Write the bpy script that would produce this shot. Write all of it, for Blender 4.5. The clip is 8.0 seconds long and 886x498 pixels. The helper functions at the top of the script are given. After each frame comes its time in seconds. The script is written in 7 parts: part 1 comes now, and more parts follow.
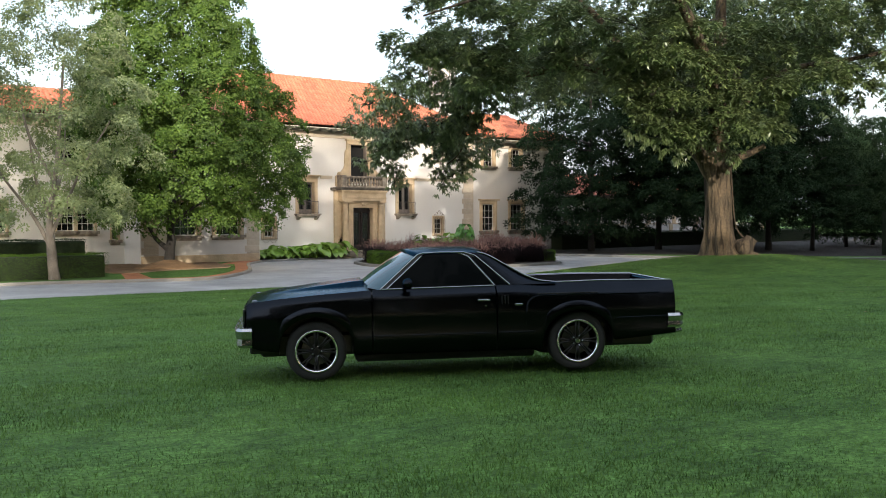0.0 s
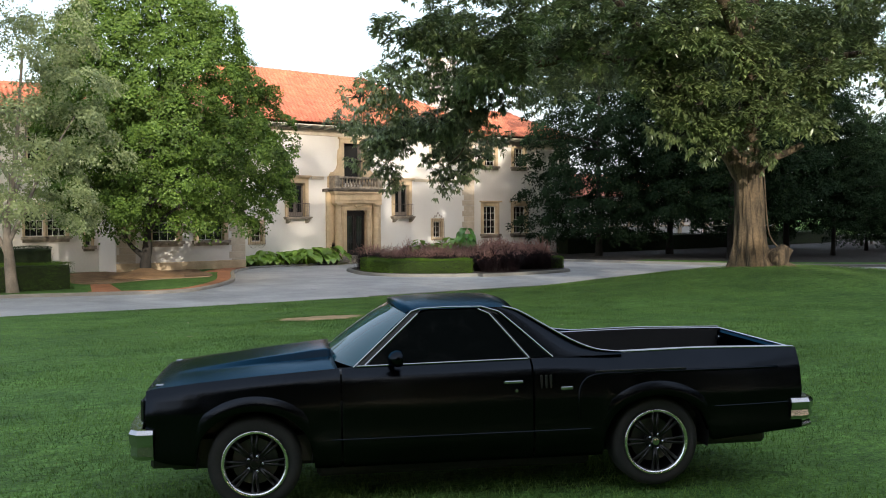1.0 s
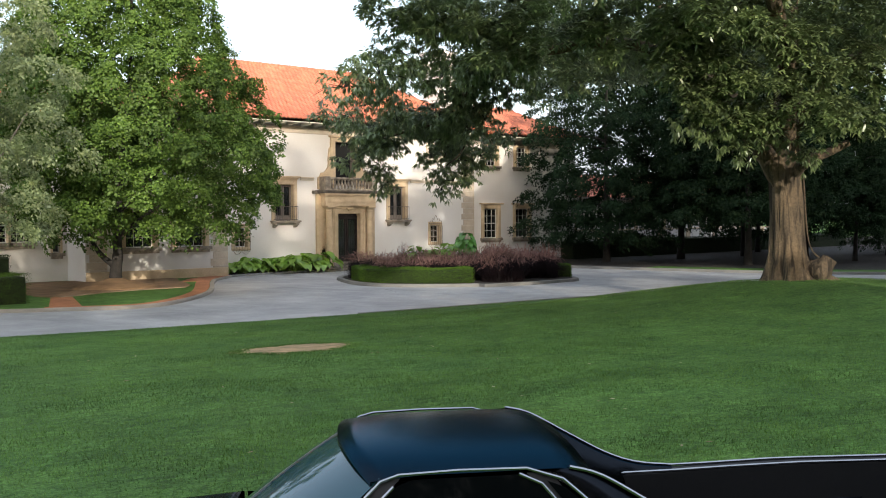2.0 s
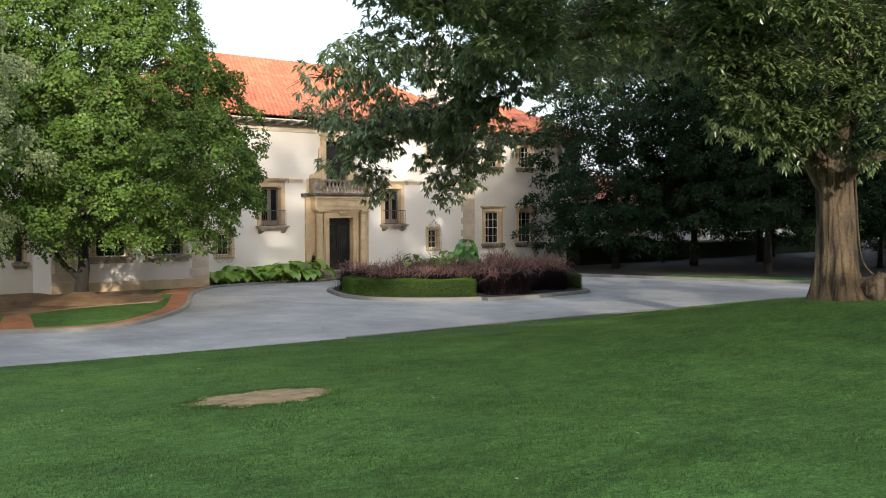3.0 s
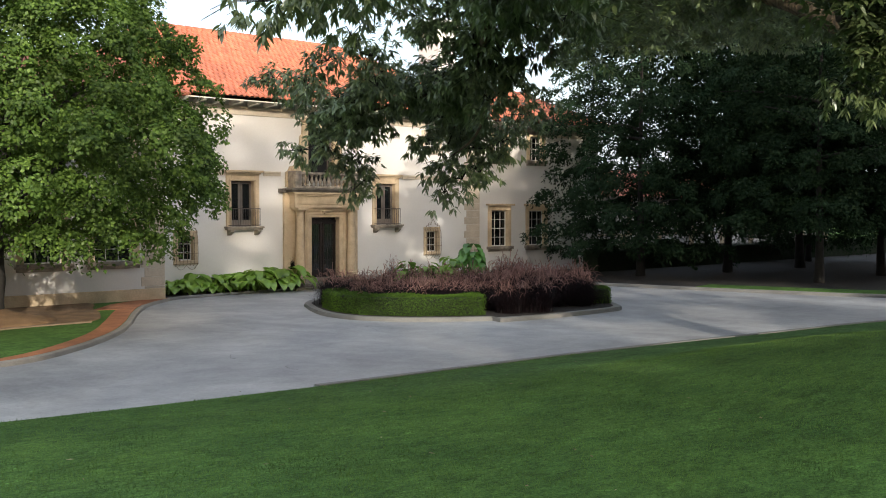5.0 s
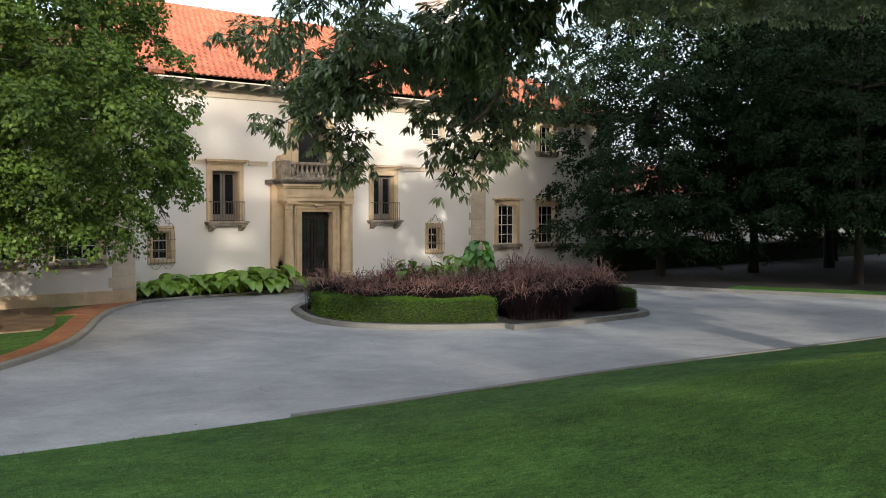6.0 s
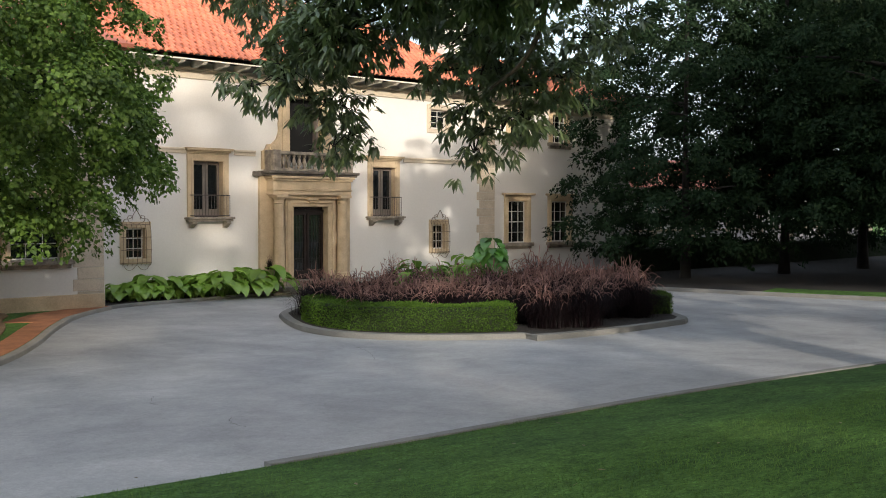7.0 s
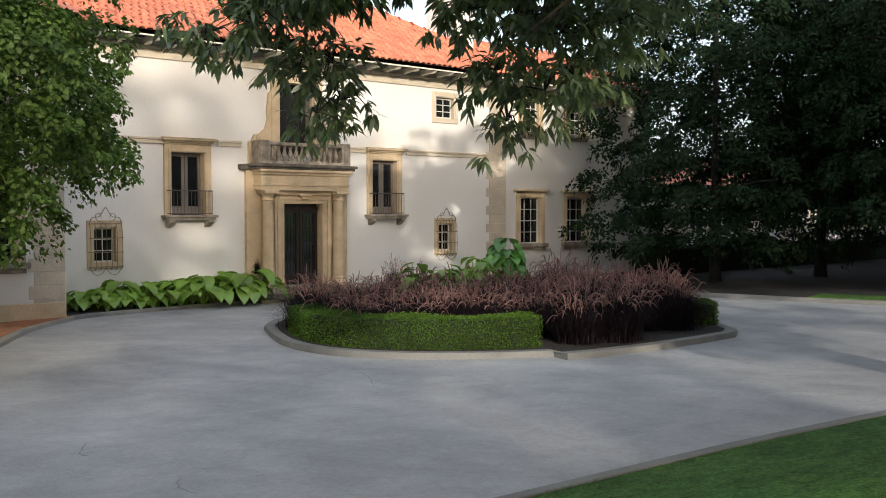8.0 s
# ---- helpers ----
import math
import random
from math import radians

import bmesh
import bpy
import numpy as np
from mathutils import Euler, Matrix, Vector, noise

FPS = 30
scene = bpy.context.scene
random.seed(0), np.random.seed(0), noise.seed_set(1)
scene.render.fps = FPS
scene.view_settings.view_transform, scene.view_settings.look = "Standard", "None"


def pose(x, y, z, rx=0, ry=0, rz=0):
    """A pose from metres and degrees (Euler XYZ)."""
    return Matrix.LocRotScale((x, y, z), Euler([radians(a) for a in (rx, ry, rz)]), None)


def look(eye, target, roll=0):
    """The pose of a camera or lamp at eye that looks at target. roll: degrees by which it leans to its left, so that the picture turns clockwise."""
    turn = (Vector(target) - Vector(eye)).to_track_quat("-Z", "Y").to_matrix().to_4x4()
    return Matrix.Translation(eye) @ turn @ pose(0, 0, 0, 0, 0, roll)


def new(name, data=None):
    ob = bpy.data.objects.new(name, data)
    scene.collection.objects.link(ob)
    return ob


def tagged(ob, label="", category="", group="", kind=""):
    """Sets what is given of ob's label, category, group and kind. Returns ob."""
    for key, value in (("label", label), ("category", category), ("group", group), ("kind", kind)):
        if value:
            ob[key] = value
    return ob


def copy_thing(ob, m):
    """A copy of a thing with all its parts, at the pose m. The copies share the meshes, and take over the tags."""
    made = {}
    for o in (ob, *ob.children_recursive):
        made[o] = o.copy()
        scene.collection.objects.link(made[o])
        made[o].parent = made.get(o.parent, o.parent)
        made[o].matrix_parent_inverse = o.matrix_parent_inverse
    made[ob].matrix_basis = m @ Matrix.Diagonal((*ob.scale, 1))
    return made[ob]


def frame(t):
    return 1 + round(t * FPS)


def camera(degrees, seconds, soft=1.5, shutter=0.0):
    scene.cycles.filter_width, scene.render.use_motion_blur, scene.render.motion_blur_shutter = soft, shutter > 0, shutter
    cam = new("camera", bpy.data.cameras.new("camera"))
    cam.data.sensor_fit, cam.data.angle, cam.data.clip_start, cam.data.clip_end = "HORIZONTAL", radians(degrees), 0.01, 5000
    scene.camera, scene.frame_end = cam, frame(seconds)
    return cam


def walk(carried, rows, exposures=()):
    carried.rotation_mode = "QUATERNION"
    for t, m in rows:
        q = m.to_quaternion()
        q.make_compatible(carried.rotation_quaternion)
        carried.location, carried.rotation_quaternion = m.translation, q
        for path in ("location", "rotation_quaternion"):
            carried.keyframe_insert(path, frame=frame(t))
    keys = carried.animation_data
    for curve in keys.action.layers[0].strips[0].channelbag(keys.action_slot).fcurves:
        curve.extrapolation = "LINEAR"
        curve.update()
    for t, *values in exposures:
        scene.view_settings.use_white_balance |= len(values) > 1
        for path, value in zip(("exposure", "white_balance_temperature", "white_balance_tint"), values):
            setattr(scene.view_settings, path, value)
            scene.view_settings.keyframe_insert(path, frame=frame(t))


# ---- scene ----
# ---- camera ----
cam = camera(45.55, 8.0, soft=1.0)
PATH = [
    (0, (1.137, -0.173, 1.791), (2.48, 1.307, 1.728), -0.2),
    (0.5, (2.496, 1.399, 1.921), (3.84, 2.878, 1.856), -0.1),
    (1, (3.879, 2.952, 2.072), (5.225, 4.43, 2.006), -0.2),
    (1.5, (5.269, 4.482, 2.157), (6.617, 5.959, 2.091), -0.2),
    (3, (9.34, 9.094, 2.625), (10.693, 10.565, 2.555), -0.2),
    (3.5, (10.636, 10.575, 2.675), (11.991, 12.045, 2.605), -0.2),
    (4, (11.944, 12.07, 2.7), (13.299, 13.539, 2.63), -0.2),
    (4.5, (13.193, 13.455, 2.789), (14.549, 14.924, 2.714), -0.0),
    (6, (17.4, 18.294, 2.5), (18.757, 19.761, 2.422), 0.1),
    (6.5, (18.704, 19.938, 2.382), (20.064, 21.402, 2.303), 0.1),
    (7, (19.996, 21.525, 2.252), (21.355, 22.991, 2.176), 0.1),
    (7.5, (21.312, 23.115, 2.147), (22.67, 24.58, 2.073), 0.2),
    (8, (22.565, 24.637, 2.113), (23.923, 26.104, 2.039), 0.0),
]
walk(cam, [(t, look(eye, target, roll)) for t, eye, target, roll in PATH], [(0, 0.45), (3, 0.42), (4.5, 0.32), (6, 0.2), (8, 0.2)])

# ---- light ----
SUN_AZ, SUN_EL = -119.0, 16.0          # degrees: from +x towards +y; above the horizon
world = bpy.data.worlds.new("sky")
scene.world = world
world.use_nodes = True
wn = world.node_tree
wn.nodes.clear()
w_sky = wn.nodes.new("ShaderNodeTexSky")
w_sky.sky_type, w_sky.sun_disc = "NISHITA", False
w_sky.sun_elevation, w_sky.sun_rotation = radians(SUN_EL), radians(90 - SUN_AZ)
w_sky.dust_density, w_sky.air_density = 4.0, 1.0
w_mix = wn.nodes.new("ShaderNodeMixRGB")
w_mix.inputs[0].default_value = 0.25
w_mix.inputs[2].default_value = (11.4, 12.5, 14.0, 1)
w_bg = wn.nodes.new("ShaderNodeBackground")
w_bg.inputs[1].default_value = 0.195
w_out = wn.nodes.new("ShaderNodeOutputWorld")
wn.links.new(w_sky.outputs[0], w_mix.inputs[1])
wn.links.new(w_mix.outputs[0], w_bg.inputs[0])
wn.links.new(w_bg.outputs[0], w_out.inputs[0])
sun = new("sun", bpy.data.lights.new("sun", "SUN"))
sun.data.energy, sun.data.angle, sun.data.color = 3.5, radians(0.7), (1.0, 0.92, 0.80)
sd = Vector((math.cos(radians(SUN_AZ)) * math.cos(radians(SUN_EL)), math.sin(radians(SUN_AZ)) * math.cos(radians(SUN_EL)), math.sin(radians(SUN_EL))))
sun.matrix_world = look(Vector((40, 20, 40)) + sd * 20, Vector((40, 20, 40)))


# ---- materials ----
def material(name, colour, rough=0.7, metal=0.0, vary=0.15, scale=3.0, fine=40.0, bump=0.2, tint=None, depth=0.01, per_object=0.0, coat=0.0, spec=0.5, island=0.0):
    """A surface with a large and a fine variation of colour, and relief."""
    m = bpy.data.materials.new(name)
    m.use_nodes = True
    nt = m.node_tree
    b = nt.nodes["Principled BSDF"]
    b.inputs["Roughness"].default_value, b.inputs["Metallic"].default_value = rough, metal
    b.inputs["Coat Weight"].default_value = coat
    b.inputs["Specular IOR Level"].default_value = spec
    geo = nt.nodes.new("ShaderNodeNewGeometry")
    big = nt.nodes.new("ShaderNodeTexNoise")
    big.inputs["Scale"].default_value, big.inputs["Detail"].default_value = scale, 5
    small = nt.nodes.new("ShaderNodeTexNoise")
    small.inputs["Scale"].default_value, small.inputs["Detail"].default_value = fine, 3
    nt.links.new(geo.outputs["Position"], big.inputs["Vector"])
    nt.links.new(geo.outputs["Position"], small.inputs["Vector"])
    ramp = nt.nodes.new("ShaderNodeValToRGB")
    other = tint or tuple(c * (1 - 1.6 * vary) for c in colour)
    ramp.color_ramp.elements[0].position, ramp.color_ramp.elements[1].position = 0.32, 0.68
    ramp.color_ramp.elements[0].color, ramp.color_ramp.elements[1].color = (*other, 1), (*colour, 1)
    nt.links.new(big.outputs["Fac"], ramp.inputs[0])
    mul = nt.nodes.new("ShaderNodeMixRGB")
    mul.blend_type = "MULTIPLY"
    mul.inputs[0].default_value = 1.0
    span = nt.nodes.new("ShaderNodeMapRange")
    span.inputs["From Min"].default_value, span.inputs["From Max"].default_value = 0.25, 0.75
    span.inputs["To Min"].default_value, span.inputs["To Max"].default_value = 1 - vary, 1 + vary
    nt.links.new(small.outputs["Fac"], span.inputs["Value"])
    nt.links.new(ramp.outputs[0], mul.inputs[1])
    nt.links.new(span.outputs[0], mul.inputs[2])
    last = mul.outputs[0]
    if per_object or island:
        src = nt.nodes.new("ShaderNodeObjectInfo").outputs["Random"] if per_object else geo.outputs["Random Per Island"]
        amount = per_object or island
        r = nt.nodes.new("ShaderNodeMapRange")
        r.inputs["To Min"].default_value, r.inputs["To Max"].default_value = 1 - amount, 1 + amount
        nt.links.new(src, r.inputs["Value"])
        m2 = nt.nodes.new("ShaderNodeMixRGB")
        m2.blend_type = "MULTIPLY"
        m2.inputs[0].default_value = 1.0
        nt.links.new(last, m2.inputs[1])
        nt.links.new(r.outputs[0], m2.inputs[2])
        last = m2.outputs[0]
    nt.links.new(last, b.inputs["Base Color"])
    if bump:
        bn = nt.nodes.new("ShaderNodeBump")
        bn.inputs["Strength"].default_value, bn.inputs["Distance"].default_value = bump, depth
        nt.links.new(small.outputs["Fac"], bn.inputs["Height"])
        nt.links.new(bn.outputs[0], b.inputs["Normal"])
    return m


def leaf_material(name, colour, dark, glow=0.35, rough=0.5, shine=0.06):
    """Leaves that let some light through, each one of a slightly different green."""
    m = bpy.data.materials.new(name)
    m.use_nodes = True
    nt = m.node_tree
    nt.nodes.clear()
    geo = nt.nodes.new("ShaderNodeNewGeometry")
    ramp = nt.nodes.new("ShaderNodeValToRGB")
    ramp.color_ramp.elements[0].color, ramp.color_ramp.elements[1].color = (*dark, 1), (*colour, 1)
    nt.links.new(geo.outputs["Random Per Island"], ramp.inputs[0])
    # Clump-wide brightness painted into the colour to suggest lit and shaded tufts.
    big = nt.nodes.new("ShaderNodeTexNoise")
    big.inputs["Scale"].default_value = 0.9
    nt.links.new(geo.outputs["Position"], big.inputs["Vector"])
    span = nt.nodes.new("ShaderNodeMapRange")
    span.inputs["From Min"].default_value, span.inputs["From Max"].default_value = 0.3, 0.7
    span.inputs["To Min"].default_value, span.inputs["To Max"].default_value = 0.62, 1.38
    nt.links.new(big.outputs["Fac"], span.inputs["Value"])
    mul = nt.nodes.new("ShaderNodeMixRGB")
    mul.blend_type = "MULTIPLY"
    mul.inputs[0].default_value = 1.0
    nt.links.new(ramp.outputs[0], mul.inputs[1])
    nt.links.new(span.outputs[0], mul.inputs[2])
    d = nt.nodes.new("ShaderNodeBsdfDiffuse")
    t = nt.nodes.new("ShaderNodeBsdfTranslucent")
    g = nt.nodes.new("ShaderNodeBsdfGlossy")
    g.inputs["Roughness"].default_value = rough
    g.inputs["Color"].default_value = (0.9, 0.95, 0.9, 1)
    a = nt.nodes.new("ShaderNodeMixShader")
    a.inputs[0].default_value = glow
    c = nt.nodes.new("ShaderNodeMixShader")
    c.inputs[0].default_value = shine
    out = nt.nodes.new("ShaderNodeOutputMaterial")
    nt.links.new(mul.outputs[0], d.inputs["Color"])
    nt.links.new(mul.outputs[0], t.inputs["Color"])
    nt.links.new(d.outputs[0], a.inputs[1])
    nt.links.new(t.outputs[0], a.inputs[2])
    nt.links.new(a.outputs[0], c.inputs[1])
    nt.links.new(g.outputs[0], c.inputs[2])
    nt.links.new(c.outputs[0], out.inputs[0])
    return m


M_LAWN = material("lawn", (0.084, 0.165, 0.035), 0.9, vary=0.45, scale=0.7, fine=28, bump=0.9, depth=0.03, tint=(0.058, 0.123, 0.028), spec=0.15)
M_BLADE = leaf_material("grass_blade", (0.15, 0.25, 0.055), (0.068, 0.135, 0.032), 0.3, 0.5, 0.015)
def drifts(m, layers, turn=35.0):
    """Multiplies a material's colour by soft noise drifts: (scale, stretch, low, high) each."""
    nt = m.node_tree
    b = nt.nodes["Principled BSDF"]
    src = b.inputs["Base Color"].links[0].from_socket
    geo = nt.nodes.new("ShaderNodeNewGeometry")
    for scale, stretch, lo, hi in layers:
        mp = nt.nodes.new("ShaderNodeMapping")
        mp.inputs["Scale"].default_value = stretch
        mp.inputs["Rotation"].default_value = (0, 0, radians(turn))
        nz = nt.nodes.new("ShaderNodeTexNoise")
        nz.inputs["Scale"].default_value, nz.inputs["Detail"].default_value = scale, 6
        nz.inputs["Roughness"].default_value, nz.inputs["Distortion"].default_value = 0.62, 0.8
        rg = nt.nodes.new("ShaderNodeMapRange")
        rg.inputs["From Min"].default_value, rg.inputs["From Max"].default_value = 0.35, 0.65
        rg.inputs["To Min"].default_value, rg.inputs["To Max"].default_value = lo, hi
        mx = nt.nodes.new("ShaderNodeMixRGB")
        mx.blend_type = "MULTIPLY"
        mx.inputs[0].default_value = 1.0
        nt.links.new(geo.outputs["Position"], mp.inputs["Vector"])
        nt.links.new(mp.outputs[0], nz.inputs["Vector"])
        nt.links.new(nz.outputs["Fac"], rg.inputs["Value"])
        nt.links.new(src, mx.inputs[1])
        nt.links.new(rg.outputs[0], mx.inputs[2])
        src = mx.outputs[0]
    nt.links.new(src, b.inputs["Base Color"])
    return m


drifts(M_LAWN, ((0.35, (1, 1, 1), 0.85, 1.15), (5.0, (0.5, 1.0, 1), 0.72, 1.3), (14.0, (0.7, 1.0, 1), 0.7, 1.3)), 48.0)
# The stretched 0.16 drift paints soft light and dark streaks for dappled sun.
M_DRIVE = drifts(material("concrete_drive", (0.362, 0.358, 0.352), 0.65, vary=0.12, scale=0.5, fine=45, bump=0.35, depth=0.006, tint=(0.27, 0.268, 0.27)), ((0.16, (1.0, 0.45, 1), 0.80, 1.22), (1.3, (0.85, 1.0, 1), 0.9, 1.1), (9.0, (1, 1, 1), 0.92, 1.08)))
M_KERB = material("kerb_concrete", (0.215, 0.21, 0.195), 0.85, vary=0.14, scale=1.5, fine=30, bump=0.3, depth=0.006)
M_KERB_PALE = material("pale_kerb_concrete", (0.29, 0.268, 0.235), 0.85, vary=0.16, scale=1.2, fine=30, bump=0.3, depth=0.006, tint=(0.22, 0.20, 0.17))
M_EDGING = material("tan_edging", (0.24, 0.17, 0.11), 0.9, vary=0.2, scale=3, fine=30, bump=0.3, depth=0.006)
M_BRICK = material("brick_paving", (0.40, 0.155, 0.065), 0.85, vary=0.2, scale=2.0, fine=14, bump=0.3, depth=0.006)
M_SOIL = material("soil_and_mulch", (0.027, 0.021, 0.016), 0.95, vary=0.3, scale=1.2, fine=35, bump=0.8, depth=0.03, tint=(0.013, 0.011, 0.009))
M_STRAW = material("pine_straw", (0.25, 0.15, 0.075), 0.95, vary=0.28, scale=1.6, fine=45, bump=0.8, depth=0.03)
M_DIRT = material("bare_earth", (0.45, 0.29, 0.15), 0.95, vary=0.32, scale=3.5, fine=40, bump=0.6, depth=0.02, tint=(0.22, 0.17, 0.08))
M_STUCCO = material("cream_stucco", (0.74, 0.71, 0.675), 0.9, vary=0.035, scale=0.45, fine=18, bump=0.12, depth=0.006, tint=(0.69, 0.65, 0.60))
M_STONE = material("tan_stone", (0.61, 0.475, 0.315), 0.85, vary=0.12, scale=2.2, fine=28, bump=0.25, depth=0.008, tint=(0.46, 0.35, 0.225))
M_STONE_OLD = material("weathered_stone", (0.38, 0.32, 0.25), 0.9, vary=0.2, scale=3.5, fine=30, bump=0.4, depth=0.01, tint=(0.16, 0.135, 0.11))
M_SLAB = material("blackened_stone", (0.15, 0.125, 0.10), 0.9, vary=0.25, scale=3.0, fine=25, bump=0.4, depth=0.01, tint=(0.07, 0.06, 0.05))
M_QUOIN = material("quoin_stone", (0.58, 0.49, 0.38), 0.88, vary=0.12, scale=2.0, fine=25, bump=0.25, depth=0.008, per_object=0.08)
M_TILE = material("terracotta_tile", (0.60, 0.19, 0.105), 0.75, vary=0.13, scale=1.3, fine=12, bump=0.15, depth=0.006, per_object=0.2)
M_TILES = material("terracotta_tiles", (0.60, 0.19, 0.105), 0.75, vary=0.13, scale=1.3, fine=12, bump=0.15, depth=0.006, island=0.2)
M_BAND = material("pale_stone_band", (0.62, 0.53, 0.41), 0.88, vary=0.08, scale=1.5, fine=25, bump=0.2, depth=0.006)
M_DARKWOOD = material("dark_eave_wood", (0.05, 0.038, 0.03), 0.7, vary=0.2, scale=3, fine=20)
M_CORBEL = material("painted_corbel", (0.80, 0.74, 0.62), 0.8, vary=0.08, scale=3, fine=20)
M_CASING = material("grey_brown_casement", (0.20, 0.165, 0.14), 0.6, vary=0.1, scale=4, fine=30)
M_SASH = material("white_sash", (0.62, 0.59, 0.53), 0.6, vary=0.06, scale=4, fine=30)
M_RUST = material("rusty_iron", (0.23, 0.165, 0.11), 0.75, vary=0.2, scale=6, fine=40)
M_IRON = material("wrought_iron", (0.09, 0.07, 0.06), 0.6, vary=0.2, scale=6, fine=40)
M_DOOR = material("dark_bronze_door", (0.035, 0.022, 0.018), 0.35, vary=0.25, scale=4, fine=30, metal=0.3)
# Near-black panels set in the openings stand in for unlit rooms behind.
M_ROOM = material("room_shade_panel", (0.006, 0.006, 0.006), 0.9, vary=0.1, bump=0)
M_GLASS = bpy.data.materials.new("window_glass")
M_GLASS.use_nodes = True
gb = M_GLASS.node_tree.nodes["Principled BSDF"]
gb.inputs["Base Color"].default_value = (0.012, 0.014, 0.015, 1)
gb.inputs["Roughness"].default_value = 0.05
def bark_material():
    """Furrowed bark: ridges drawn out along the trunk, dark in the furrows."""
    m = material("oak_bark", (0.138, 0.098, 0.058), 0.95, vary=0.28, scale=1.1, fine=16, bump=0, tint=(0.055, 0.042, 0.028))
    nt = m.node_tree
    b = nt.nodes["Principled BSDF"]
    geo = nt.nodes.new("ShaderNodeNewGeometry")
    mp = nt.nodes.new("ShaderNodeMapping")
    mp.inputs["Scale"].default_value = (1, 1, 0.13)
    nz = nt.nodes.new("ShaderNodeTexNoise")
    nz.inputs["Scale"].default_value, nz.inputs["Detail"].default_value, nz.inputs["Distortion"].default_value = 7.0, 5, 0.6
    rg = nt.nodes.new("ShaderNodeMapRange")
    rg.inputs["From Min"].default_value, rg.inputs["From Max"].default_value = 0.38, 0.56
    rg.inputs["To Min"].default_value, rg.inputs["To Max"].default_value = 0.35, 1.1
    mx = nt.nodes.new("ShaderNodeMixRGB")
    mx.blend_type = "MULTIPLY"
    mx.inputs[0].default_value = 1.0
    bn = nt.nodes.new("ShaderNodeBump")
    bn.inputs["Strength"].default_value, bn.inputs["Distance"].default_value = 1.0, 0.09
    nt.links.new(geo.outputs["Position"], mp.inputs["Vector"])
    nt.links.new(mp.outputs[0], nz.inputs["Vector"])
    nt.links.new(nz.outputs["Fac"], rg.inputs["Value"])
    nt.links.new(b.inputs["Base Color"].links[0].from_socket, mx.inputs[1])
    nt.links.new(rg.outputs[0], mx.inputs[2])
    nt.links.new(mx.outputs[0], b.inputs["Base Color"])
    nt.links.new(nz.outputs["Fac"], bn.inputs["Height"])
    nt.links.new(bn.outputs[0], b.inputs["Normal"])
    return m


M_BARK = bark_material()
M_BARK_DARK = material("dark_bark", (0.03, 0.026, 0.022), 0.95, vary=0.3, scale=3, fine=22, bump=0.8, depth=0.03)
M_BARK_PALE = material("pale_bark", (0.22, 0.185, 0.15), 0.9, vary=0.2, scale=3, fine=22, bump=0.5, depth=0.02)
M_OAK = leaf_material("oak_leaf", (0.19, 0.245, 0.088), (0.085, 0.125, 0.046), 0.32, 0.40, 0.11)
M_MAPLE = leaf_material("maple_leaf", (0.14, 0.225, 0.040), (0.062, 0.115, 0.024), 0.3, 0.5, 0.02)
M_YOUNG = leaf_material("young_tree_leaf", (0.30, 0.35, 0.155), (0.16, 0.21, 0.085), 0.4, 0.5, 0.05)
# Green taken very low to stand in for shade missing over these leaves.
M_DARKLEAF = leaf_material("shade_darkened_leaf", (0.030, 0.056, 0.024), (0.010, 0.023, 0.010), 0.25, 0.6, 0.008)
M_HEDGE = leaf_material("box_leaf", (0.11, 0.195, 0.024), (0.055, 0.11, 0.014), 0.3, 0.5, 0.015)
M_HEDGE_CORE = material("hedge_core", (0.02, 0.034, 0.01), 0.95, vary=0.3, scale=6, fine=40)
M_PURPLE = leaf_material("purple_grass_blade", (0.024, 0.011, 0.014), (0.006, 0.004, 0.005), 0.25, 0.55, 0.02)
M_PLUME = leaf_material("grass_plume", (0.60, 0.36, 0.30), (0.24, 0.12, 0.11), 0.4, 0.6, 0.02)
M_HOSTA = leaf_material("broad_leaf", (0.34, 0.50, 0.08), (0.17, 0.32, 0.045), 0.35, 0.4, 0.06)
M_EAR = leaf_material("elephant_ear_leaf", (0.17, 0.38, 0.045), (0.07, 0.20, 0.025), 0.35, 0.4, 0.07)
M_PAINT = material("black_car_paint", (0.018, 0.021, 0.026), 0.23, metal=1.0, vary=0.1, scale=2, fine=60, bump=0)
M_PAINT.node_tree.nodes["Principled BSDF"].inputs["Specular Tint"].default_value = (0.43, 0.51, 0.58, 1)
M_POLISHED = material("polished_alloy", (0.82, 0.82, 0.83), 0.22, metal=1.0, vary=0.03, bump=0)
M_CHROME = material("chrome", (0.4, 0.41, 0.43), 0.18, metal=1.0, vary=0.03, bump=0)
M_RUBBER = material("tyre_rubber", (0.018, 0.018, 0.018), 0.8, vary=0.15, scale=8, fine=60)
M_BLACK = material("satin_black", (0.008, 0.008, 0.009), 0.45, vary=0.1, bump=0)
M_RIM = material("gloss_black_rim", (0.004, 0.004, 0.0045), 0.35, vary=0.1, bump=0, metal=0.2)
M_TINT = bpy.data.materials.new("tinted_glass")
M_TINT.use_nodes = True
tb = M_TINT.node_tree.nodes["Principled BSDF"]
tb.inputs["Base Color"].default_value = (0.004, 0.005, 0.005, 1)
tb.inputs["Roughness"].default_value = 0.03
tb.inputs["IOR"].default_value = 1.2
M_WIND = M_TINT.copy()
M_WIND.name = "windshield_glass"
M_WIND.node_tree.nodes["Principled BSDF"].inputs["IOR"].default_value = 1.35
# Teal base and blue specular tint painted in for reflected sky.
M_WIND.node_tree.nodes["Principled BSDF"].inputs["Base Color"].default_value = (0.018, 0.06, 0.078, 1)
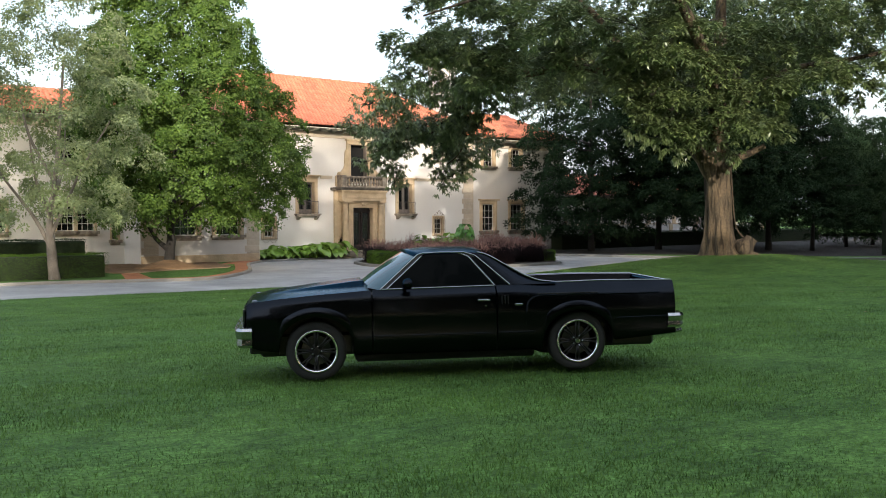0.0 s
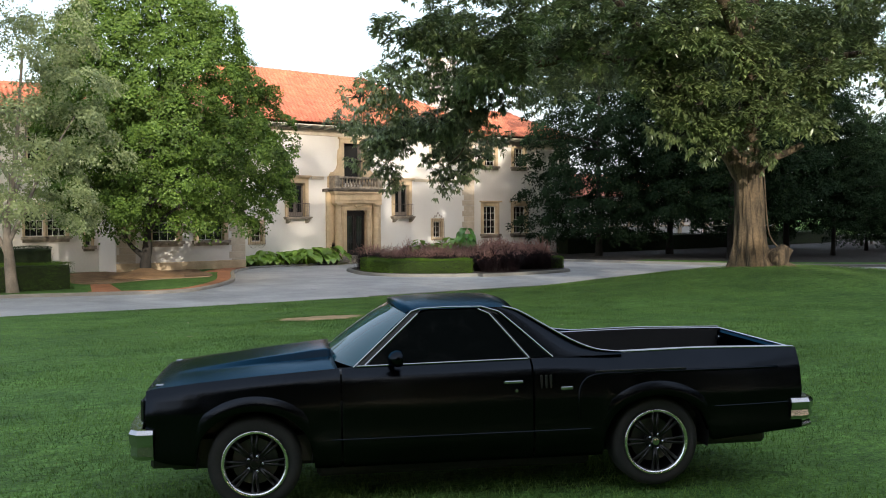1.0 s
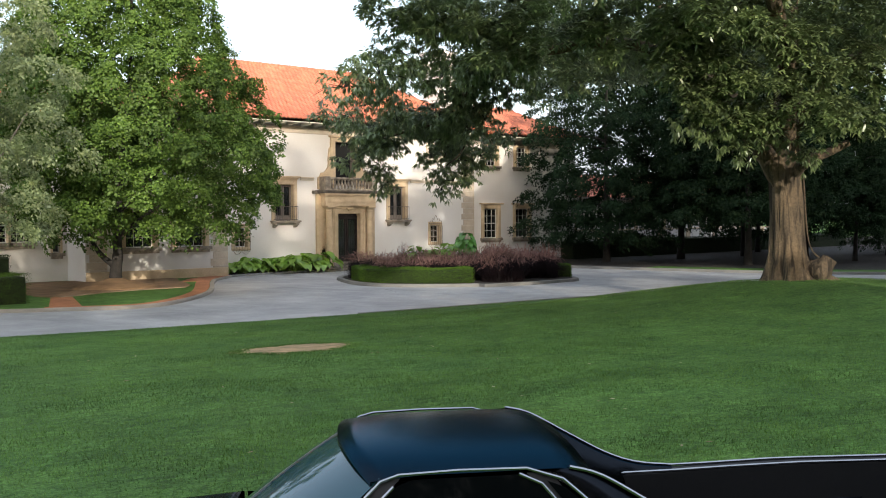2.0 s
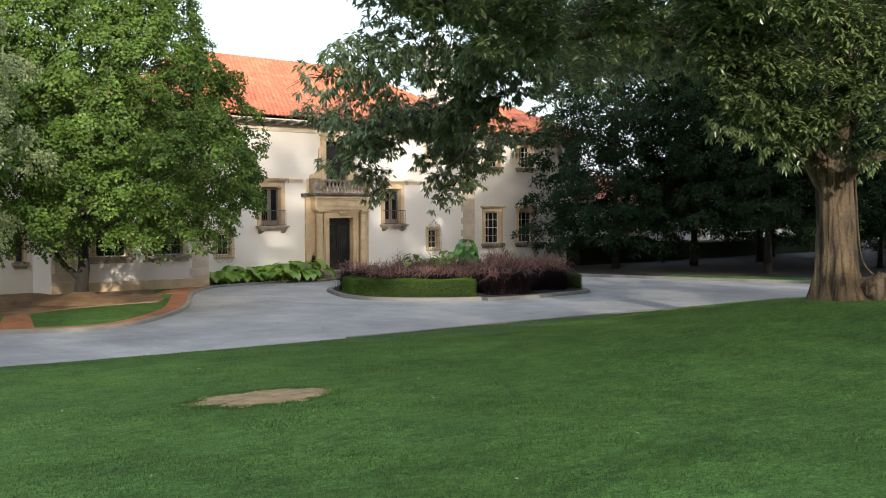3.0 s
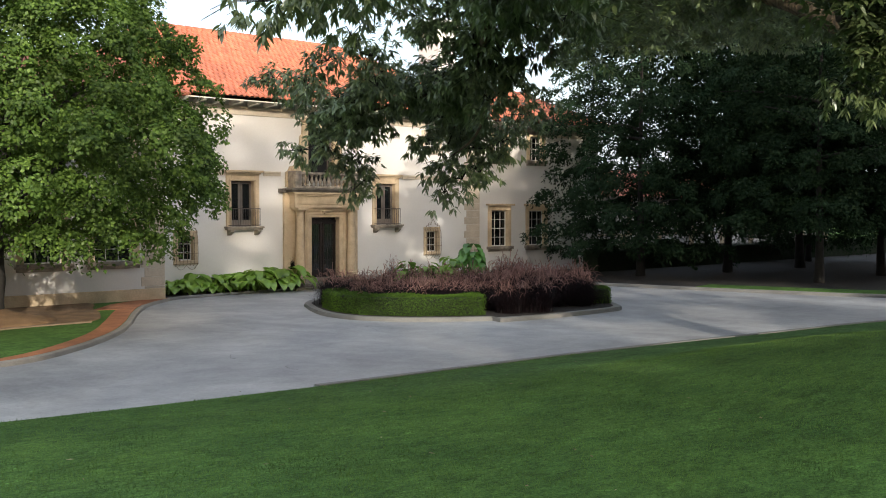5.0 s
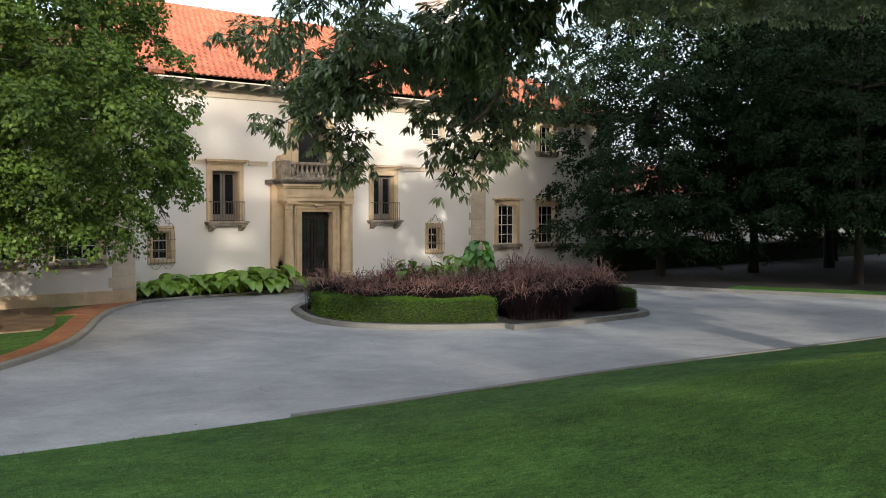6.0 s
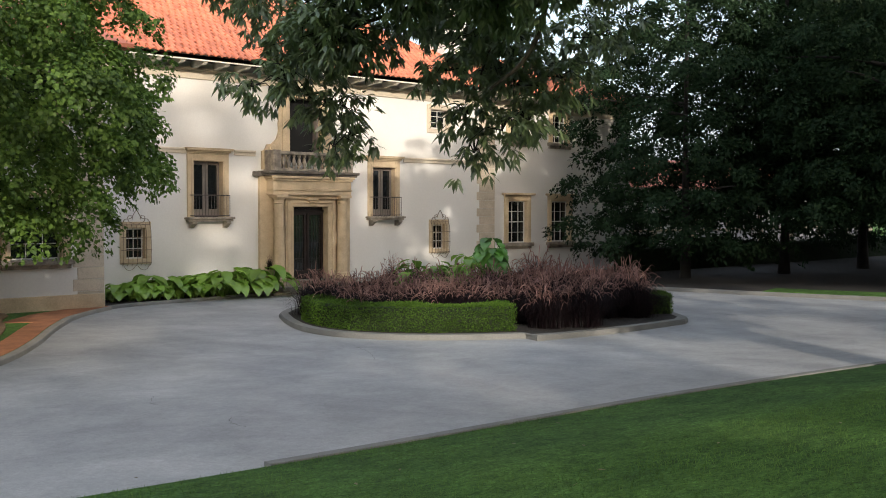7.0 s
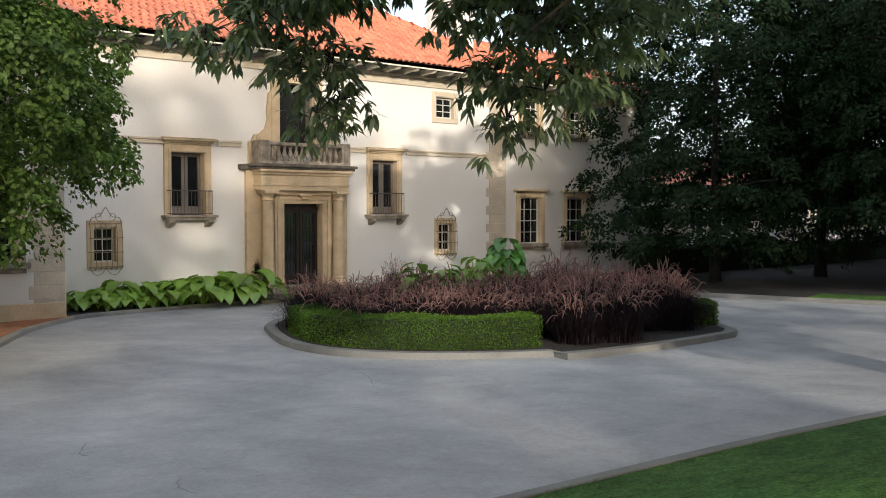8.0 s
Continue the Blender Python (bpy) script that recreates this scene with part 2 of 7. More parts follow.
tb.inputs["Specular IOR Level"].default_value = 0.1
M_WIND.node_tree.nodes["Principled BSDF"].inputs["Specular Tint"].default_value = (0.45, 0.8, 1.0, 1)


# ---- building helpers ----
def part(name, bm, mat, parent=None, label="", smooth=False):
    me = bpy.data.meshes.new(name)
    bm.to_mesh(me)
    bm.free()
    me.materials.append(mat)
    if smooth:
        me.polygons.foreach_set("use_smooth", [True] * len(me.polygons))
    ob = new(name, me)
    if parent:
        ob.parent = parent
    if label:
        tagged(ob, label)
    return ob


def share(name, me, m, parent):
    ob = new(name, me)
    ob.parent = parent
    ob.matrix_basis = m
    return ob


def empty(name, label, category, m=None, group="", kind=""):
    ob = new(name)
    ob.empty_display_size = 0.3
    if m is not None:
        ob.matrix_basis = m
    return tagged(ob, label, category, group, kind)


def box(bm, x0, x1, y0, y1, z0, z1, bevel=0.0):
    """Adds a block, its edges rounded where bevel is given."""
    g = bmesh.ops.create_cube(bm, size=1.0, matrix=Matrix.Translation(((x0 + x1) / 2, (y0 + y1) / 2, (z0 + z1) / 2)) @ Matrix.Diagonal((x1 - x0, y1 - y0, z1 - z0, 1)))
    if bevel:
        es = list({e for v in g["verts"] for e in v.link_edges})
        bmesh.ops.bevel(bm, geom=es, offset=bevel, segments=1, affect="EDGES")


def block(x0, x1, y0, y1, z0, z1, bevel=0.0):
    bm = bmesh.new()
    box(bm, x0, x1, y0, y1, z0, z1, bevel)
    return bm


def tube(bm, pts, radii, sides=8, rough=0.0, seed=0, cap=True):
    """Sweeps a ring of sides along pts with the given radii."""
    pts = [Vector(p) for p in pts]
    rings, ref = [], None
    for i, p in enumerate(pts):
        d = (pts[min(i + 1, len(pts) - 1)] - pts[max(i - 1, 0)]).normalized()
        if ref is None:
            ref = d.orthogonal().normalized()
        ref = (ref - d * ref.dot(d)).normalized()
        side = d.cross(ref)
        ring = []
        for k in range(sides):
            a = 2 * math.pi * k / sides
            out = ref * math.cos(a) + side * math.sin(a)
            r = radii[i]
            if rough:
                r *= 1 + rough * noise.noise((p + out * radii[i]) * 2.3 + Vector((seed, 0, 0)))
            ring.append(bm.verts.new(p + out * r))
        rings.append(ring)
    for a, b in zip(rings, rings[1:]):
        for k in range(sides):
            bm.faces.new((a[k], a[(k + 1) % sides], b[(k + 1) % sides], b[k]))
    if cap:
        bm.faces.new(rings[-1])
        bm.faces.new(rings[0][::-1])


def lathe(bm, profile, m=None, steps=12):
    """Turns (radius, height) pairs round the z axis."""
    m = m or Matrix()
    rings = [[bm.verts.new(m @ Vector((r * math.cos(2 * math.pi * k / steps), r * math.sin(2 * math.pi * k / steps), z))) for k in range(steps)] for r, z in profile]
    for a, b in zip(rings, rings[1:]):
        for k in range(steps):
            bm.faces.new((a[k], a[(k + 1) % steps], b[(k + 1) % steps], b[k]))
    bm.faces.new(rings[-1])
    bm.faces.new(rings[0][::-1])


def prism(bm, pts, z0, z1):
    """A flat-topped solid over an outline, given anticlockwise from above."""
    lo = [bm.verts.new((x, y, z0)) for x, y in pts]
    hi = [bm.verts.new((x, y, z1)) for x, y in pts]
    n = len(pts)
    for i in range(n):
        bm.faces.new((lo[i], lo[(i + 1) % n], hi[(i + 1) % n], hi[i]))
    bm.faces.new(hi)
    bm.faces.new(lo[::-1])


def smooth_line(pts, steps=8, closed=False):
    """A Catmull-Rom line through pts."""
    pts = [Vector(p) for p in pts]
    n, out = len(pts), []
    for i in range(n if closed else n - 1):
        if closed:
            a, b, c, d = pts[i - 1], pts[i], pts[(i + 1) % n], pts[(i + 2) % n]
        else:
            a, b, c, d = pts[max(i - 1, 0)], pts[i], pts[i + 1], pts[min(i + 2, n - 1)]
        for k in range(steps):
            t = k / steps
            out.append(0.5 * (2 * b + (c - a) * t + (2 * a - 5 * b + 4 * c - d) * t * t + (3 * b - 3 * c + d - a) * t ** 3))
    if not closed:
        out.append(pts[-1])
    return out


def mesh_from(name, verts, faces, mat, parent=None, label="", smooth=False):
    """Links a mesh from numpy arrays: verts (n, 3), faces (m, k)."""
    me = bpy.data.meshes.new(name)
    k = faces.shape[1]
    me.vertices.add(len(verts))
    me.vertices.foreach_set("co", verts.astype(np.float32).ravel())
    me.loops.add(faces.size)
    me.loops.foreach_set("vertex_index", faces.astype(np.int32).ravel())
    me.polygons.add(len(faces))
    me.polygons.foreach_set("loop_start", np.arange(0, faces.size, k, dtype=np.int32))
    me.polygons.foreach_set("loop_total", np.full(len(faces), k, dtype=np.int32))
    me.update()
    me.validate()
    me.materials.append(mat)
    ob = new(name, me)
    if parent:
        ob.parent = parent
    if label:
        tagged(ob, label)
    return ob


def unit(v):
    return v / np.maximum(np.linalg.norm(v, axis=1, keepdims=True), 1e-6)


def leaves(centres, length, width, rng, droop=0.3, outward=None, fold=0.15):
    """Diamond leaves, folded along the midrib, one at each centre: verts and triangles."""
    n = len(centres)
    d = rng.normal(size=(n, 3))
    if outward is not None:
        d = d + outward * 0.9
    d[:, 2] -= droop * 2
    d = unit(d)
    up = rng.normal(size=(n, 3)) * 0.55
    up[:, 2] += 0.9
    s = unit(np.cross(d, up))
    nrm = np.cross(s, d)
    ln = length * rng.uniform(0.7, 1.25, (n, 1))
    wd = width * rng.uniform(0.7, 1.25, (n, 1))
    base = centres - d * ln * 0.5
    tip = centres + d * ln * 0.5
    mid = centres - d * ln * 0.05
    a = mid + s * wd * 0.5 + nrm * wd * fold
    b = mid - s * wd * 0.5 + nrm * wd * fold
    v = np.stack([base, a, tip, b], 1).reshape(-1, 3)
    i = np.arange(n)[:, None] * 4
    f = np.concatenate([i + np.array([[0, 1, 2]]), i + np.array([[0, 2, 3]])], 1).reshape(-1, 3)
    return v, f


def whorls(tips, per, length, width, rng, droop=0.8, outward=None):
    """Tufts of long drooping leaves that spread from twig tips: verts and triangles."""
    n = len(tips) * per
    base = np.repeat(tips, per, 0) + rng.normal(size=(n, 3)) * length * 0.16
    a = rng.uniform(0, 2 * np.pi, n)
    d = np.stack([np.cos(a), np.sin(a), -droop * rng.uniform(0.1, 1.6, n)], 1)
    if outward is not None:
        d += np.repeat(outward, per, 0) * 0.7
    d = unit(d)
    up = np.tile(np.array([[0, 0, 1.0]]), (n, 1)) + rng.normal(size=(n, 3)) * 0.3
    s = unit(np.cross(d, up))
    nrm = np.cross(s, d)
    ln = length * rng.uniform(0.65, 1.2, (n, 1))
    wd = width * rng.uniform(0.75, 1.2, (n, 1))
    rows = []
    for t, w, sag in ((0.0, 0.0, 0.0), (0.38, 0.48, 0.02), (0.72, 0.42, -0.03), (1.0, 0.0, -0.16)):
        c = base + d * ln * t
        c[:, 2] += (sag * ln)[:, 0]
        rows.append((c, w))
    v = np.stack([rows[0][0], rows[1][0] - s * wd * rows[1][1], rows[1][0] + s * wd * rows[1][1], rows[2][0] - s * wd * rows[2][1], rows[2][0] + s * wd * rows[2][1], rows[3][0]], 1).reshape(-1, 3)
    i = np.arange(n)[:, None] * 6
    f = np.concatenate([i + np.array([q]) for q in ((0, 2, 1), (1, 2, 4), (1, 4, 3), (3, 4, 5))], 1).reshape(-1, 3)
    return v, f


def sprays(centres, facing, per, radius, length, width, rng, sag=0.35, rough=0.4):
    """Flat drooping sprays of leaves, one round each centre, that face the given way: verts and triangles."""
    m = len(centres)
    n0 = unit(facing + rng.normal(size=(m, 3)) * 0.22)
    u0 = unit(np.cross(n0, rng.normal(size=(m, 3))))
    v0 = np.cross(n0, u0)
    rad = radius * rng.uniform(0.65, 1.25, m)
    c, nn, u, v, R = (np.repeat(q, per, 0) for q in (centres, n0, u0, v0, rad))
    k = m * per
    a = rng.uniform(0, 2 * np.pi, k)
    q = np.sqrt(rng.random(k))
    radial = u * np.cos(a)[:, None] + v * np.sin(a)[:, None]
    pos = c + radial * (q * R)[:, None] - nn * (sag * R * q * q)[:, None] + nn * (rng.normal(size=k) * 0.16 * R)[:, None]
    d = radial + rng.normal(size=(k, 3)) * 0.45
    d[:, 2] -= 0.35
    d = unit(d)
    nrm = nn + rng.normal(size=(k, 3)) * rough
    sd = unit(np.cross(d, nrm))
    up = np.cross(sd, d)
    ln = length * rng.uniform(0.7, 1.25, (k, 1))
    wd = width * rng.uniform(0.75, 1.2, (k, 1))
    mid = pos - d * ln * 0.06
    V = np.stack([pos - d * ln * 0.5, mid + sd * wd * 0.5 + up * wd * 0.14, pos + d * ln * 0.5, mid - sd * wd * 0.5 + up * wd * 0.14], 1).reshape(-1, 3)
    i = np.arange(k)[:, None] * 4
    F = np.concatenate([i + np.array([[0, 1, 2]]), i + np.array([[0, 2, 3]])], 1).reshape(-1, 3)
    return V, F


def clump_sprays(lobes, each, axis, rng, lift=0.5):
    """Places and facings of sprays over the outer, upper faces of ellipsoid clumps (x, y, z, rx, ry, rz) that stand round an axis."""
    L = np.repeat(np.array(lobes, float), each, 0)
    out = L[:, :3] - np.array([axis[0], axis[1], 0])
    out[:, 2] = 0
    out = unit(out)
    out[:, 2] += lift
    d = unit(rng.normal(size=(len(L), 3)) * 0.75 + out)
    c = L[:, :3] + d * L[:, 3:] * rng.uniform(0.72, 1.02, (len(L), 1))
    face = d * 0.75
    face[:, 2] += 0.5
    return c, unit(face)


def crown_points(lobes, clumps, per, spread, rng, shell=0.55):
    """Leaf places: clumps scattered in the outer part of ellipsoid lobes (x, y, z, rx, ry, rz), with per leaves in each."""
    lobes = np.array(lobes, float)
    vol = (lobes[:, 3] * lobes[:, 4] * lobes[:, 5]) ** 0.75
    pick = rng.choice(len(lobes), size=clumps, p=vol / vol.sum())
    d = unit(rng.normal(size=(clumps, 3)))
    r = rng.uniform(shell, 1.0, (clumps, 1)) ** 0.7
    c = lobes[pick, :3] + d * r * lobes[pick, 3:] + rng.normal(size=(clumps, 3)) * 0.1
    out = np.repeat(d, per, 0)
    pts = np.repeat(c, per, 0) + rng.normal(size=(clumps * per, 3)) * spread * np.array([1, 1, 0.6])
    return pts, out

# ---- ground, drive, kerbs ----
DRIVE = -0.88
LAWN_EDGE = smooth_line([(-150, 38, 0), (-60, 37, 0), (-10, 35.8, 0), (13, 34.0, 0), (20, 32.9, 0), (27, 32.1, 0), (35, 31.6, 0), (41.7, 30.75, 0), (48.5, 29.7, 0), (55, 26.8, 0), (64, 20, 0), (80, 5, 0), (110, -30, 0), (150, -70, 0)])
FAR_KERB = smooth_line([(52.2, 52.5, 0), (53.2, 47.5, 0), (54.0, 44.0, 0), (55.0, 39.5, 0), (57.2, 33.4, 0), (62, 27.5, 0), (72, 17, 0), (90, -1, 0), (120, -32, 0), (160, -72, 0)])
NEAR_BED = smooth_line([(-150, 47, 0), (-60, 45, 0), (0, 43.2, 0), (15.9, 41.6, 0), (20.3, 40.3, 0), (22.6, 39.35, 0), (24.2, 39.6, 0), (26.1, 41.05, 0), (28.0, 43.1, 0), (29.5, 45.3, 0), (31.2, 48.2, 0), (32.9, 50.7, 0), (34.6, 52.35, 0)])
HOUSE_BED = smooth_line([(34.6, 52.45, 0), (35.6, 52.85, 0), (37.2, 53.1, 0), (40, 53.5, 0), (41.3, 53.7, 0)])
ex = np.array([p.x for p in LAWN_EDGE])
ey = np.array([p.y for p in LAWN_EDGE])
EDGE_Z = -0.825


def lawn_z(x, y):
    """Height of the lawn: level at the car, falling towards the drive, with a rise round the big oak."""
    edge = np.interp(x, ex, ey)
    t = np.clip((y - 9) / (edge - 9), 0, 1)
    z = -0.03 + (EDGE_Z + 0.03) * (0.72 * t + 0.28 * t * t)
    d2 = ((x - 36.6) / 7.5) ** 2 + ((y - 22.6) / 6.0) ** 2
    z = z + 0.72 * np.exp(-d2) * np.clip((edge - y) / 4, 0, 1)
    return z + 0.02 * np.sin(x * 0.9 + y * 0.35) * np.sin(y * 0.7) * (1 - t)


def ground_sheet():
    xs = np.concatenate([np.linspace(-1500, -70, 8), np.arange(-60, 80, 1.0), np.linspace(90, 1500, 9)])
    steps = np.concatenate([np.linspace(0, 0.93, 14)[:-1], np.linspace(0.93, 1.0, 38)])
    V = []
    for x in xs:
        e = np.interp(x, ex, ey)
        ys = np.concatenate([-1500 + steps * (e + 1500), [e + 0.02, e + 4, 46, 56, 70, 120, 400, 1500]])
        for k, y in enumerate(ys):
            if k < len(steps):
                z = float(lawn_z(x, y))
            else:
                z = -0.96 if y < 60 else -0.75
            V.append((x, y, z))
    V = np.array(V)
    nx, ny = len(xs), len(steps) + 8
    i = np.arange(nx - 1)[:, None] * ny + np.arange(ny - 1)[None, :]
    F = np.stack([i, i + ny, i + ny + 1, i + 1], -1).reshape(-1, 4)
    ob = mesh_from("ground", V, F, M_LAWN)
    ob.data.polygons.foreach_set("use_smooth", [True] * len(F))
    return tagged(ob, "broad mown green lawn sloping gently towards a drive", "lawn", kind="structure")


ground_sheet()


def strip(name, line, width, z0, z1, mat, label, category, bevel=0.02, shift=0.0, taper=1.0):
    """A kerb along a line: width to its left, narrowed to taper at its start."""
    bm = bmesh.new()
    n = len(line)
    cols = []
    for i, p in enumerate(line):
        d = line[min(i + 1, n - 1)] - line[max(i - 1, 0)]
        s = Vector((-d.y, d.x, 0)).normalized()
        a, b = p + s * shift, p + s * (shift + width * (taper + (1 - taper) * min(i / (n * 0.6), 1)))
        cols.append([bm.verts.new((q.x, q.y, z)) for q, z in ((a, z0), (a, z1 - bevel), (a + s * bevel, z1), (b - s * bevel, z1), (b, z1 - bevel), (b, z0))])
    for a, b in zip(cols, cols[1:]):
        for k in range(5):
            bm.faces.new((a[k], b[k], b[k + 1], a[k + 1]))
    bm.faces.new(cols[0])
    bm.faces.new(cols[-1][::-1])
    return tagged(part(name, bm, mat), label, category, kind="structure")


def sheet(name, pts, z, mat, label, category, thick=0.2):
    bm = bmesh.new()
    prism(bm, [(p[0], p[1]) for p in pts], z - thick, z)
    bmesh.ops.triangulate(bm, faces=[f for f in bm.faces if len(f.verts) > 4])
    return tagged(part(name, bm, mat), label, category, kind="structure")


drive_outline = [(p.x, p.y + 0.02) for p in LAWN_EDGE] + [(p.x + 0.1, p.y) for p in reversed(FAR_KERB)] + [(45.8, 53.9), (41.2, 53.9)] + [(p.x, p.y + 0.06) for p in reversed(HOUSE_BED)] + [(p.x, p.y + 0.06) for p in reversed(NEAR_BED)]
sheet("drive", drive_outline, DRIVE, M_DRIVE, "pale grey worn concrete drive with dappled-sun streaks painted in", "driveway", 0.1)
strip("lawn_kerb", LAWN_EDGE[40:70], 0.17, -0.98, -0.80, M_KERB, "flush concrete kerb between lawn and drive", "kerb", 0.01, 0.0)
strip("bed_kerb", NEAR_BED, 0.2, -0.98, -0.76, M_KERB_PALE, "low pale concrete kerb along the planted bed", "kerb")
strip("brick_edge", NEAR_BED[32:], 0.62, -0.98, -0.755, M_BRICK, "narrow strip of orange-red brick paving beside the kerb", "brick path", 0.005, 0.2, 0.35)
sheet("brick_cross_path", [(20.55, 40.6), (21.5, 40.15), (22.95, 44.3), (22.2, 44.5)], -0.75, M_BRICK, "orange-red brick path crossing the bed", "brick path", 0.15)
strip("house_bed_kerb", HOUSE_BED, 0.16, -0.98, -0.77, M_KERB, "low concrete kerb in front of the broad-leaved plants", "kerb")
strip("far_kerb", [Vector((p.x, p.y, 0)) for p in reversed(FAR_KERB)], 0.22, -0.98, -0.74, M_KERB, "pale kerb on the far side of the drive", "kerb", 0.02, -0.22)
# brick walk from the kerb to the wing
walk_pts = [(31.3, 49.0), (32.4, 50.3), (33.4, 51.35), (34.5, 52.3), (34.4, 52.6), (33.2, 52.3), (31.6, 51.2), (30.2, 49.6)]
sheet("brick_walk", walk_pts, -0.752, M_BRICK, "orange-red brick walk widening towards the house", "brick path", 0.15)
inner = []
for i, p in enumerate(NEAR_BED):
    d = NEAR_BED[min(i + 1, len(NEAR_BED) - 1)] - NEAR_BED[max(i - 1, 0)]
    s = Vector((-d.y, d.x, 0)).normalized()
    inner.append((p.x + s.x * 0.15, p.y + s.y * 0.15))
sheet("bed_lawn", inner[:-4] + [(31.2, 56.0), (-150, 60)], -0.765, M_LAWN, "strip of lawn between the drive and the house", "lawn", 0.2)
# pine straw round the maple
straw = [(22.0, 45.6), (22.9, 44.6), (24.8, 45.6), (26.6, 46.0), (28.7, 46.3), (29.7, 47.9), (30.4, 50.0), (30.8, 52.4), (24.4, 53.4), (23.0, 50.4)]
sheet("straw_bed", [(p.x, p.y) for p in smooth_line([(x, y, 0) for x, y in straw], 4, True)], -0.735, M_STRAW, "brown pine straw spread under a maple", "mulch bed", 0.15)
edging = smooth_line([(22.5, 44.25, 0), (23.4, 44.75, 0), (24.8, 45.45, 0), (26.65, 45.85, 0), (28.5, 45.9, 0)], 6)
strip("bed_edging", edging, 0.12, -0.95, -0.722, M_EDGING, "thin tan stone edging between lawn and pine straw", "edging", 0.015)
sheet("house_bed", [(p.x, p.y + 0.1) for p in HOUSE_BED] + [(41.3, 54.8), (34.4, 54.8)], -0.78, M_SOIL, "dark soil bed at the foot of the house", "planting bed", 0.2)
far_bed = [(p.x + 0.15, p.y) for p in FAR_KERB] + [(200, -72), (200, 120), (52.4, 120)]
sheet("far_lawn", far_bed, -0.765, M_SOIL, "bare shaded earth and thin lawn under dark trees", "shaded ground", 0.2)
grass_strip = [(p.x + 0.5, p.y) for p in FAR_KERB[20:62]] + [(p.x + 2.2 + 0.02 * i, p.y + 0.4) for i, p in reversed(list(enumerate(FAR_KERB[20:62])))]
sheet("far_verge", grass_strip, -0.745, M_LAWN, "shaded strip of lawn beyond the far kerb", "lawn", 0.1)
ISLAND = smooth_line([(36.4, 45.6, 0), (35.75, 44.1, 0), (35.5, 42.8, 0), (35.65, 41.7, 0), (36.25, 40.65, 0), (37.0, 39.9, 0), (37.9, 39.25, 0), (38.75, 38.8, 0)], 6) + [Vector(p) for p in ((38.6, 38.3, 0), (39.3, 38.15, 0), (41, 38.0, 0), (43, 38.0, 0), (44.4, 38.1, 0), (44.9, 38.35, 0))] + smooth_line([(45.2, 38.7, 0), (46.6, 40.6, 0), (47.6, 43.0, 0), (47.2, 45.8, 0), (45.2, 48.0, 0), (42, 49.0, 0), (38.8, 48.3, 0), (37.1, 46.9, 0)], 5)


bm = bmesh.new()
prism(bm, [(p.x, p.y) for p in ISLAND], -0.98, -0.745)
rim = [e for e in bm.edges if all(v.co.z > -0.8 for v in e.verts)]
bmesh.ops.bevel(bm, geom=rim, offset=0.03, segments=2, affect="EDGES")
bmesh.ops.triangulate(bm, faces=[f for f in bm.faces if len(f.verts) > 4])
tagged(part("island_kerb", bm, M_KERB), "rounded concrete kerb round the planted island", "kerb", kind="structure")
sheet("island_bed", [(p.x + (41.3 - p.x) * 0.045, p.y + (43.4 - p.y) * 0.05) for p in ISLAND], -0.738, M_SOIL, "dark mulch in the planted island", "planting bed", 0.15)
# worn bare patch in the lawn
patch, pr = [], random.Random(4)
for k in range(240):
    a = 2 * math.pi * k / 240
    r = 1 + 0.08 * math.sin(3 * a + 1) + 0.03 * math.sin(7 * a) + 0.26 * noise.noise((3.2 * math.cos(a), 3.2 * math.sin(a), 0.4)) + 0.17 * noise.noise((11 * math.cos(a), 11 * math.sin(a), 2.0)) + pr.uniform(-0.035, 0.035)
    u, v = 1.27 * r * math.cos(a), 0.78 * r * math.sin(a)
    patch.append((19.1 + u, 24.12 + v))
bm = bmesh.new()
ctr = bm.verts.new((19.0, 24.05, float(lawn_z(19.0, 24.05)) + 0.016))
ring = [bm.verts.new((x, y, float(lawn_z(x, y)) + 0.006)) for x, y in patch]
mids = [bm.verts.new(((x + 19.0) / 2, (y + 24.05) / 2, float(lawn_z((x + 19) / 2, (y + 24.05) / 2)) + 0.014)) for x, y in patch]
for k in range(240):
    bm.faces.new((ring[k], ring[(k + 1) % 240], mids[(k + 1) % 240], mids[k]))
    bm.faces.new((mids[k], mids[(k + 1) % 240], ctr))
tagged(part("bare_patch", bm, M_DIRT, smooth=True), "worn patch of pale bare earth in the lawn", "bare patch", kind="structure")


# hairline cracks in the concrete
def crack(pts, seed):
    r = random.Random(seed)
    line = smooth_line([(x + r.uniform(-0.06, 0.06), y + r.uniform(-0.06, 0.06), 0) for x, y in pts], 7)
    line = [p + Vector((r.uniform(-0.025, 0.025), r.uniform(-0.025, 0.025), 0)) for p in line]
    bm = bmesh.new()
    tube(bm, [(p.x, p.y, DRIVE) for p in line], [r.uniform(0.0015, 0.004) for _ in line], 5)
    tagged(part("drive_crack", bm, M_IRON), "thin dark crack in the concrete drive", "crack", kind="structure")


crack([(34.8, 40.3), (34.45, 39.6), (34.2, 39.1), (33.8, 38.5)], 1)
crack([(28.3, 37.6), (28.1, 37.2), (28.0, 36.9)], 2)
crack([(28.4, 35.3), (28.15, 34.9), (28.2, 34.5)], 4)


# ---- house ----
FY, CX = 54.68, 43.52                 # front plane and axis of the main block
EAVE, BASE = 7.16, -0.95
house = empty("house", "two-storey cream stucco villa with tan stone trim and terracotta roof", "house", pose(0, 0, 0))


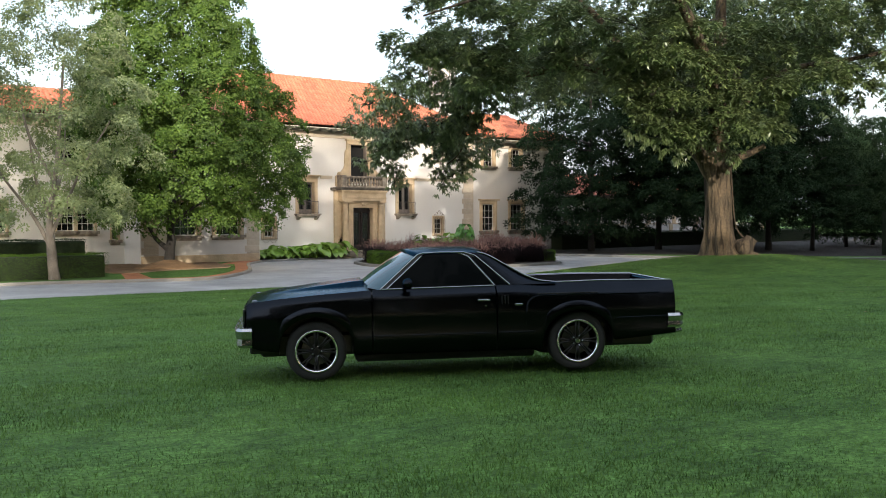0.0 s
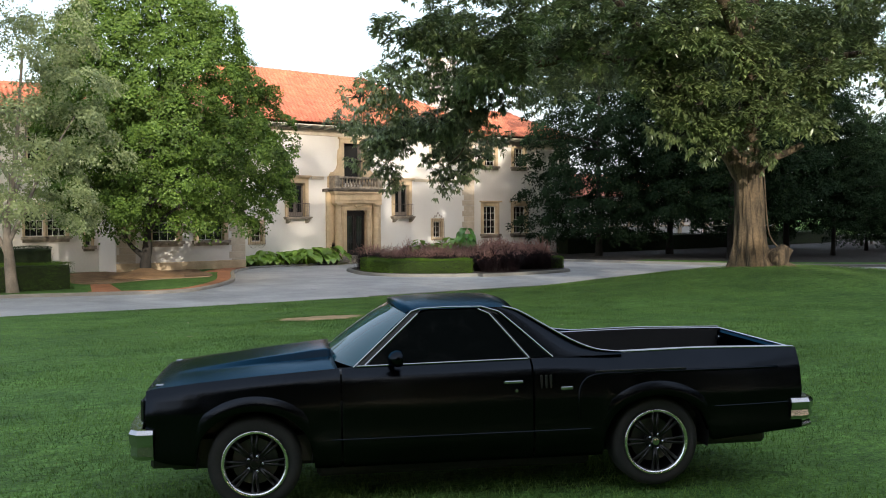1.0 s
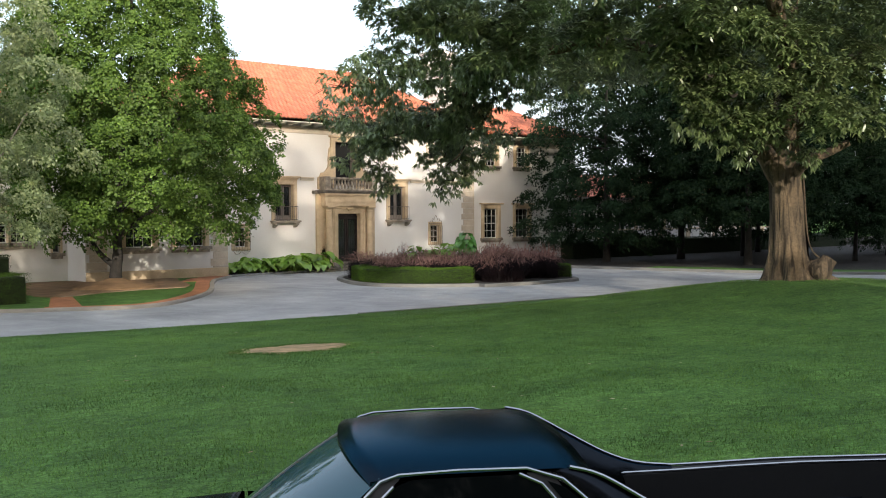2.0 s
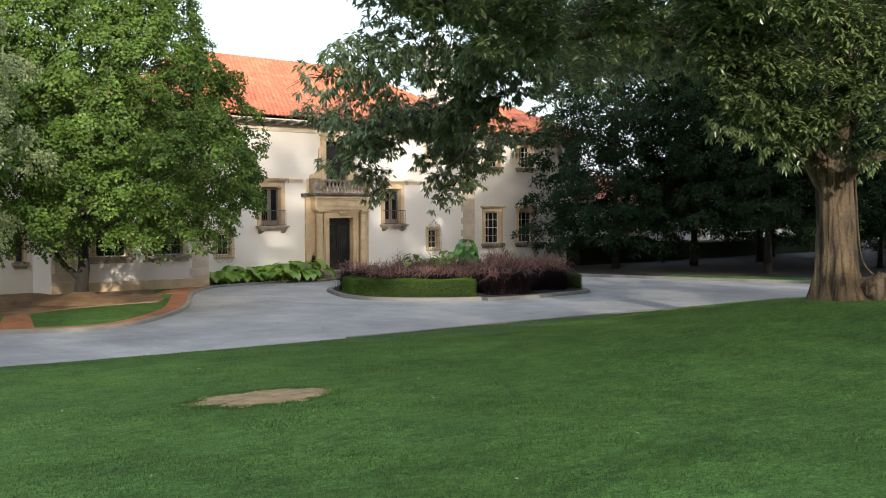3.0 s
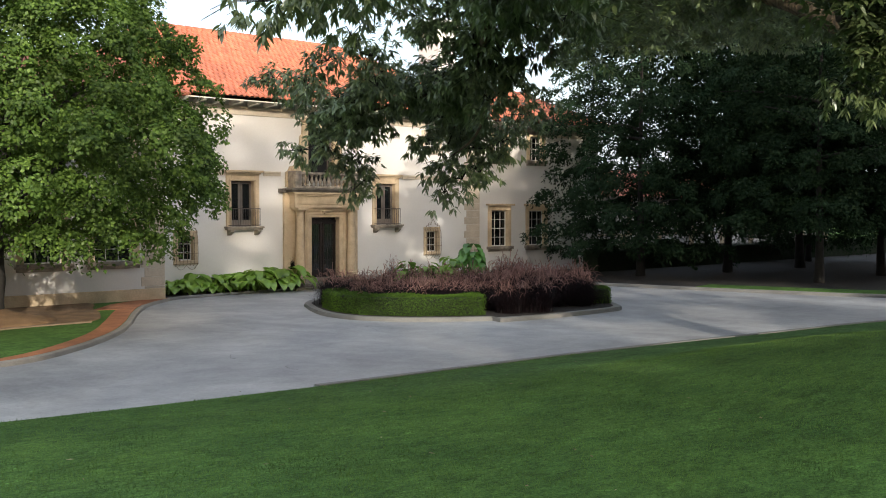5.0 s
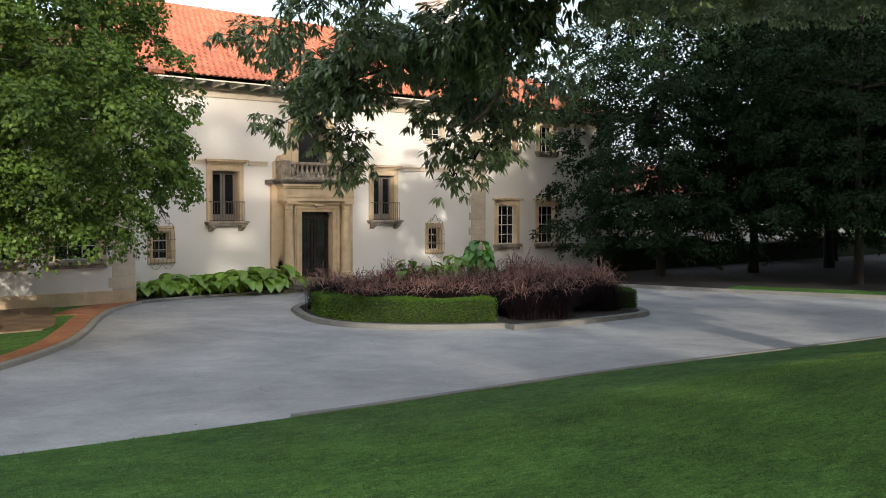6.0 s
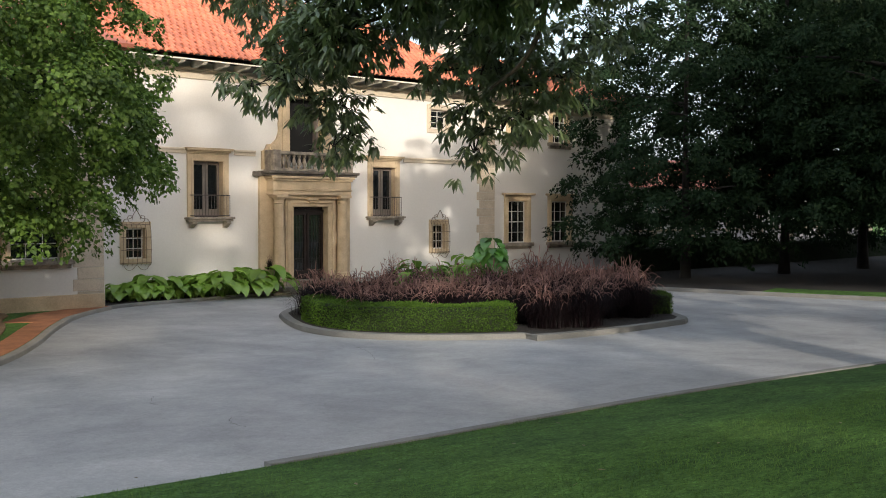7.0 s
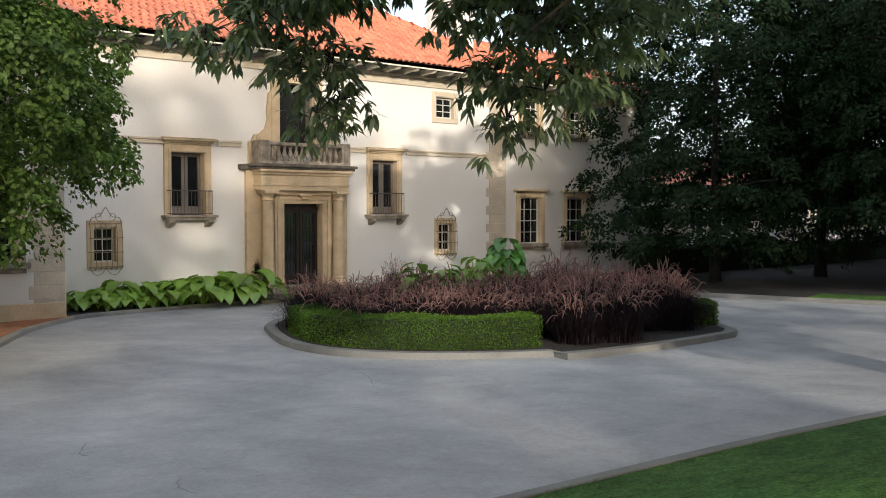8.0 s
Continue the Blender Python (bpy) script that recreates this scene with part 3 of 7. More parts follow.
def wall_with_holes(name, x0, x1, y, z0, z1, holes, depth=0.45, mat=M_STUCCO):
    """A wall along x with its face at y, cut through by holes (x0, x1, z0, z1)."""
    holes = [(a - 0.015, b + 0.015, c - 0.015, d + 0.015) for a, b, c, d in holes]
    xs = sorted({x0, x1, *[h[0] for h in holes], *[h[1] for h in holes]})
    zs = sorted({z0, z1, *[h[2] for h in holes], *[h[3] for h in holes]})
    bm = bmesh.new()
    cut = lambda x, z: any(h[0] < x < h[1] and h[2] < z < h[3] for h in holes)
    fv, bv = {}, {}
    for x in xs:
        for z in zs:
            fv[x, z] = bm.verts.new((x, y, z))
            bv[x, z] = bm.verts.new((x, y + depth, z))
    solid = {(i, k): not cut((xs[i] + xs[i + 1]) / 2, (zs[k] + zs[k + 1]) / 2) for i in range(len(xs) - 1) for k in range(len(zs) - 1)}
    for (i, k), s in solid.items():
        if not s:
            continue
        a, b, c, d = (xs[i], zs[k]), (xs[i + 1], zs[k]), (xs[i + 1], zs[k + 1]), (xs[i], zs[k + 1])
        bm.faces.new([fv[q] for q in (a, b, c, d)])
        bm.faces.new([bv[q] for q in (d, c, b, a)])
        for (p, q), other in (((a, b), (i, k - 1)), ((b, c), (i + 1, k)), ((c, d), (i, k + 1)), ((d, a), (i - 1, k))):
            if not solid.get(other, False):
                bm.faces.new((fv[q], fv[p], bv[p], bv[q]))
    for v in [v for v in bm.verts if not v.link_faces]:
        bm.verts.remove(v)
    return part(name, bm, mat, house)


def muntins(win, x0, x1, z0, z1, y, cols, rows, mat, bar=0.026):
    """Sash: outer frame and bars as one part, with a pane behind each light."""
    bm = bmesh.new()
    e = 0.045
    box(bm, x0, x0 + e, y - 0.03, y + 0.03, z0, z1)
    box(bm, x1 - e, x1, y - 0.03, y + 0.03, z0, z1)
    box(bm, x0 + e, x1 - e, y - 0.03, y + 0.03, z0, z0 + e)
    box(bm, x0 + e, x1 - e, y - 0.03, y + 0.03, z1 - e, z1)
    for i in range(1, cols):
        x = x0 + (x1 - x0) * i / cols
        box(bm, x - bar / 2, x + bar / 2, y - 0.022, y + 0.022, z0 + e, z1 - e)
    for k in range(1, rows):
        z = z0 + (z1 - z0) * k / rows
        b = bar * (1.7 if rows % 2 == 0 and k == rows // 2 else 1)
        box(bm, x0 + e, x1 - e, y - 0.019, y + 0.019, z - b / 2, z + b / 2)
    part("sash", bm, mat, win)
    me = None
    for i in range(cols):
        for k in range(rows):
            if me is None:
                bm = bmesh.new()
                w, h = (x1 - x0) / cols, (z1 - z0) / rows
                box(bm, -w / 2, w / 2, -0.004, 0.004, -h / 2, h / 2)
                first = part("pane", bm, M_GLASS, win)
                me = first.data
                first.location = (x0 + (x1 - x0) * (i + 0.5) / cols, y + 0.012, z0 + (z1 - z0) * (k + 0.5) / rows)
            else:
                share("pane", me, pose(x0 + (x1 - x0) * (i + 0.5) / cols, y + 0.012, z0 + (z1 - z0) * (k + 0.5) / rows), win)


def frame_of(win, x0, x1, z0, z1, y, w, proud=0.07, bottom=True, mat=M_STONE):
    """Stone surround round an opening."""
    bm = bmesh.new()
    box(bm, x0 - w, x0, y - proud, y + 0.30, z0, z1 + w, 0.012)
    box(bm, x1, x1 + w, y - proud, y + 0.30, z0, z1 + w, 0.012)
    box(bm, x0, x1, y - proud, y + 0.30, z1, z1 + w, 0.012)
    if bottom:
        box(bm, x0 - w, x1 + w, y - proud - 0.01, y + 0.30, z0 - w * 0.8, z0, 0.012)
    # raised inner moulding
    box(bm, x0 - w * 0.45, x0 - w * 0.15, y - proud - 0.025, y - proud, z0, z1 + w * 0.45)
    box(bm, x1 + w * 0.15, x1 + w * 0.45, y - proud - 0.025, y - proud, z0, z1 + w * 0.45)
    box(bm, x0 - w * 0.15, x1 + w * 0.15, y - proud - 0.025, y - proud, z1 + w * 0.15, z1 + w * 0.45)
    return part("window_frame", bm, mat, win)


def tall_window(cx, y=FY):
    """Piano-nobile casement with hood, sill on brackets and an iron railing."""
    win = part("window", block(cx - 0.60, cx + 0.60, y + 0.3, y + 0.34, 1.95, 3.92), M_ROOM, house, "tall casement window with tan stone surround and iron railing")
    x0, x1, z0, z1 = cx - 0.58, cx + 0.58, 1.95, 3.92
    frame_of(win, x0, x1, z0, z1, y, 0.25, bottom=False)
    bm = bmesh.new()
    for a, b, d, h in ((0.83, 4.17, 0.10, 0.06), (0.87, 4.23, 0.16, 0.06), (0.93, 4.29, 0.24, 0.07), (0.95, 4.36, 0.26, 0.025)):
        box(bm, cx - a, cx + a, y - d, y + 0.05, b, b + h, 0.012)
    part("hood", bm, M_STONE, win, "tan stone hood moulding")
    bm = bmesh.new()
    for a, b, d, h in ((0.93, 1.87, 0.33, 0.08), (0.88, 1.79, 0.28, 0.08)):
        box(bm, cx - a, cx + a, y - d, y + 0.1, b, b + h, 0.015)
    part("window_sill", bm, M_STONE_OLD, win, "weathered stone sill")
    for s in (-1, 1):
        bm = bmesh.new()
        prof = [(0, 1.79), (-0.30, 1.79), (-0.30, 1.72), (-0.2, 1.66), (-0.08, 1.58), (0, 1.56)]
        lo = [bm.verts.new((cx + s * 0.68 - 0.09, y + a, b)) for a, b in prof]
        hi = [bm.verts.new((cx + s * 0.68 + 0.09, y + a, b)) for a, b in prof]
        for i in range(6):
            bm.faces.new((lo[i], lo[(i + 1) % 6], hi[(i + 1) % 6], hi[i]))
        bm.faces.new(hi)
        bm.faces.new(lo[::-1])
        bmesh.ops.recalc_face_normals(bm, faces=bm.faces)
        part("bracket", bm, M_STONE_OLD, win)
    # two casement leaves
    for a, b in ((x0 + 0.01, cx - 0.012), (cx + 0.012, x1 - 0.01)):
        bm = bmesh.new()
        yy = y + 0.2
        for q in ((a, a + 0.1, z0 + 0.02, z1 - 0.02), (b - 0.1, b, z0 + 0.02, z1 - 0.02), (a + 0.1, b - 0.1, z0 + 0.02, z0 + 0.28), (a + 0.1, b - 0.1, z1 - 0.12, z1 - 0.02)):
            box(bm, q[0], q[1], yy - 0.03, yy + 0.03, q[2], q[3], 0.006)
        part("casement", bm, M_CASING, win, "grey-brown wooden casement leaf")
        part("pane", block(a + 0.1, b - 0.1, yy - 0.004, yy + 0.004, z0 + 0.28, z1 - 0.12), M_GLASS, win)
    # bowed iron railing
    bm = bmesh.new()
    tube(bm, [(cx - 0.74, y - 0.02, 2.72), (cx - 0.74, y - 0.26, 2.72), (cx + 0.74, y - 0.26, 2.72), (cx + 0.74, y - 0.02, 2.72)], [0.018] * 4, 6)
    tube(bm, [(cx - 0.74, y - 0.02, 2.0), (cx - 0.74, y - 0.26, 2.0), (cx + 0.74, y - 0.26, 2.0), (cx + 0.74, y - 0.02, 2.0)], [0.014] * 4, 6)
    rail = part("railing", bm, M_IRON, win, "thin wrought-iron railing")
    bm = bmesh.new()
    tube(bm, [(0, 0, 0), (0, 0, 0.76)], [0.009, 0.009], 5)
    me = None
    for i in range(13):
        p = pose(cx - 0.74 + 1.48 * i / 12, y - 0.26, 1.955)
        if me is None:
            b0 = part("baluster_bar", bm, M_IRON, rail)
            b0.matrix_basis = p
            me = b0.data
        else:
            share("baluster_bar", me, p, rail)
    return win


def grille_window(cx, y=FY):
    """Small ground-floor window behind a bellied iron grille with scrolls."""
    x0, x1, z0, z1 = cx - 0.34, cx + 0.34, 0.55, 1.58
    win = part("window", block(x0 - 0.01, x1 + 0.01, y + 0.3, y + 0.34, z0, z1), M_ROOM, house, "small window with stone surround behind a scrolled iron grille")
    frame_of(win, x0, x1, z0, z1, y, 0.22, 0.05)
    muntins(win, x0, x1, z0, z1, y + 0.16, 2, 3, M_SASH)
    bm = bmesh.new()
    for i in range(7):
        x = cx - 0.5 + i / 6
        tube(bm, [(x, y - 0.07, 1.72), (x, y - 0.16, 1.5), (x, y - 0.18, 0.8), (x, y - 0.16, 0.4), (x, y - 0.07, 0.32)], [0.009] * 5, 4)
    for z, d in ((1.70, 0.08), (1.28, 0.18), (0.85, 0.18), (0.42, 0.16)):
        tube(bm, [(cx - 0.52, y - 0.05, z), (cx - 0.52, y - d, z), (cx + 0.52, y - d, z), (cx + 0.52, y - 0.05, z)], [0.011] * 4, 4)
    part("iron_grille", bm, M_RUST, win, "rusty wrought-iron window grille")
    for s in (-1, 1):
        bm = bmesh.new()
        tube(bm, smooth_line([(cx + s * 0.5, y - 0.1, 1.72), (cx + s * 0.42, y - 0.1, 1.88), (cx + s * 0.2, y - 0.1, 1.92), (cx + s * 0.06, y - 0.1, 2.12), (cx, y - 0.1, 2.2)], 5), [0.012] * 21, 4)
        part("scroll", bm, M_RUST, win)
        bm = bmesh.new()
        tube(bm, smooth_line([(cx + s * 0.08, y - 0.1, 1.74), (cx + s * 0.28, y - 0.1, 1.82), (cx + s * 0.3, y - 0.1, 1.98), (cx + s * 0.16, y - 0.1, 2.0), (cx + s * 0.14, y - 0.1, 1.88)], 5), [0.010] * 21, 4)
        part("scroll", bm, M_RUST, win)
        bm = bmesh.new()
        tube(bm, smooth_line([(cx + s * 0.46, y - 0.1, 0.32), (cx + s * 0.34, y - 0.1, 0.18), (cx + s * 0.16, y - 0.1, 0.2), (cx + s * 0.04, y - 0.1, 0.32)], 5), [0.010] * 16, 4)
        part("scroll", bm, M_RUST, win)
    return win


def sash_window(x0, x1, z0, z1, y, cols, rows, w=0.27, cornice=True, sash=M_SASH):
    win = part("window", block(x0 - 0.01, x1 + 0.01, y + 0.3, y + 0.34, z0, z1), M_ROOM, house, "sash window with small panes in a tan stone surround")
    frame_of(win, x0, x1, z0, z1, y, w, 0.06, bottom=False)
    muntins(win, x0, x1, z0, z1, y + 0.16, cols, rows, sash)
    if cornice:
        part("hood", block(x0 - w - 0.14, x1 + w + 0.14, y - 0.22, y + 0.05, z1 + w, z1 + w + 0.1, 0.015), M_STONE, win, "weathered stone hood moulding")
    bm = bmesh.new()
    box(bm, x0 - w - 0.08, x1 + w + 0.08, y - 0.2, y + 0.1, z0 - 0.16, z0, 0.015)
    box(bm, x0 - w, x1 + w, y - 0.1, y + 0.05, z0 - 0.28, z0 - 0.16, 0.012)
    part("window_sill", bm, M_STONE_OLD, win, "weathered stone sill")
    return win


# walls of the main block, the set-back block beyond it, the projecting wing and the far wing
holes_main = [(CX - 0.72, CX + 0.86, -0.44, 2.32), (CX - 0.72, CX + 0.72, 4.0, 6.42)]
for c in (CX - 4.17, CX + 3.90):
    holes_main.append((c - 0.58, c + 0.58, 1.95, 3.92))
for c in (CX - 6.95, CX + 6.95):
    holes_main.append((c - 0.34, c + 0.34, 0.55, 1.58))
    if c > CX:
        holes_main.append((c - 0.47, c + 0.47, 5.64, 6.44))
wall_with_holes("front_wall", 34.3, 53.9, FY, BASE, EAVE + 0.5, holes_main)
RY = FY + 0.22
holes_r = [(54.98, 56.22, 0.70, 2.62), (57.95, 59.2, 0.70, 2.62), (55.1, 56.1, 5.40, 6.72), (58.0, 59.0, 5.40, 6.72)]
wall_with_holes("right_wall", 53.9, 64.0, RY, BASE, EAVE + 0.5, holes_r)
WY = 52.15
holes_w = [(28.85, 30.25, 0.75, 2.6), (31.45, 32.95, 0.75, 2.6), (28.9, 30.2, 4.6, 6.3), (31.5, 32.9, 4.6, 6.3)]
wall_with_holes("wing_wall", 26.9, 34.3, WY, BASE, EAVE + 0.2, holes_w)
part("wing_side_wall", block(33.85, 34.3, WY + 0.45, FY, BASE, EAVE + 0.2), M_STUCCO, house)
part("wing_far_wall", block(26.9, 27.35, WY + 0.45, FY, BASE, EAVE + 0.2), M_STUCCO, house)
holes_l = [(23.2, 25.25, 1.05, 2.6), (27.05 - 0.9, 27.5 - 0.9, 0.55, 2.25), (19.0, 20.6, 1.05, 2.6), (23.4, 24.8, 4.7, 6.3)]
wall_with_holes("left_wall", 12.0, 26.9, FY - 0.6, BASE, EAVE, holes_l)
part("back_wall", block(12.0, 64.0, 67.5, 68.0, BASE, EAVE + 0.5), M_STUCCO, house)
part("gable_wall", block(63.55, 64.0, RY + 0.45, 67.5, BASE, EAVE + 0.5), M_STUCCO, house)
part("end_wall", block(12.0, 12.45, FY - 0.15, 67.5, BASE, EAVE), M_STUCCO, house)
for c in (CX - 4.17, CX + 3.90):
    tall_window(c)
for c in (CX - 6.95, CX + 6.95):
    grille_window(c)
    if c < CX:
        continue
    w = part("window", block(c - 0.48, c + 0.48, FY + 0.3, FY + 0.34, 5.64, 6.44), M_ROOM, house, "small attic window with four panes")
    frame_of(w, c - 0.47, c + 0.47, 5.64, 6.44, FY, 0.22, 0.04, mat=M_QUOIN)
    muntins(w, c - 0.42, c + 0.42, 5.66, 6.42, FY + 0.12, 2, 3, M_SASH)
sash_window(54.98, 56.22, 0.70, 2.62, RY, 3, 4)
sash_window(57.95, 59.2, 0.70, 2.62, RY, 3, 4)
sash_window(55.1, 56.1, 5.40, 6.72, RY, 3, 4, cornice=False)
sash_window(58.0, 59.0, 5.40, 6.72, RY, 3, 4, cornice=False)
for h in holes_w:
    sash_window(*h, WY, 3, 4, cornice=False, sash=M_SASH)
sash_window(23.2, 24.15, 1.05, 2.6, FY - 0.6, 3, 4, 0.12, False)
sash_window(24.3, 25.25, 1.05, 2.6, FY - 0.6, 3, 4, 0.12, False)
sash_window(19.0, 20.6, 1.05, 2.6, FY - 0.6, 4, 4, 0.12, False)
sash_window(23.4, 24.8, 4.7, 6.3, FY - 0.6, 3, 4, 0.12, False)
sash_window(26.2, 26.55, 0.55, 2.25, FY - 0.6, 1, 3, 0.1, False)


def string_course(x0, x1, y, z):
    bm = bmesh.new()
    box(bm, x0, x1, y - 0.05, y + 0.02, z, z + 0.12, 0.01)
    box(bm, x0, x1, y - 0.09, y + 0.02, z + 0.12, z + 0.2, 0.012)
    part("string_course", bm, M_BAND, house, "pale stone string course")


string_course(34.32, CX - 4.95, FY, 4.17)
string_course(CX - 3.1, CX - 2.2, FY, 4.17)
string_course(CX + 2.2, CX + 3.05, FY, 4.17)
string_course(CX + 4.95, 52.7, FY, 4.17)


def quoins(x0, x1, y, z0, z1, proud=0.016):
    """A column of stone blocks, long and short in turn."""
    z, k = z0, 0
    meshes = {}
    while z < z1 - 0.1:
        h = min(0.36, z1 - z)
        key = (k % 2, round(h, 3))
        w = (x1 - x0) * (1.0 if k % 2 else 0.86)
        if key not in meshes:
            b = part("quoin", block(-w, 0, -proud, 0.05, 0.004, h - 0.004, 0.012), M_QUOIN, house)
            meshes[key] = b.data
            b.location = (x1, y, z)
        else:
            share("quoin", meshes[key], pose(x1, y, z), house)
        z += h
        k += 1


quoins(52.75, 53.88, FY, BASE + 0.35, EAVE - 0.45)
quoins(33.3, 34.28, WY, BASE + 0.35, EAVE - 0.45)
quoins(26.95, 27.95, WY, BASE + 0.35, EAVE - 0.45)
part("plinth", block(26.92, 34.28, WY - 0.06, WY + 0.02, BASE, BASE + 0.62, 0.02), M_STONE, house, "stained stone plinth")
part("plinth", block(34.35, 41.3, FY - 0.05, FY + 0.02, BASE, BASE + 0.35, 0.02), M_QUOIN, house)


# portal: columns, entablature, balcony and upper door
PW = 1.80
for s in (-1, 1):
    xa, xb = sorted((CX + s * 1.24, CX + s * 2.08))
    bm = bmesh.new()
    box(bm, xa, xb, FY - 0.14, FY + 0.05, -0.75, 3.44, 0.01)
    box(bm, xa, xb, FY - 0.18, FY + 0.05, -0.75, -0.4, 0.012)
    part("pilaster", bm, M_STONE, house, "tan stone wall pier beside the entrance")
    cx = CX + 0.03 + s * 1.46
    bm = bmesh.new()
    lathe(bm, [(0.27, -0.42), (0.27, -0.34), (0.24, -0.30), (0.255, -0.24), (0.215, -0.19), (0.205, 0.6), (0.18, 2.42), (0.205, 2.45), (0.185, 2.49), (0.185, 2.56), (0.245, 2.64), (0.255, 2.66)], Matrix.Translation((cx, FY - 0.40, 0)), 20)
    box(bm, cx - 0.27, cx + 0.27, FY - 0.67, FY - 0.13, 2.66, 2.76, 0.01)
    box(bm, cx - 0.30, cx + 0.30, FY - 0.70, FY - 0.17, -0.75, -0.42, 0.012)
    part("column", bm, M_STONE, house, "engaged round tan stone column", smooth=False)
DX, DY = CX + 0.07, FY - 0.33         # the door's axis and the face of its frame
for name, a, b in (("door_jamb", DX - 1.16, DX - 0.79), ("door_jamb", DX + 0.79, DX + 1.16)):
    bm = bmesh.new()
    box(bm, a, b, DY, FY + 0.05, -0.75, 2.62, 0.012)
    out = -1 if a < DX else 1
    m = (a + b) / 2 + out * 0.06
    box(bm, m - 0.055, m + 0.055, DY - 0.045, DY, -0.6, 2.50, 0.012)
    box(bm, m - out * 0.17 - 0.04, m - out * 0.17 + 0.04, DY - 0.022, DY, -0.6, 2.42, 0.008)
    box(bm, a - 0.01, b + 0.01, DY - 0.055, DY + 0.02, -0.75, -0.5, 0.012)
    part(name, bm, M_STONE, house, "moulded tan stone door jamb")
bm = bmesh.new()
box(bm, DX - 0.79, DX + 0.79, DY, FY + 0.05, 2.32, 2.62, 0.012)
box(bm, DX - 1.02, DX + 1.02, DY - 0.045, DY, 2.45, 2.55, 0.01)
box(bm, DX - 0.85, DX + 0.85, DY - 0.022, DY, 2.36, 2.42, 0.008)
box(bm, DX - 1.2, DX + 1.2, DY - 0.10, DY + 0.1, 2.62, 2.76, 0.012)
box(bm, DX - 0.26, DX + 0.26, DY - 0.16, DY, 2.55, 2.66, 0.03)
box(bm, DX - 0.14, DX + 0.14, DY - 0.13, DY, 2.47, 2.55, 0.03)
part("door_lintel", bm, M_STONE, house, "moulded tan stone lintel with a small carved block")
bm = bmesh.new()
for z0, z1, o in ((2.76, 2.92, 0.0), (2.92, 2.98, 0.03), (2.98, 3.28, 0.0), (3.28, 3.37, 0.05), (3.37, 3.46, 0.11)):
    box(bm, CX - PW - o, CX + PW + o, FY - 0.58 - o, FY + 0.05, z0, z1, 0.012)
for i in range(26):
    x = CX - PW + 0.08 + i * (2 * PW - 0.16) / 25
    box(bm, x - 0.04, x + 0.04, FY - 0.615, FY - 0.58, 2.93, 3.0)
part("entablature", bm, M_STONE, house, "tan stone entablature with small dentils")
bm = bmesh.new()
box(bm, CX - 2.02, CX + 2.02, FY - 0.70, FY + 0.05, 3.46, 3.54, 0.02)
box(bm, CX - 2.09, CX + 2.09, FY - 0.76, FY + 0.05, 3.54, 3.64, 0.02)
box(bm, CX - 2.32, CX + 2.32, FY - 0.2, FY + 0.05, 3.44, 3.62, 0.02)
part("balcony_slab", bm, M_SLAB, house, "blackened weathered stone balcony slab")
# balustrade
bm = bmesh.new()
BX, BY = 1.66, FY - 0.50
box(bm, CX - BX, CX + BX, BY - 0.12, BY + 0.12, 4.25, 4.37, 0.02)
box(bm, CX - BX, CX + BX, BY - 0.11, BY + 0.11, 3.64, 3.74, 0.015)
for s in (-1, 1):
    box(bm, CX + s * BX - 0.18, CX + s * BX + 0.18, BY - 0.16, FY + 0.04, 3.64, 4.41, 0.02)
    box(bm, CX + s * BX - 0.10, CX + s * BX + 0.10, BY - 0.18, BY - 0.16, 3.76, 4.24, 0.006)
balus = part("balustrade", bm, M_STONE_OLD, house, "weathered stone balustrade")
bm = bmesh.new()
lathe(bm, [(0.07, 0), (0.07, 0.05), (0.042, 0.08), (0.08, 0.17), (0.085, 0.22), (0.048, 0.36), (0.04, 0.41), (0.066, 0.45), (0.066, 0.51)], None, 10)
b0 = part("baluster", bm, M_STONE_OLD, balus)
b0.location = (CX - BX + 0.36, BY, 3.74)
for i in range(1, 12):
    share("baluster", b0.data, pose(CX - BX + 0.36 + (2 * BX - 0.72) * i / 11, BY, 3.74), balus)
# entrance door, recessed
door = part("entrance_door", block(DX - 0.78, DX + 0.78, FY + 0.02, FY + 0.08, -0.44, 2.32), M_DOOR, house, "tall dark bronze double door")
for s in (-1, 1):
    bm = bmesh.new()
    xa, xb = sorted((DX + s * 0.02, DX + s * 0.77))
    for q in ((xa, xa + 0.1, -0.42, 2.1), (xb - 0.1, xb, -0.42, 2.1), (xa + 0.1, xb - 0.1, -0.42, -0.1), (xa + 0.1, xb - 0.1, 2.0, 2.1)):
        box(bm, q[0], q[1], FY - 0.05, FY + 0.02, q[2], q[3], 0.01)
    leaf = part("door_leaf", bm, M_DOOR, door)
    part("pane", block(xa + 0.1, xb - 0.1, FY - 0.004, FY + 0.012, -0.1, 2.0), M_GLASS, leaf)
    bm = bmesh.new()
    for k in range(4):
        x = xa + 0.1 + (xb - xa - 0.2) * (k + 0.5) / 4
        tube(bm, [(x, FY - 0.02, -0.1), (x, FY - 0.02, 2.0)], [0.009, 0.009], 5)
    for z in (0.35, 0.95, 1.55):
        tube(bm, [(xa + 0.1, FY - 0.02, z), (xb - 0.1, FY - 0.02, z)], [0.009, 0.009], 5)
    part("door_grille", bm, M_DOOR, leaf)
bm = bmesh.new()
box(bm, DX - 0.78, DX + 0.78, FY - 0.06, FY + 0.02, 2.1, 2.2)
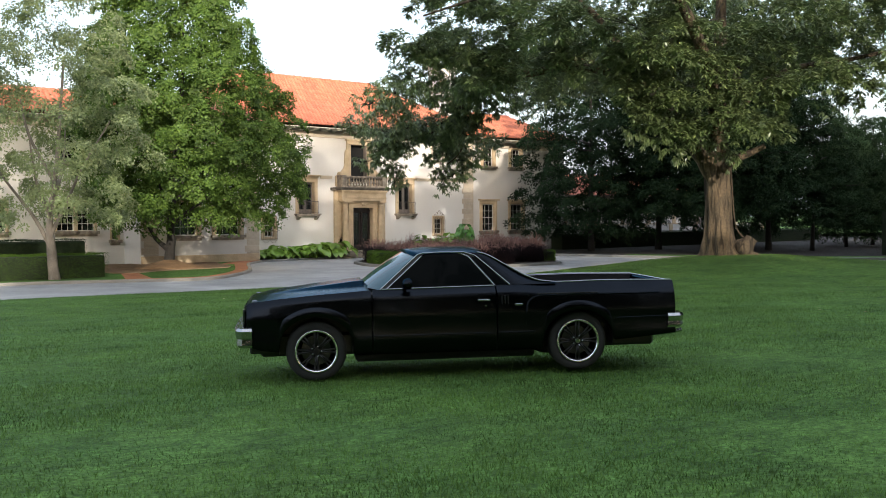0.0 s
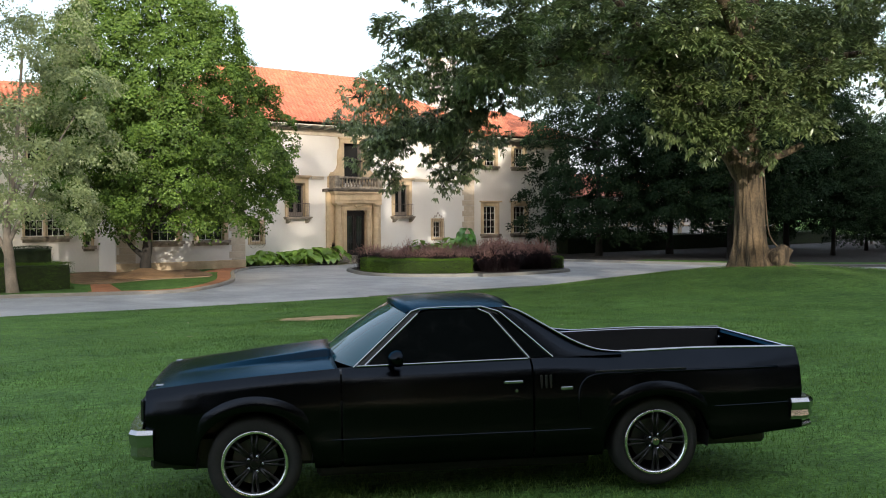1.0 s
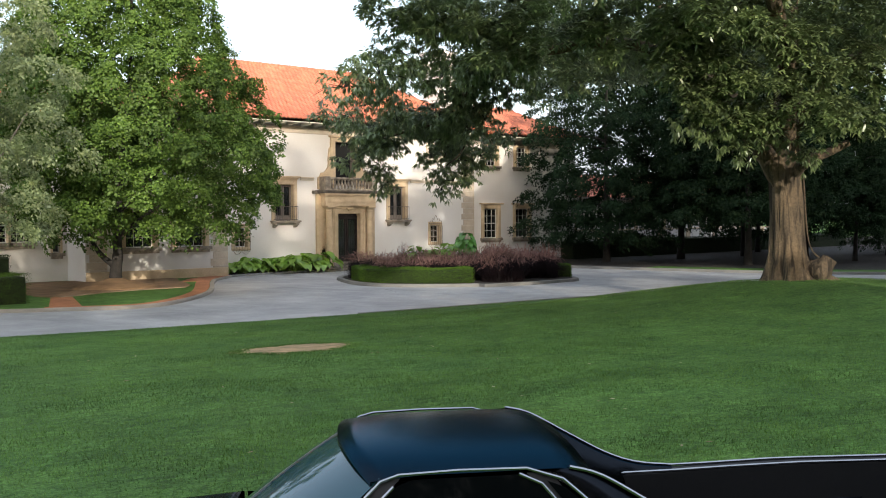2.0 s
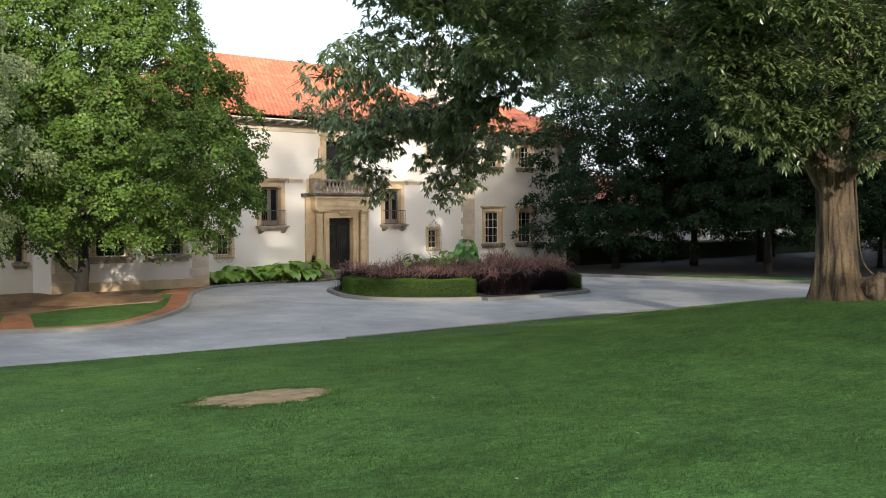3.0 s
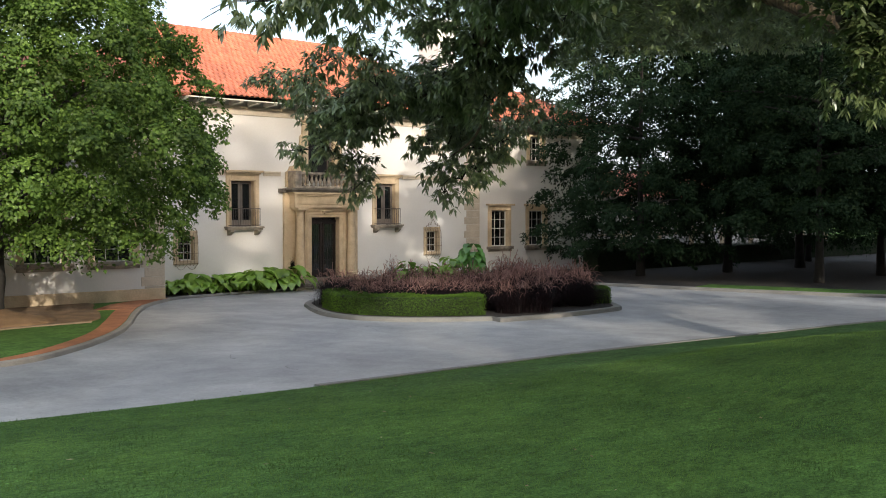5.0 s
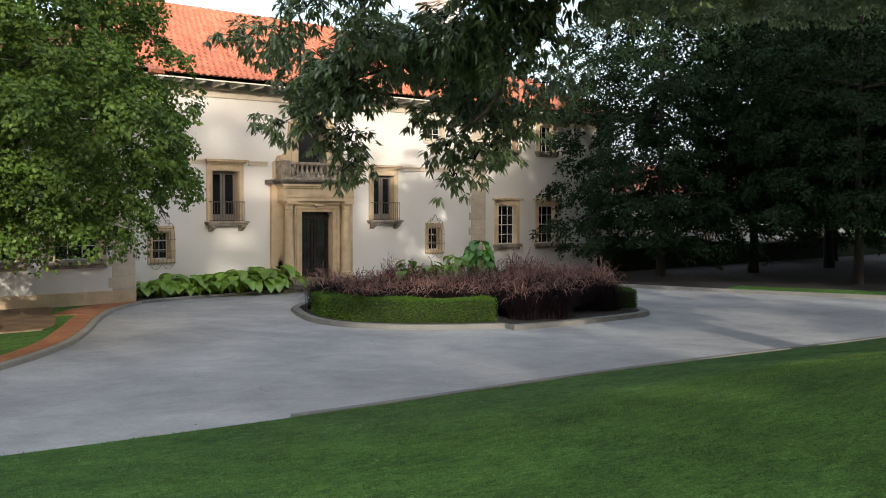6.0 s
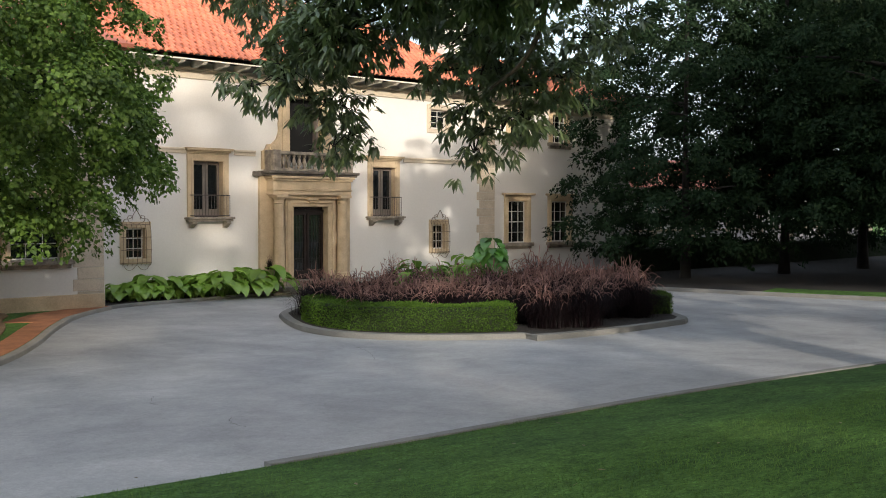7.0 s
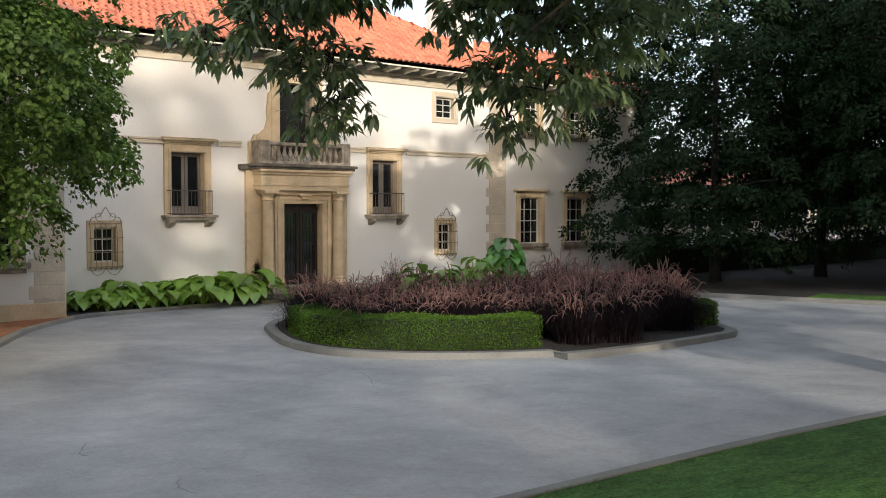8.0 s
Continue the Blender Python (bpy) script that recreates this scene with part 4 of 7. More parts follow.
tube(bm, smooth_line([(DX - 0.5, FY - 0.05, 2.2), (DX - 0.25, FY - 0.05, 2.28), (DX, FY - 0.05, 2.22), (DX + 0.25, FY - 0.05, 2.28), (DX + 0.5, FY - 0.05, 2.2)], 4), [0.015] * 17, 4)
part("transom", bm, M_DOOR, door)
bm = bmesh.new()
box(bm, CX - 1.35, CX + 1.35, FY - 0.75, FY + 0.4, -0.62, -0.44, 0.015)
box(bm, CX - 1.95, CX + 1.95, FY - 1.05, FY + 0.02, -0.79, -0.62, 0.015)
box(bm, CX - 2.35, CX + 2.35, FY - 1.4, FY + 0.02, -0.95, -0.79, 0.015)
part("entrance_steps", bm, M_STONE_OLD, house, "low worn stone entrance steps")
# balcony door with scrolled stone surround
bm = bmesh.new()
for s in (-1, 1):
    xa, xb = sorted((CX + s * 0.72, CX + s * 1.05))
    box(bm, xa, xb, FY - 0.1, FY + 0.4, 3.66, 6.42, 0.012)
    prof = [(1.05, 3.7), (1.95, 3.7), (1.95, 4.36), (1.82, 4.42), (1.72, 4.62), (1.5, 4.66), (1.3, 4.85), (1.2, 5.15), (1.22, 5.4), (1.16, 6.0), (1.05, 6.1)]
    lo = [bm.verts.new((CX + s * a, FY + 0.02, b)) for a, b in prof]
    hi = [bm.verts.new((CX + s * a, FY - 0.07, b)) for a, b in prof]
    for i in range(len(prof)):
        j = (i + 1) % len(prof)
        bm.faces.new((lo[i], lo[j], hi[j], hi[i]))
    bm.faces.new(hi)
    lathe(bm, [(0.16, 0), (0.16, 0.04), (0.08, 0.06), (0.08, 0.1)], Matrix.Translation((CX + s * 1.5, FY - 0.07, 4.5)) @ Matrix.Rotation(radians(90), 4, "X"), 14)
box(bm, CX - 1.05, CX + 1.05, FY - 0.1, FY + 0.4, 6.42, 6.66, 0.012)
box(bm, CX - 1.15, CX + 1.15, FY - 0.2, FY + 0.02, 6.66, 6.76, 0.012)
bmesh.ops.recalc_face_normals(bm, faces=bm.faces)
part("balcony_door_surround", bm, M_STONE, house, "tan stone surround with carved scrolls")
# Black panel across the opening, painted for the dark room inside.
bdoor = part("balcony_door", block(CX - 0.72, CX + 0.72, FY + 0.34, FY + 0.4, 3.66, 6.42), M_ROOM, house, "balcony doorway filled by a black panel for the unlit room")
for s in (-1, 1):
    xa, xb = sorted((CX + s * 0.62, CX + s * 0.70))
    part("door_leaf", block(xa, xb, FY + 0.06, FY + 0.34, 3.68, 6.40, 0.01), M_CASING, bdoor)


# eaves, roof
def eaves(x0, x1, y, z, group_step=0.86):
    bm = bmesh.new()
    box(bm, x0, x1, y - 0.06, y + 0.02, z - 0.38, z - 0.08, 0.015)
    box(bm, x0, x1, y - 0.12, y + 0.02, z - 0.08, z + 0.02, 0.015)
    part("frieze", bm, M_BAND, house, "tan stone band under the eaves")
    part("soffit", block(x0, x1, y - 0.98, y + 0.02, z + 0.22, z + 0.27), M_DARKWOOD, house, "dark wooden soffit boards")
    part("fascia", block(x0, x1, y - 1.02, y - 0.98, z + 0.18, z + 0.34), M_DARKWOOD, house)
    part("fascia_trim", block(x0, x1, y - 1.0, y - 0.94, z + 0.13, z + 0.178), M_CORBEL, house)
    prof = [(0.0, -0.02), (0.0, 0.21), (-0.92, 0.21), (-0.92, 0.10), (-0.82, 0.04), (-0.45, 0.05), (-0.15, -0.01)]
    bm = bmesh.new()
    lo = [bm.verts.new((-0.075, a, b)) for a, b in prof]
    hi = [bm.verts.new((0.075, a, b)) for a, b in prof]
    for i in range(len(prof)):
        j = (i + 1) % len(prof)
        bm.faces.new((lo[i], lo[j], hi[j], hi[i]))
    bm.faces.new(hi)
    bm.faces.new(lo[::-1])
    bmesh.ops.recalc_face_normals(bm, faces=bm.faces)
    n = int((x1 - x0) / group_step)
    me = None
    for i in range(n):
        p = pose(x0 + (i + 0.5) * (x1 - x0) / n, y, z)
        if me is None:
            b = part("corbel", bm, M_CORBEL, house, "cream painted wooden eave corbel")
            b.matrix_basis = p
            me = b.data
        else:
            share("corbel", me, p, house)


eaves(34.9, 53.9, FY, EAVE)
eaves(53.9, 64.0, RY, EAVE - 0.02)
eaves(26.9, 34.3, WY, EAVE - 0.3)
eaves(12.0, 26.9, FY - 0.6, EAVE - 0.3)

ROOF_Z = EAVE + 0.30
RIDGE_Y, RIDGE_Z = 61.0, 11.35


def roof_deck(name, corners, label="", thick=0.12):
    """One sloping plane of the roof from its corners, anticlockwise from above."""
    bm = bmesh.new()
    hi = [bm.verts.new(c) for c in corners]
    lo = [bm.verts.new((c[0], c[1], c[2] - thick)) for c in corners]
    n = len(corners)
    bm.faces.new(hi)
    bm.faces.new(lo[::-1])
    for i in range(n):
        bm.faces.new((lo[i], lo[(i + 1) % n], hi[(i + 1) % n], hi[i]))
    return part(name, bm, M_TILES, house, label)


ey0 = FY - 1.02
RX1 = 49.2                            # the ridge's end, where the hip comes down
roof_deck("roof", [(34.2, ey0, ROOF_Z), (54.6, ey0, ROOF_Z), (RX1, RIDGE_Y, RIDGE_Z), (37.6, RIDGE_Y, RIDGE_Z)], "sunlit orange terracotta tile roof")
roof_deck("roof_back", [(54.6, 68.4, ROOF_Z), (34.2, 68.4, ROOF_Z), (37.6, RIDGE_Y, RIDGE_Z), (RX1, RIDGE_Y, RIDGE_Z)])
roof_deck("roof_hip", [(54.6, ey0, ROOF_Z), (54.6, 68.4, ROOF_Z), (RX1, RIDGE_Y, RIDGE_Z)])
roof_deck("roof_hip", [(34.2, 68.4, ROOF_Z), (34.2, ey0, ROOF_Z), (37.6, RIDGE_Y, RIDGE_Z)])
roof_deck("left_roof", [(11.4, FY - 1.62, EAVE), (34.9, FY - 1.62, EAVE), (34.9, 58.5, 8.85), (15, 58.5, 8.85)], "terracotta roof of the lower left block")
roof_deck("left_roof_back", [(34.9, 64.0, EAVE), (11.4, 64.0, EAVE), (15, 58.5, 8.85), (34.9, 58.5, 8.85)])
bm = bmesh.new()
box(bm, 53.2, 54.5, 57.2, 58.8, 7.6, 12.6, 0.02)
box(bm, 53.1, 54.6, 57.1, 58.9, 12.6, 12.75, 0.02)
box(bm, 53.02, 54.68, 57.02, 58.98, 12.75, 12.95, 0.03)
part("chimney", bm, M_STUCCO, house, "cream stucco chimney stack")
roof_deck("right_roof", [(53.0, RY - 1.02, ROOF_Z - 0.02), (64.6, RY - 1.02, ROOF_Z - 0.02), (61.5, 58.6, 9.55), (50.0, 58.6, 9.55)], "orange terracotta tile roof of the lower block")
roof_deck("right_roof_back", [(64.6, 64.0, ROOF_Z - 0.02), (53.0, 64.0, ROOF_Z - 0.02), (50, 58.6, 9.55), (61.5, 58.6, 9.55)])
roof_deck("right_roof_hip", [(64.6, RY - 1.02, ROOF_Z - 0.02), (64.6, 64.0, ROOF_Z - 0.02), (61.5, 58.6, 9.55)])
wz = EAVE
roof_deck("wing_roof", [(26.3, WY - 1.02, wz), (34.9, WY - 1.02, wz), (33.2, 55.0, wz + 1.6), (28, 55.0, wz + 1.6)], "terracotta roof of the projecting wing")
roof_deck("wing_roof_side", [(34.9, WY - 1.02, wz), (34.9, 58.5, wz + 0.1), (33.2, 58.5, wz + 1.7), (33.2, 55.0, wz + 1.6)])
roof_deck("wing_roof_side", [(26.3, 58.5, wz + 0.1), (26.3, WY - 1.02, wz), (28, 55.0, wz + 1.6), (28, 58.5, wz + 1.7)])

# ---- car: a black two-door coupe pickup ----
CAR = pose(7.93, 9.40, 0.02, 0, 0, -34.44) @ pose(0, 0.83, 0, 0, -0.75, 0)
car = empty("pickup_car", "glossy black two-door coupe pickup with chrome trim parked on the lawn", "car", CAR)


M_LINER = material("satin_bed_liner", (0.007, 0.007, 0.008), 0.75, vary=0.15, scale=6, fine=50, bump=0.1)


def ramp(x, table):
    return float(np.interp(x, [a for a, b in table], [b for a, b in table]))


def belt_z(x):
    return ramp(x, [(-0.80, 0.79), (-0.70, 0.825), (-0.4, 0.86), (0, 0.895), (0.62, 0.935), (2.0, 0.95), (2.3, 0.955), (2.6, 0.962), (3.3, 0.975), (4.15, 0.958)])


def belt_y(x):
    return ramp(x, [(-0.80, 0.74), (-0.5, 0.79), (0, 0.815), (0.6, 0.82), (0.7, 0.80), (2.0, 0.80), (2.3, 0.785), (2.6, 0.755), (4.15, 0.735)])


def side_y(x, z):
    w = ramp(x, [(-0.80, 0.80), (-0.72, 0.845), (-0.5, 0.88), (0.0, 0.905), (1.5, 0.912), (3.1, 0.91), (3.7, 0.89), (4.15, 0.84)])
    zb, yb = belt_z(x), belt_y(x)
    d = ramp(x, [(2.2, 0.085), (2.8, 0.14)])
    zs = zb - d
    if z >= zs:
        t = (z - zs) / (zb - zs)
        y = (w - 0.03) + (yb - w + 0.03) * (t ** ramp(x, [(2.2, 1.6), (2.8, 1.15)]))
    elif z > 0.66:
        y = w - 0.03 * (z - 0.66) / (zs - 0.66)
    elif z > 0.38:
        y = w - 0.006 * math.sin((z - 0.38) / 0.28 * math.pi)
    else:
        y = w - 0.09 * ((0.38 - z) / 0.2) ** 1.6
    return y


ARCH, ARCH_H = 0.41, 0.335


def low_z(x):
    z = ramp(x, [(-0.80, 0.36), (-0.6, 0.30), (-0.42, 0.28), (0.42, 0.22), (2.52, 0.22), (3.42, 0.30), (4.15, 0.36)])
    for c in (0.0, 2.972):
        if abs(x - c) < ARCH:
            z = max(z, 0.33 + ARCH_H * math.sqrt(1 - ((x - c) / ARCH) ** 2))
    return z


def side_panel(name, x0, x1, parent, label="", step=0.03, n=16):
    """The outer skin of both sides between two stations, as one mesh a side."""
    for s in (-1, 1):
        bm = bmesh.new()
        xs = list(np.linspace(x0, x1, max(3, int((x1 - x0) / step))))
        rows = []
        for x in xs:
            zl, zb = low_z(x), belt_z(x)
            row = []
            for k in range(n + 1):
                z = zl + (zb - zl) * k / n
                row.append(bm.verts.new((x, s * side_y(x, z), z)))
            zi = zl
            row.insert(0, bm.verts.new((x, s * (side_y(x, zi) - 0.09), zi + 0.005)))
            rows.append(row)
        for a, b in zip(rows, rows[1:]):
            for k in range(len(a) - 1):
                bm.faces.new((a[k], b[k], b[k + 1], a[k + 1]))
        bmesh.ops.recalc_face_normals(bm, faces=bm.faces)
        p = part(name, bm, M_PAINT, parent, label, smooth=True)
    return p


side_panel("front_fender", -0.755, 0.615, car)
side_panel("door", 0.63, 2.02, car)
side_panel("rear_quarter_panel", 2.035, 4.14, car)
# hood with a raised centre
bm = bmesh.new()
rows = []
for x in np.linspace(-0.755, 0.60, 34):
    row = []
    for k in range(33):
        u = -1 + 2 * k / 32
        yb = belt_y(x) - 0.004
        z = belt_z(x) + 0.045 * (1 - abs(u) ** 2.2) * min(1, (x + 0.85) / 0.3)
        lift = np.clip((0.52 - abs(u)) / 0.10, 0, 1)
        z += 0.045 * lift * lift * (3 - 2 * lift) * np.clip((x + 0.65) / 1.1, 0, 1)
        back = 0.06 * (1 - abs(u)) if x > 0.3 else 0
        row.append(bm.verts.new((x - back * (x - 0.3) / 0.3, u * yb, z)))
    rows.append(row)
for a, b in zip(rows, rows[1:]):
    for k in range(32):
        bm.faces.new((a[k], b[k], b[k + 1], a[k + 1]))
front = [bm.verts.new((v.co.x - 0.015, v.co.y, 0.45)) for v in rows[0]]
for k in range(32):
    bm.faces.new((front[k], rows[0][k], rows[0][k + 1], front[k + 1]))
back = [bm.verts.new((v.co.x + 0.01, v.co.y, v.co.z - 0.09)) for v in rows[-1]]
for k in range(32):
    bm.faces.new((rows[-1][k], back[k], back[k + 1], rows[-1][k + 1]))
bmesh.ops.recalc_face_normals(bm, faces=bm.faces)
part("hood", bm, M_PAINT, car, "black hood with a raised centre scoop", smooth=True)
part("cowl", block(0.44, 0.78, -0.76, 0.76, 0.80, 0.90, 0.02), M_BLACK, car)
# black underside and wheel wells
part("underbody", block(-0.62, 3.95, -0.62, 0.62, 0.20, 0.45, 0.03), M_BLACK, car)
# Black block added low under the car to deepen the shadow there.
part("sill", block(0.44, 2.5, -0.70, 0.70, 0.12, 0.225, 0.03), M_LINER, car)
part("firewall", block(0.45, 0.62, -0.78, 0.78, 0.3, 0.86), M_BLACK, car)
for s in (-1, 1):
    for c in (0.0, 2.972):
        bm = bmesh.new()
        arc = [(c + math.cos(a) * (ARCH + 0.005), 0.33 + math.sin(a) * (ARCH_H + 0.005)) for a in np.linspace(-0.25, math.pi + 0.25, 18)]
        A = [bm.verts.new((x, s * 0.86, z)) for x, z in arc]
        B = [bm.verts.new((x, s * 0.55, z)) for x, z in arc]
        for i in range(17):
            bm.faces.new((A[i], A[i + 1], B[i + 1], B[i]))
        bm.faces.new(B)
        part("wheel_well", bm, M_BLACK, car)
        # flared lip
        bm = bmesh.new()
        cols = []
        for a in np.linspace(0.3, math.pi - 0.3, 26):
            col = []
            fade = min(1, (a - 0.28) / 0.5, (math.pi - 0.28 - a) / 0.5)
            for r, o in ((-0.004, 0.0), (0.0, 0.022 * fade), (0.06 * fade, 0.02 * fade), (0.10 * fade, 0.001)):
                x, z = c + math.cos(a) * (ARCH + r), 0.33 + math.sin(a) * (ARCH_H + r)
                col.append(bm.verts.new((x, s * (side_y(x, z) + o), z)))
            cols.append(col)
        for a, b in zip(cols, cols[1:]):
            for k in range(3):
                bm.faces.new((a[k], b[k], b[k + 1], a[k + 1]))
        bmesh.ops.recalc_face_normals(bm, faces=bm.faces)
        part("wheel_arch_lip", bm, M_PAINT, car, smooth=True)

PILLAR_TOP = 1.325


def glass_y(z):
    return 0.795 - (z - 0.94) / (PILLAR_TOP - 0.94) * 0.195


# roof
bm = bmesh.new()
rows = []
for x in np.linspace(1.13, 1.95, 14):
    row = []
    for k in range(21):
        u = -1 + 2 * k / 20
        hw = 0.60 - 0.02 * abs(x - 1.5)
        edge = PILLAR_TOP - 0.02 * max(0, (1.3 - x) / 0.2) - 0.03 * max(0, (x - 1.8) / 0.15) ** 2
        z = edge + 0.052 * (1 - abs(u) ** 2.6)
        xx = x - 0.09 * (1 - u * u) * max(0, (1.4 - x) / 0.27)
        row.append(bm.verts.new((xx, u * hw, z)))
    rows.append(row)
for a, b in zip(rows, rows[1:]):
    for k in range(20):
        bm.faces.new((a[k], b[k], b[k + 1], a[k + 1]))
bm2 = [[bm.verts.new(v.co + Vector((0, 0, -0.03))) for v in r] for r in (rows[0], rows[-1])]
for r, q in ((rows[0], bm2[0]), (rows[-1], bm2[1])):
    for k in range(20):
        bm.faces.new((r[k], r[k + 1], q[k + 1], q[k]))
bmesh.ops.recalc_face_normals(bm, faces=bm.faces)
part("roof", bm, M_PAINT, car, "glossy black roof", smooth=True)
# windshield, curved
bm = bmesh.new()
rows = []
for j in range(9):
    t = j / 8
    row = []
    for k in range(17):
        u = -1 + 2 * k / 16
        xb, zb_ = 0.74 - 0.24 * (1 - u * u), 0.925 + 0.03 * (1 - u * u)
        xt, zt = 1.165 - 0.085 * (1 - u * u), 1.315 + 0.035 * (1 - u * u)
        row.append(bm.verts.new((xb + (xt - xb) * t, u * (0.77 + (0.585 - 0.77) * t), zb_ + (zt - zb_) * t + 0.02 * math.sin(math.pi * t))))
    rows.append(row)
for a, b in zip(rows, rows[1:]):
    for k in range(16):
        bm.faces.new((a[k], a[k + 1], b[k + 1], b[k]))
part("windshield", bm, M_WIND, car, "raked tinted windshield with teal painted in for reflected sky", smooth=True)
bm = bmesh.new()
for sgn, wy in ((-1, 0.25), (1, 0.2)):
    tube(bm, [(0.50, sgn * wy, 0.965), (0.56, sgn * wy * 0.2, 1.0)], [0.008, 0.006], 5)
part("wiper", bm, M_BLACK, car)
# side glass, pillars and sail panels
for s in (-1, 1):
    def gp(x, z, off=0.0):
        return (x, s * (glass_y(z) + off), z)
    bm = bmesh.new()
    line = [(0.80, 0.945), (1.225, 1.295), (1.28, 1.312), (1.68, 1.312), (1.735, 1.29), (2.005, 0.955)]
    bm.faces.new([bm.verts.new(gp(x, z)) for x, z in line])
    part("side_window", bm, M_TINT, car, "dark tinted door glass")
    bm = bmesh.new()
    bm.faces.new([bm.verts.new(gp(x, z)) for x, z in [(1.77, 1.288), (1.84, 1.262), (2.175, 0.965), (2.04, 0.957)]])
    part("quarter_window", bm, M_TINT, car, "small triangular tinted quarter glass")
    for pts in ([(0.72, 0.935), (1.17, 1.318), (1.24, 1.318), (0.80, 0.94)], [(1.70, 1.315), (1.79, 1.315), (2.06, 0.952), (1.99, 0.952)]):
        bm = bmesh.new()
        bm.faces.new([bm.verts.new(gp(x, z, -0.006)) for x, z in pts])
        part("pillar", bm, M_BLACK, car)
    # sail panel from roof to bed rail, with an inner face
    top = smooth_line([(1.86, 1.325, 0), (1.98, 1.29, 0), (2.17, 1.18, 0), (2.38, 1.06, 0), (2.55, 0.995, 0), (2.74, 0.970, 0)], 5)
    low = smooth_line([(1.72, 1.318, 0), (1.82, 1.285, 0), (1.98, 1.15, 0), (2.19, 0.955, 0), (2.40, 0.955, 0), (2.74, 0.960, 0)], 5)
    bm = bmesh.new()
    o, m_, i_ = [], [], []
    for a, b in zip(top, low):
        ty = 0.60 + (0.748 - 0.60) * min(1, (1.325 - a.y) / 0.33)
        ly = glass_y(b.y) + 0.004
        o.append(bm.verts.new((b.x, s * ly, b.y)))
        mid = ((a.x + b.x) / 2, s * ((ty + ly) / 2 + 0.012), (a.y + b.y) / 2)
        m_.append(bm.verts.new(mid))
        i_.append((bm.verts.new((a.x, s * ty, a.y)), bm.verts.new((a.x - 0.01, s * (ty - 0.05), a.y - 0.004)), bm.verts.new((a.x - 0.02, s * (ty - 0.06), min(a.y, 1.3) - 0.35 if a.y > 1.3 else 0.90))))
    for k in range(len(top) - 1):
        bm.faces.new((o[k], o[k + 1], m_[k + 1], m_[k]))
        bm.faces.new((m_[k], m_[k + 1], i_[k + 1][0], i_[k][0]))
        bm.faces.new((i_[k][0], i_[k + 1][0], i_[k + 1][1], i_[k][1]))
        bm.faces.new((i_[k][1], i_[k + 1][1], i_[k + 1][2], i_[k][2]))
    bmesh.ops.recalc_face_normals(bm, faces=bm.faces)
    part("sail_panel", bm, M_PAINT, car, "black sloping sail panel", smooth=True)
    # bright mouldings
    bm = bmesh.new()
    edge = [(0.715, 0.932), (1.165, 1.312), (1.23, 1.33), (1.45, 1.336), (1.70, 1.332), (1.83, 1.292), (1.98, 1.16), (2.20, 0.958)]
    tube(bm, [gp(x, z, 0.006) for x, z in edge], [0.0065] * len(edge), 6)
    part("window_moulding", bm, M_CHROME, car, "bright chrome window moulding")
    bm = bmesh.new()
    edge = [(0.80, 0.945), (1.21, 1.293), (1.27, 1.313), (1.67, 1.315), (1.75, 1.28), (2.02, 0.957)]
    tube(bm, [gp(x, z, 0.005) for x, z in edge[3:]], [0.0065] * 3, 6)
    part("quarter_glass_moulding", bm, M_CHROME, car, "thin chrome strip between the side windows")
    bm = bmesh.new()
    tube(bm, [gp(x, z, 0.004) for x, z in edge[:2]], [0.007] * 2, 6)
    part("door_glass_moulding", bm, M_CHROME, car, "thin chrome strip at the door glass")
    bm = bmesh.new()
    tube(bm, [(x, s * (belt_y(x) + 0.004), belt_z(x) + 0.004) for x in np.linspace(0.74, 2.01, 8)], [0.006] * 8, 6)
    part("belt_moulding", bm, M_CHROME, car, "thin chrome belt strip")
    bm = bmesh.new()
    tl = [(p.x, s * (0.60 + (0.748 - 0.60) * min(1, (1.325 - p.y) / 0.33) + 0.001), p.y + 0.004) for p in top] + [(x, s * (belt_y(x) - 0.004), belt_z(x) + 0.007) for x in np.linspace(2.9, 4.12, 8)]
    tube(bm, tl, [0.0075] * len(tl), 6)
    part("bed_rail_moulding", bm, M_CHROME, car, "chrome strip along the bed rail")
    # rail top, bed side
    bm = bmesh.new()
    cols = []
    for x in np.linspace(2.03, 4.14, 12):
        yb, zb = belt_y(x), belt_z(x)
        cols.append([bm.verts.new(q) for q in ((x, s * yb, zb), (x, s * (yb - 0.075), zb + 0.002), (x, s * (yb - 0.085), zb - 0.012), (x, s * (yb - 0.085), 0.48))])
    for a, b in zip(cols, cols[1:]):
        for k in range(3):
            bm.faces.new((a[k], b[k], b[k + 1], a[k + 1]))
    bmesh.ops.recalc_face_normals(bm, faces=bm.faces)
    part("bed_side", bm, M_LINER, car, "satin black inner bed side")
    bm = bmesh.new()
    tube(bm, [(x, s * (belt_y(x) - 0.083), belt_z(x) + 0.002) for x in np.linspace(2.35, 4.09, 6)], [0.007] * 6, 6)
    part("inner_rail_moulding", bm, M_CHROME, car)
    bm = bmesh.new()
    tube(bm, [(2.95, s * 0.668, 0.78), (3.72, s * 0.662, 0.78)], [0.008, 0.008], 6)
    part("bed_crease", bm, M_PAINT, car)
    # wheel tub in the bed
    bm = bmesh.new()
    arc = [(2.972 + math.cos(a) * 0.40, 0.47 + math.sin(a) * 0.30) for a in np.linspace(0, math.pi, 14)]
    A = [bm.verts.new((x, s * 0.675, z)) for x, z in arc]
    B = [bm.verts.new((x, s * 0.50, z)) for x, z in arc]
    for i in range(13):
        bm.faces.new((A[i], A[i + 1], B[i + 1], B[i]))
    bm.faces.new(B)
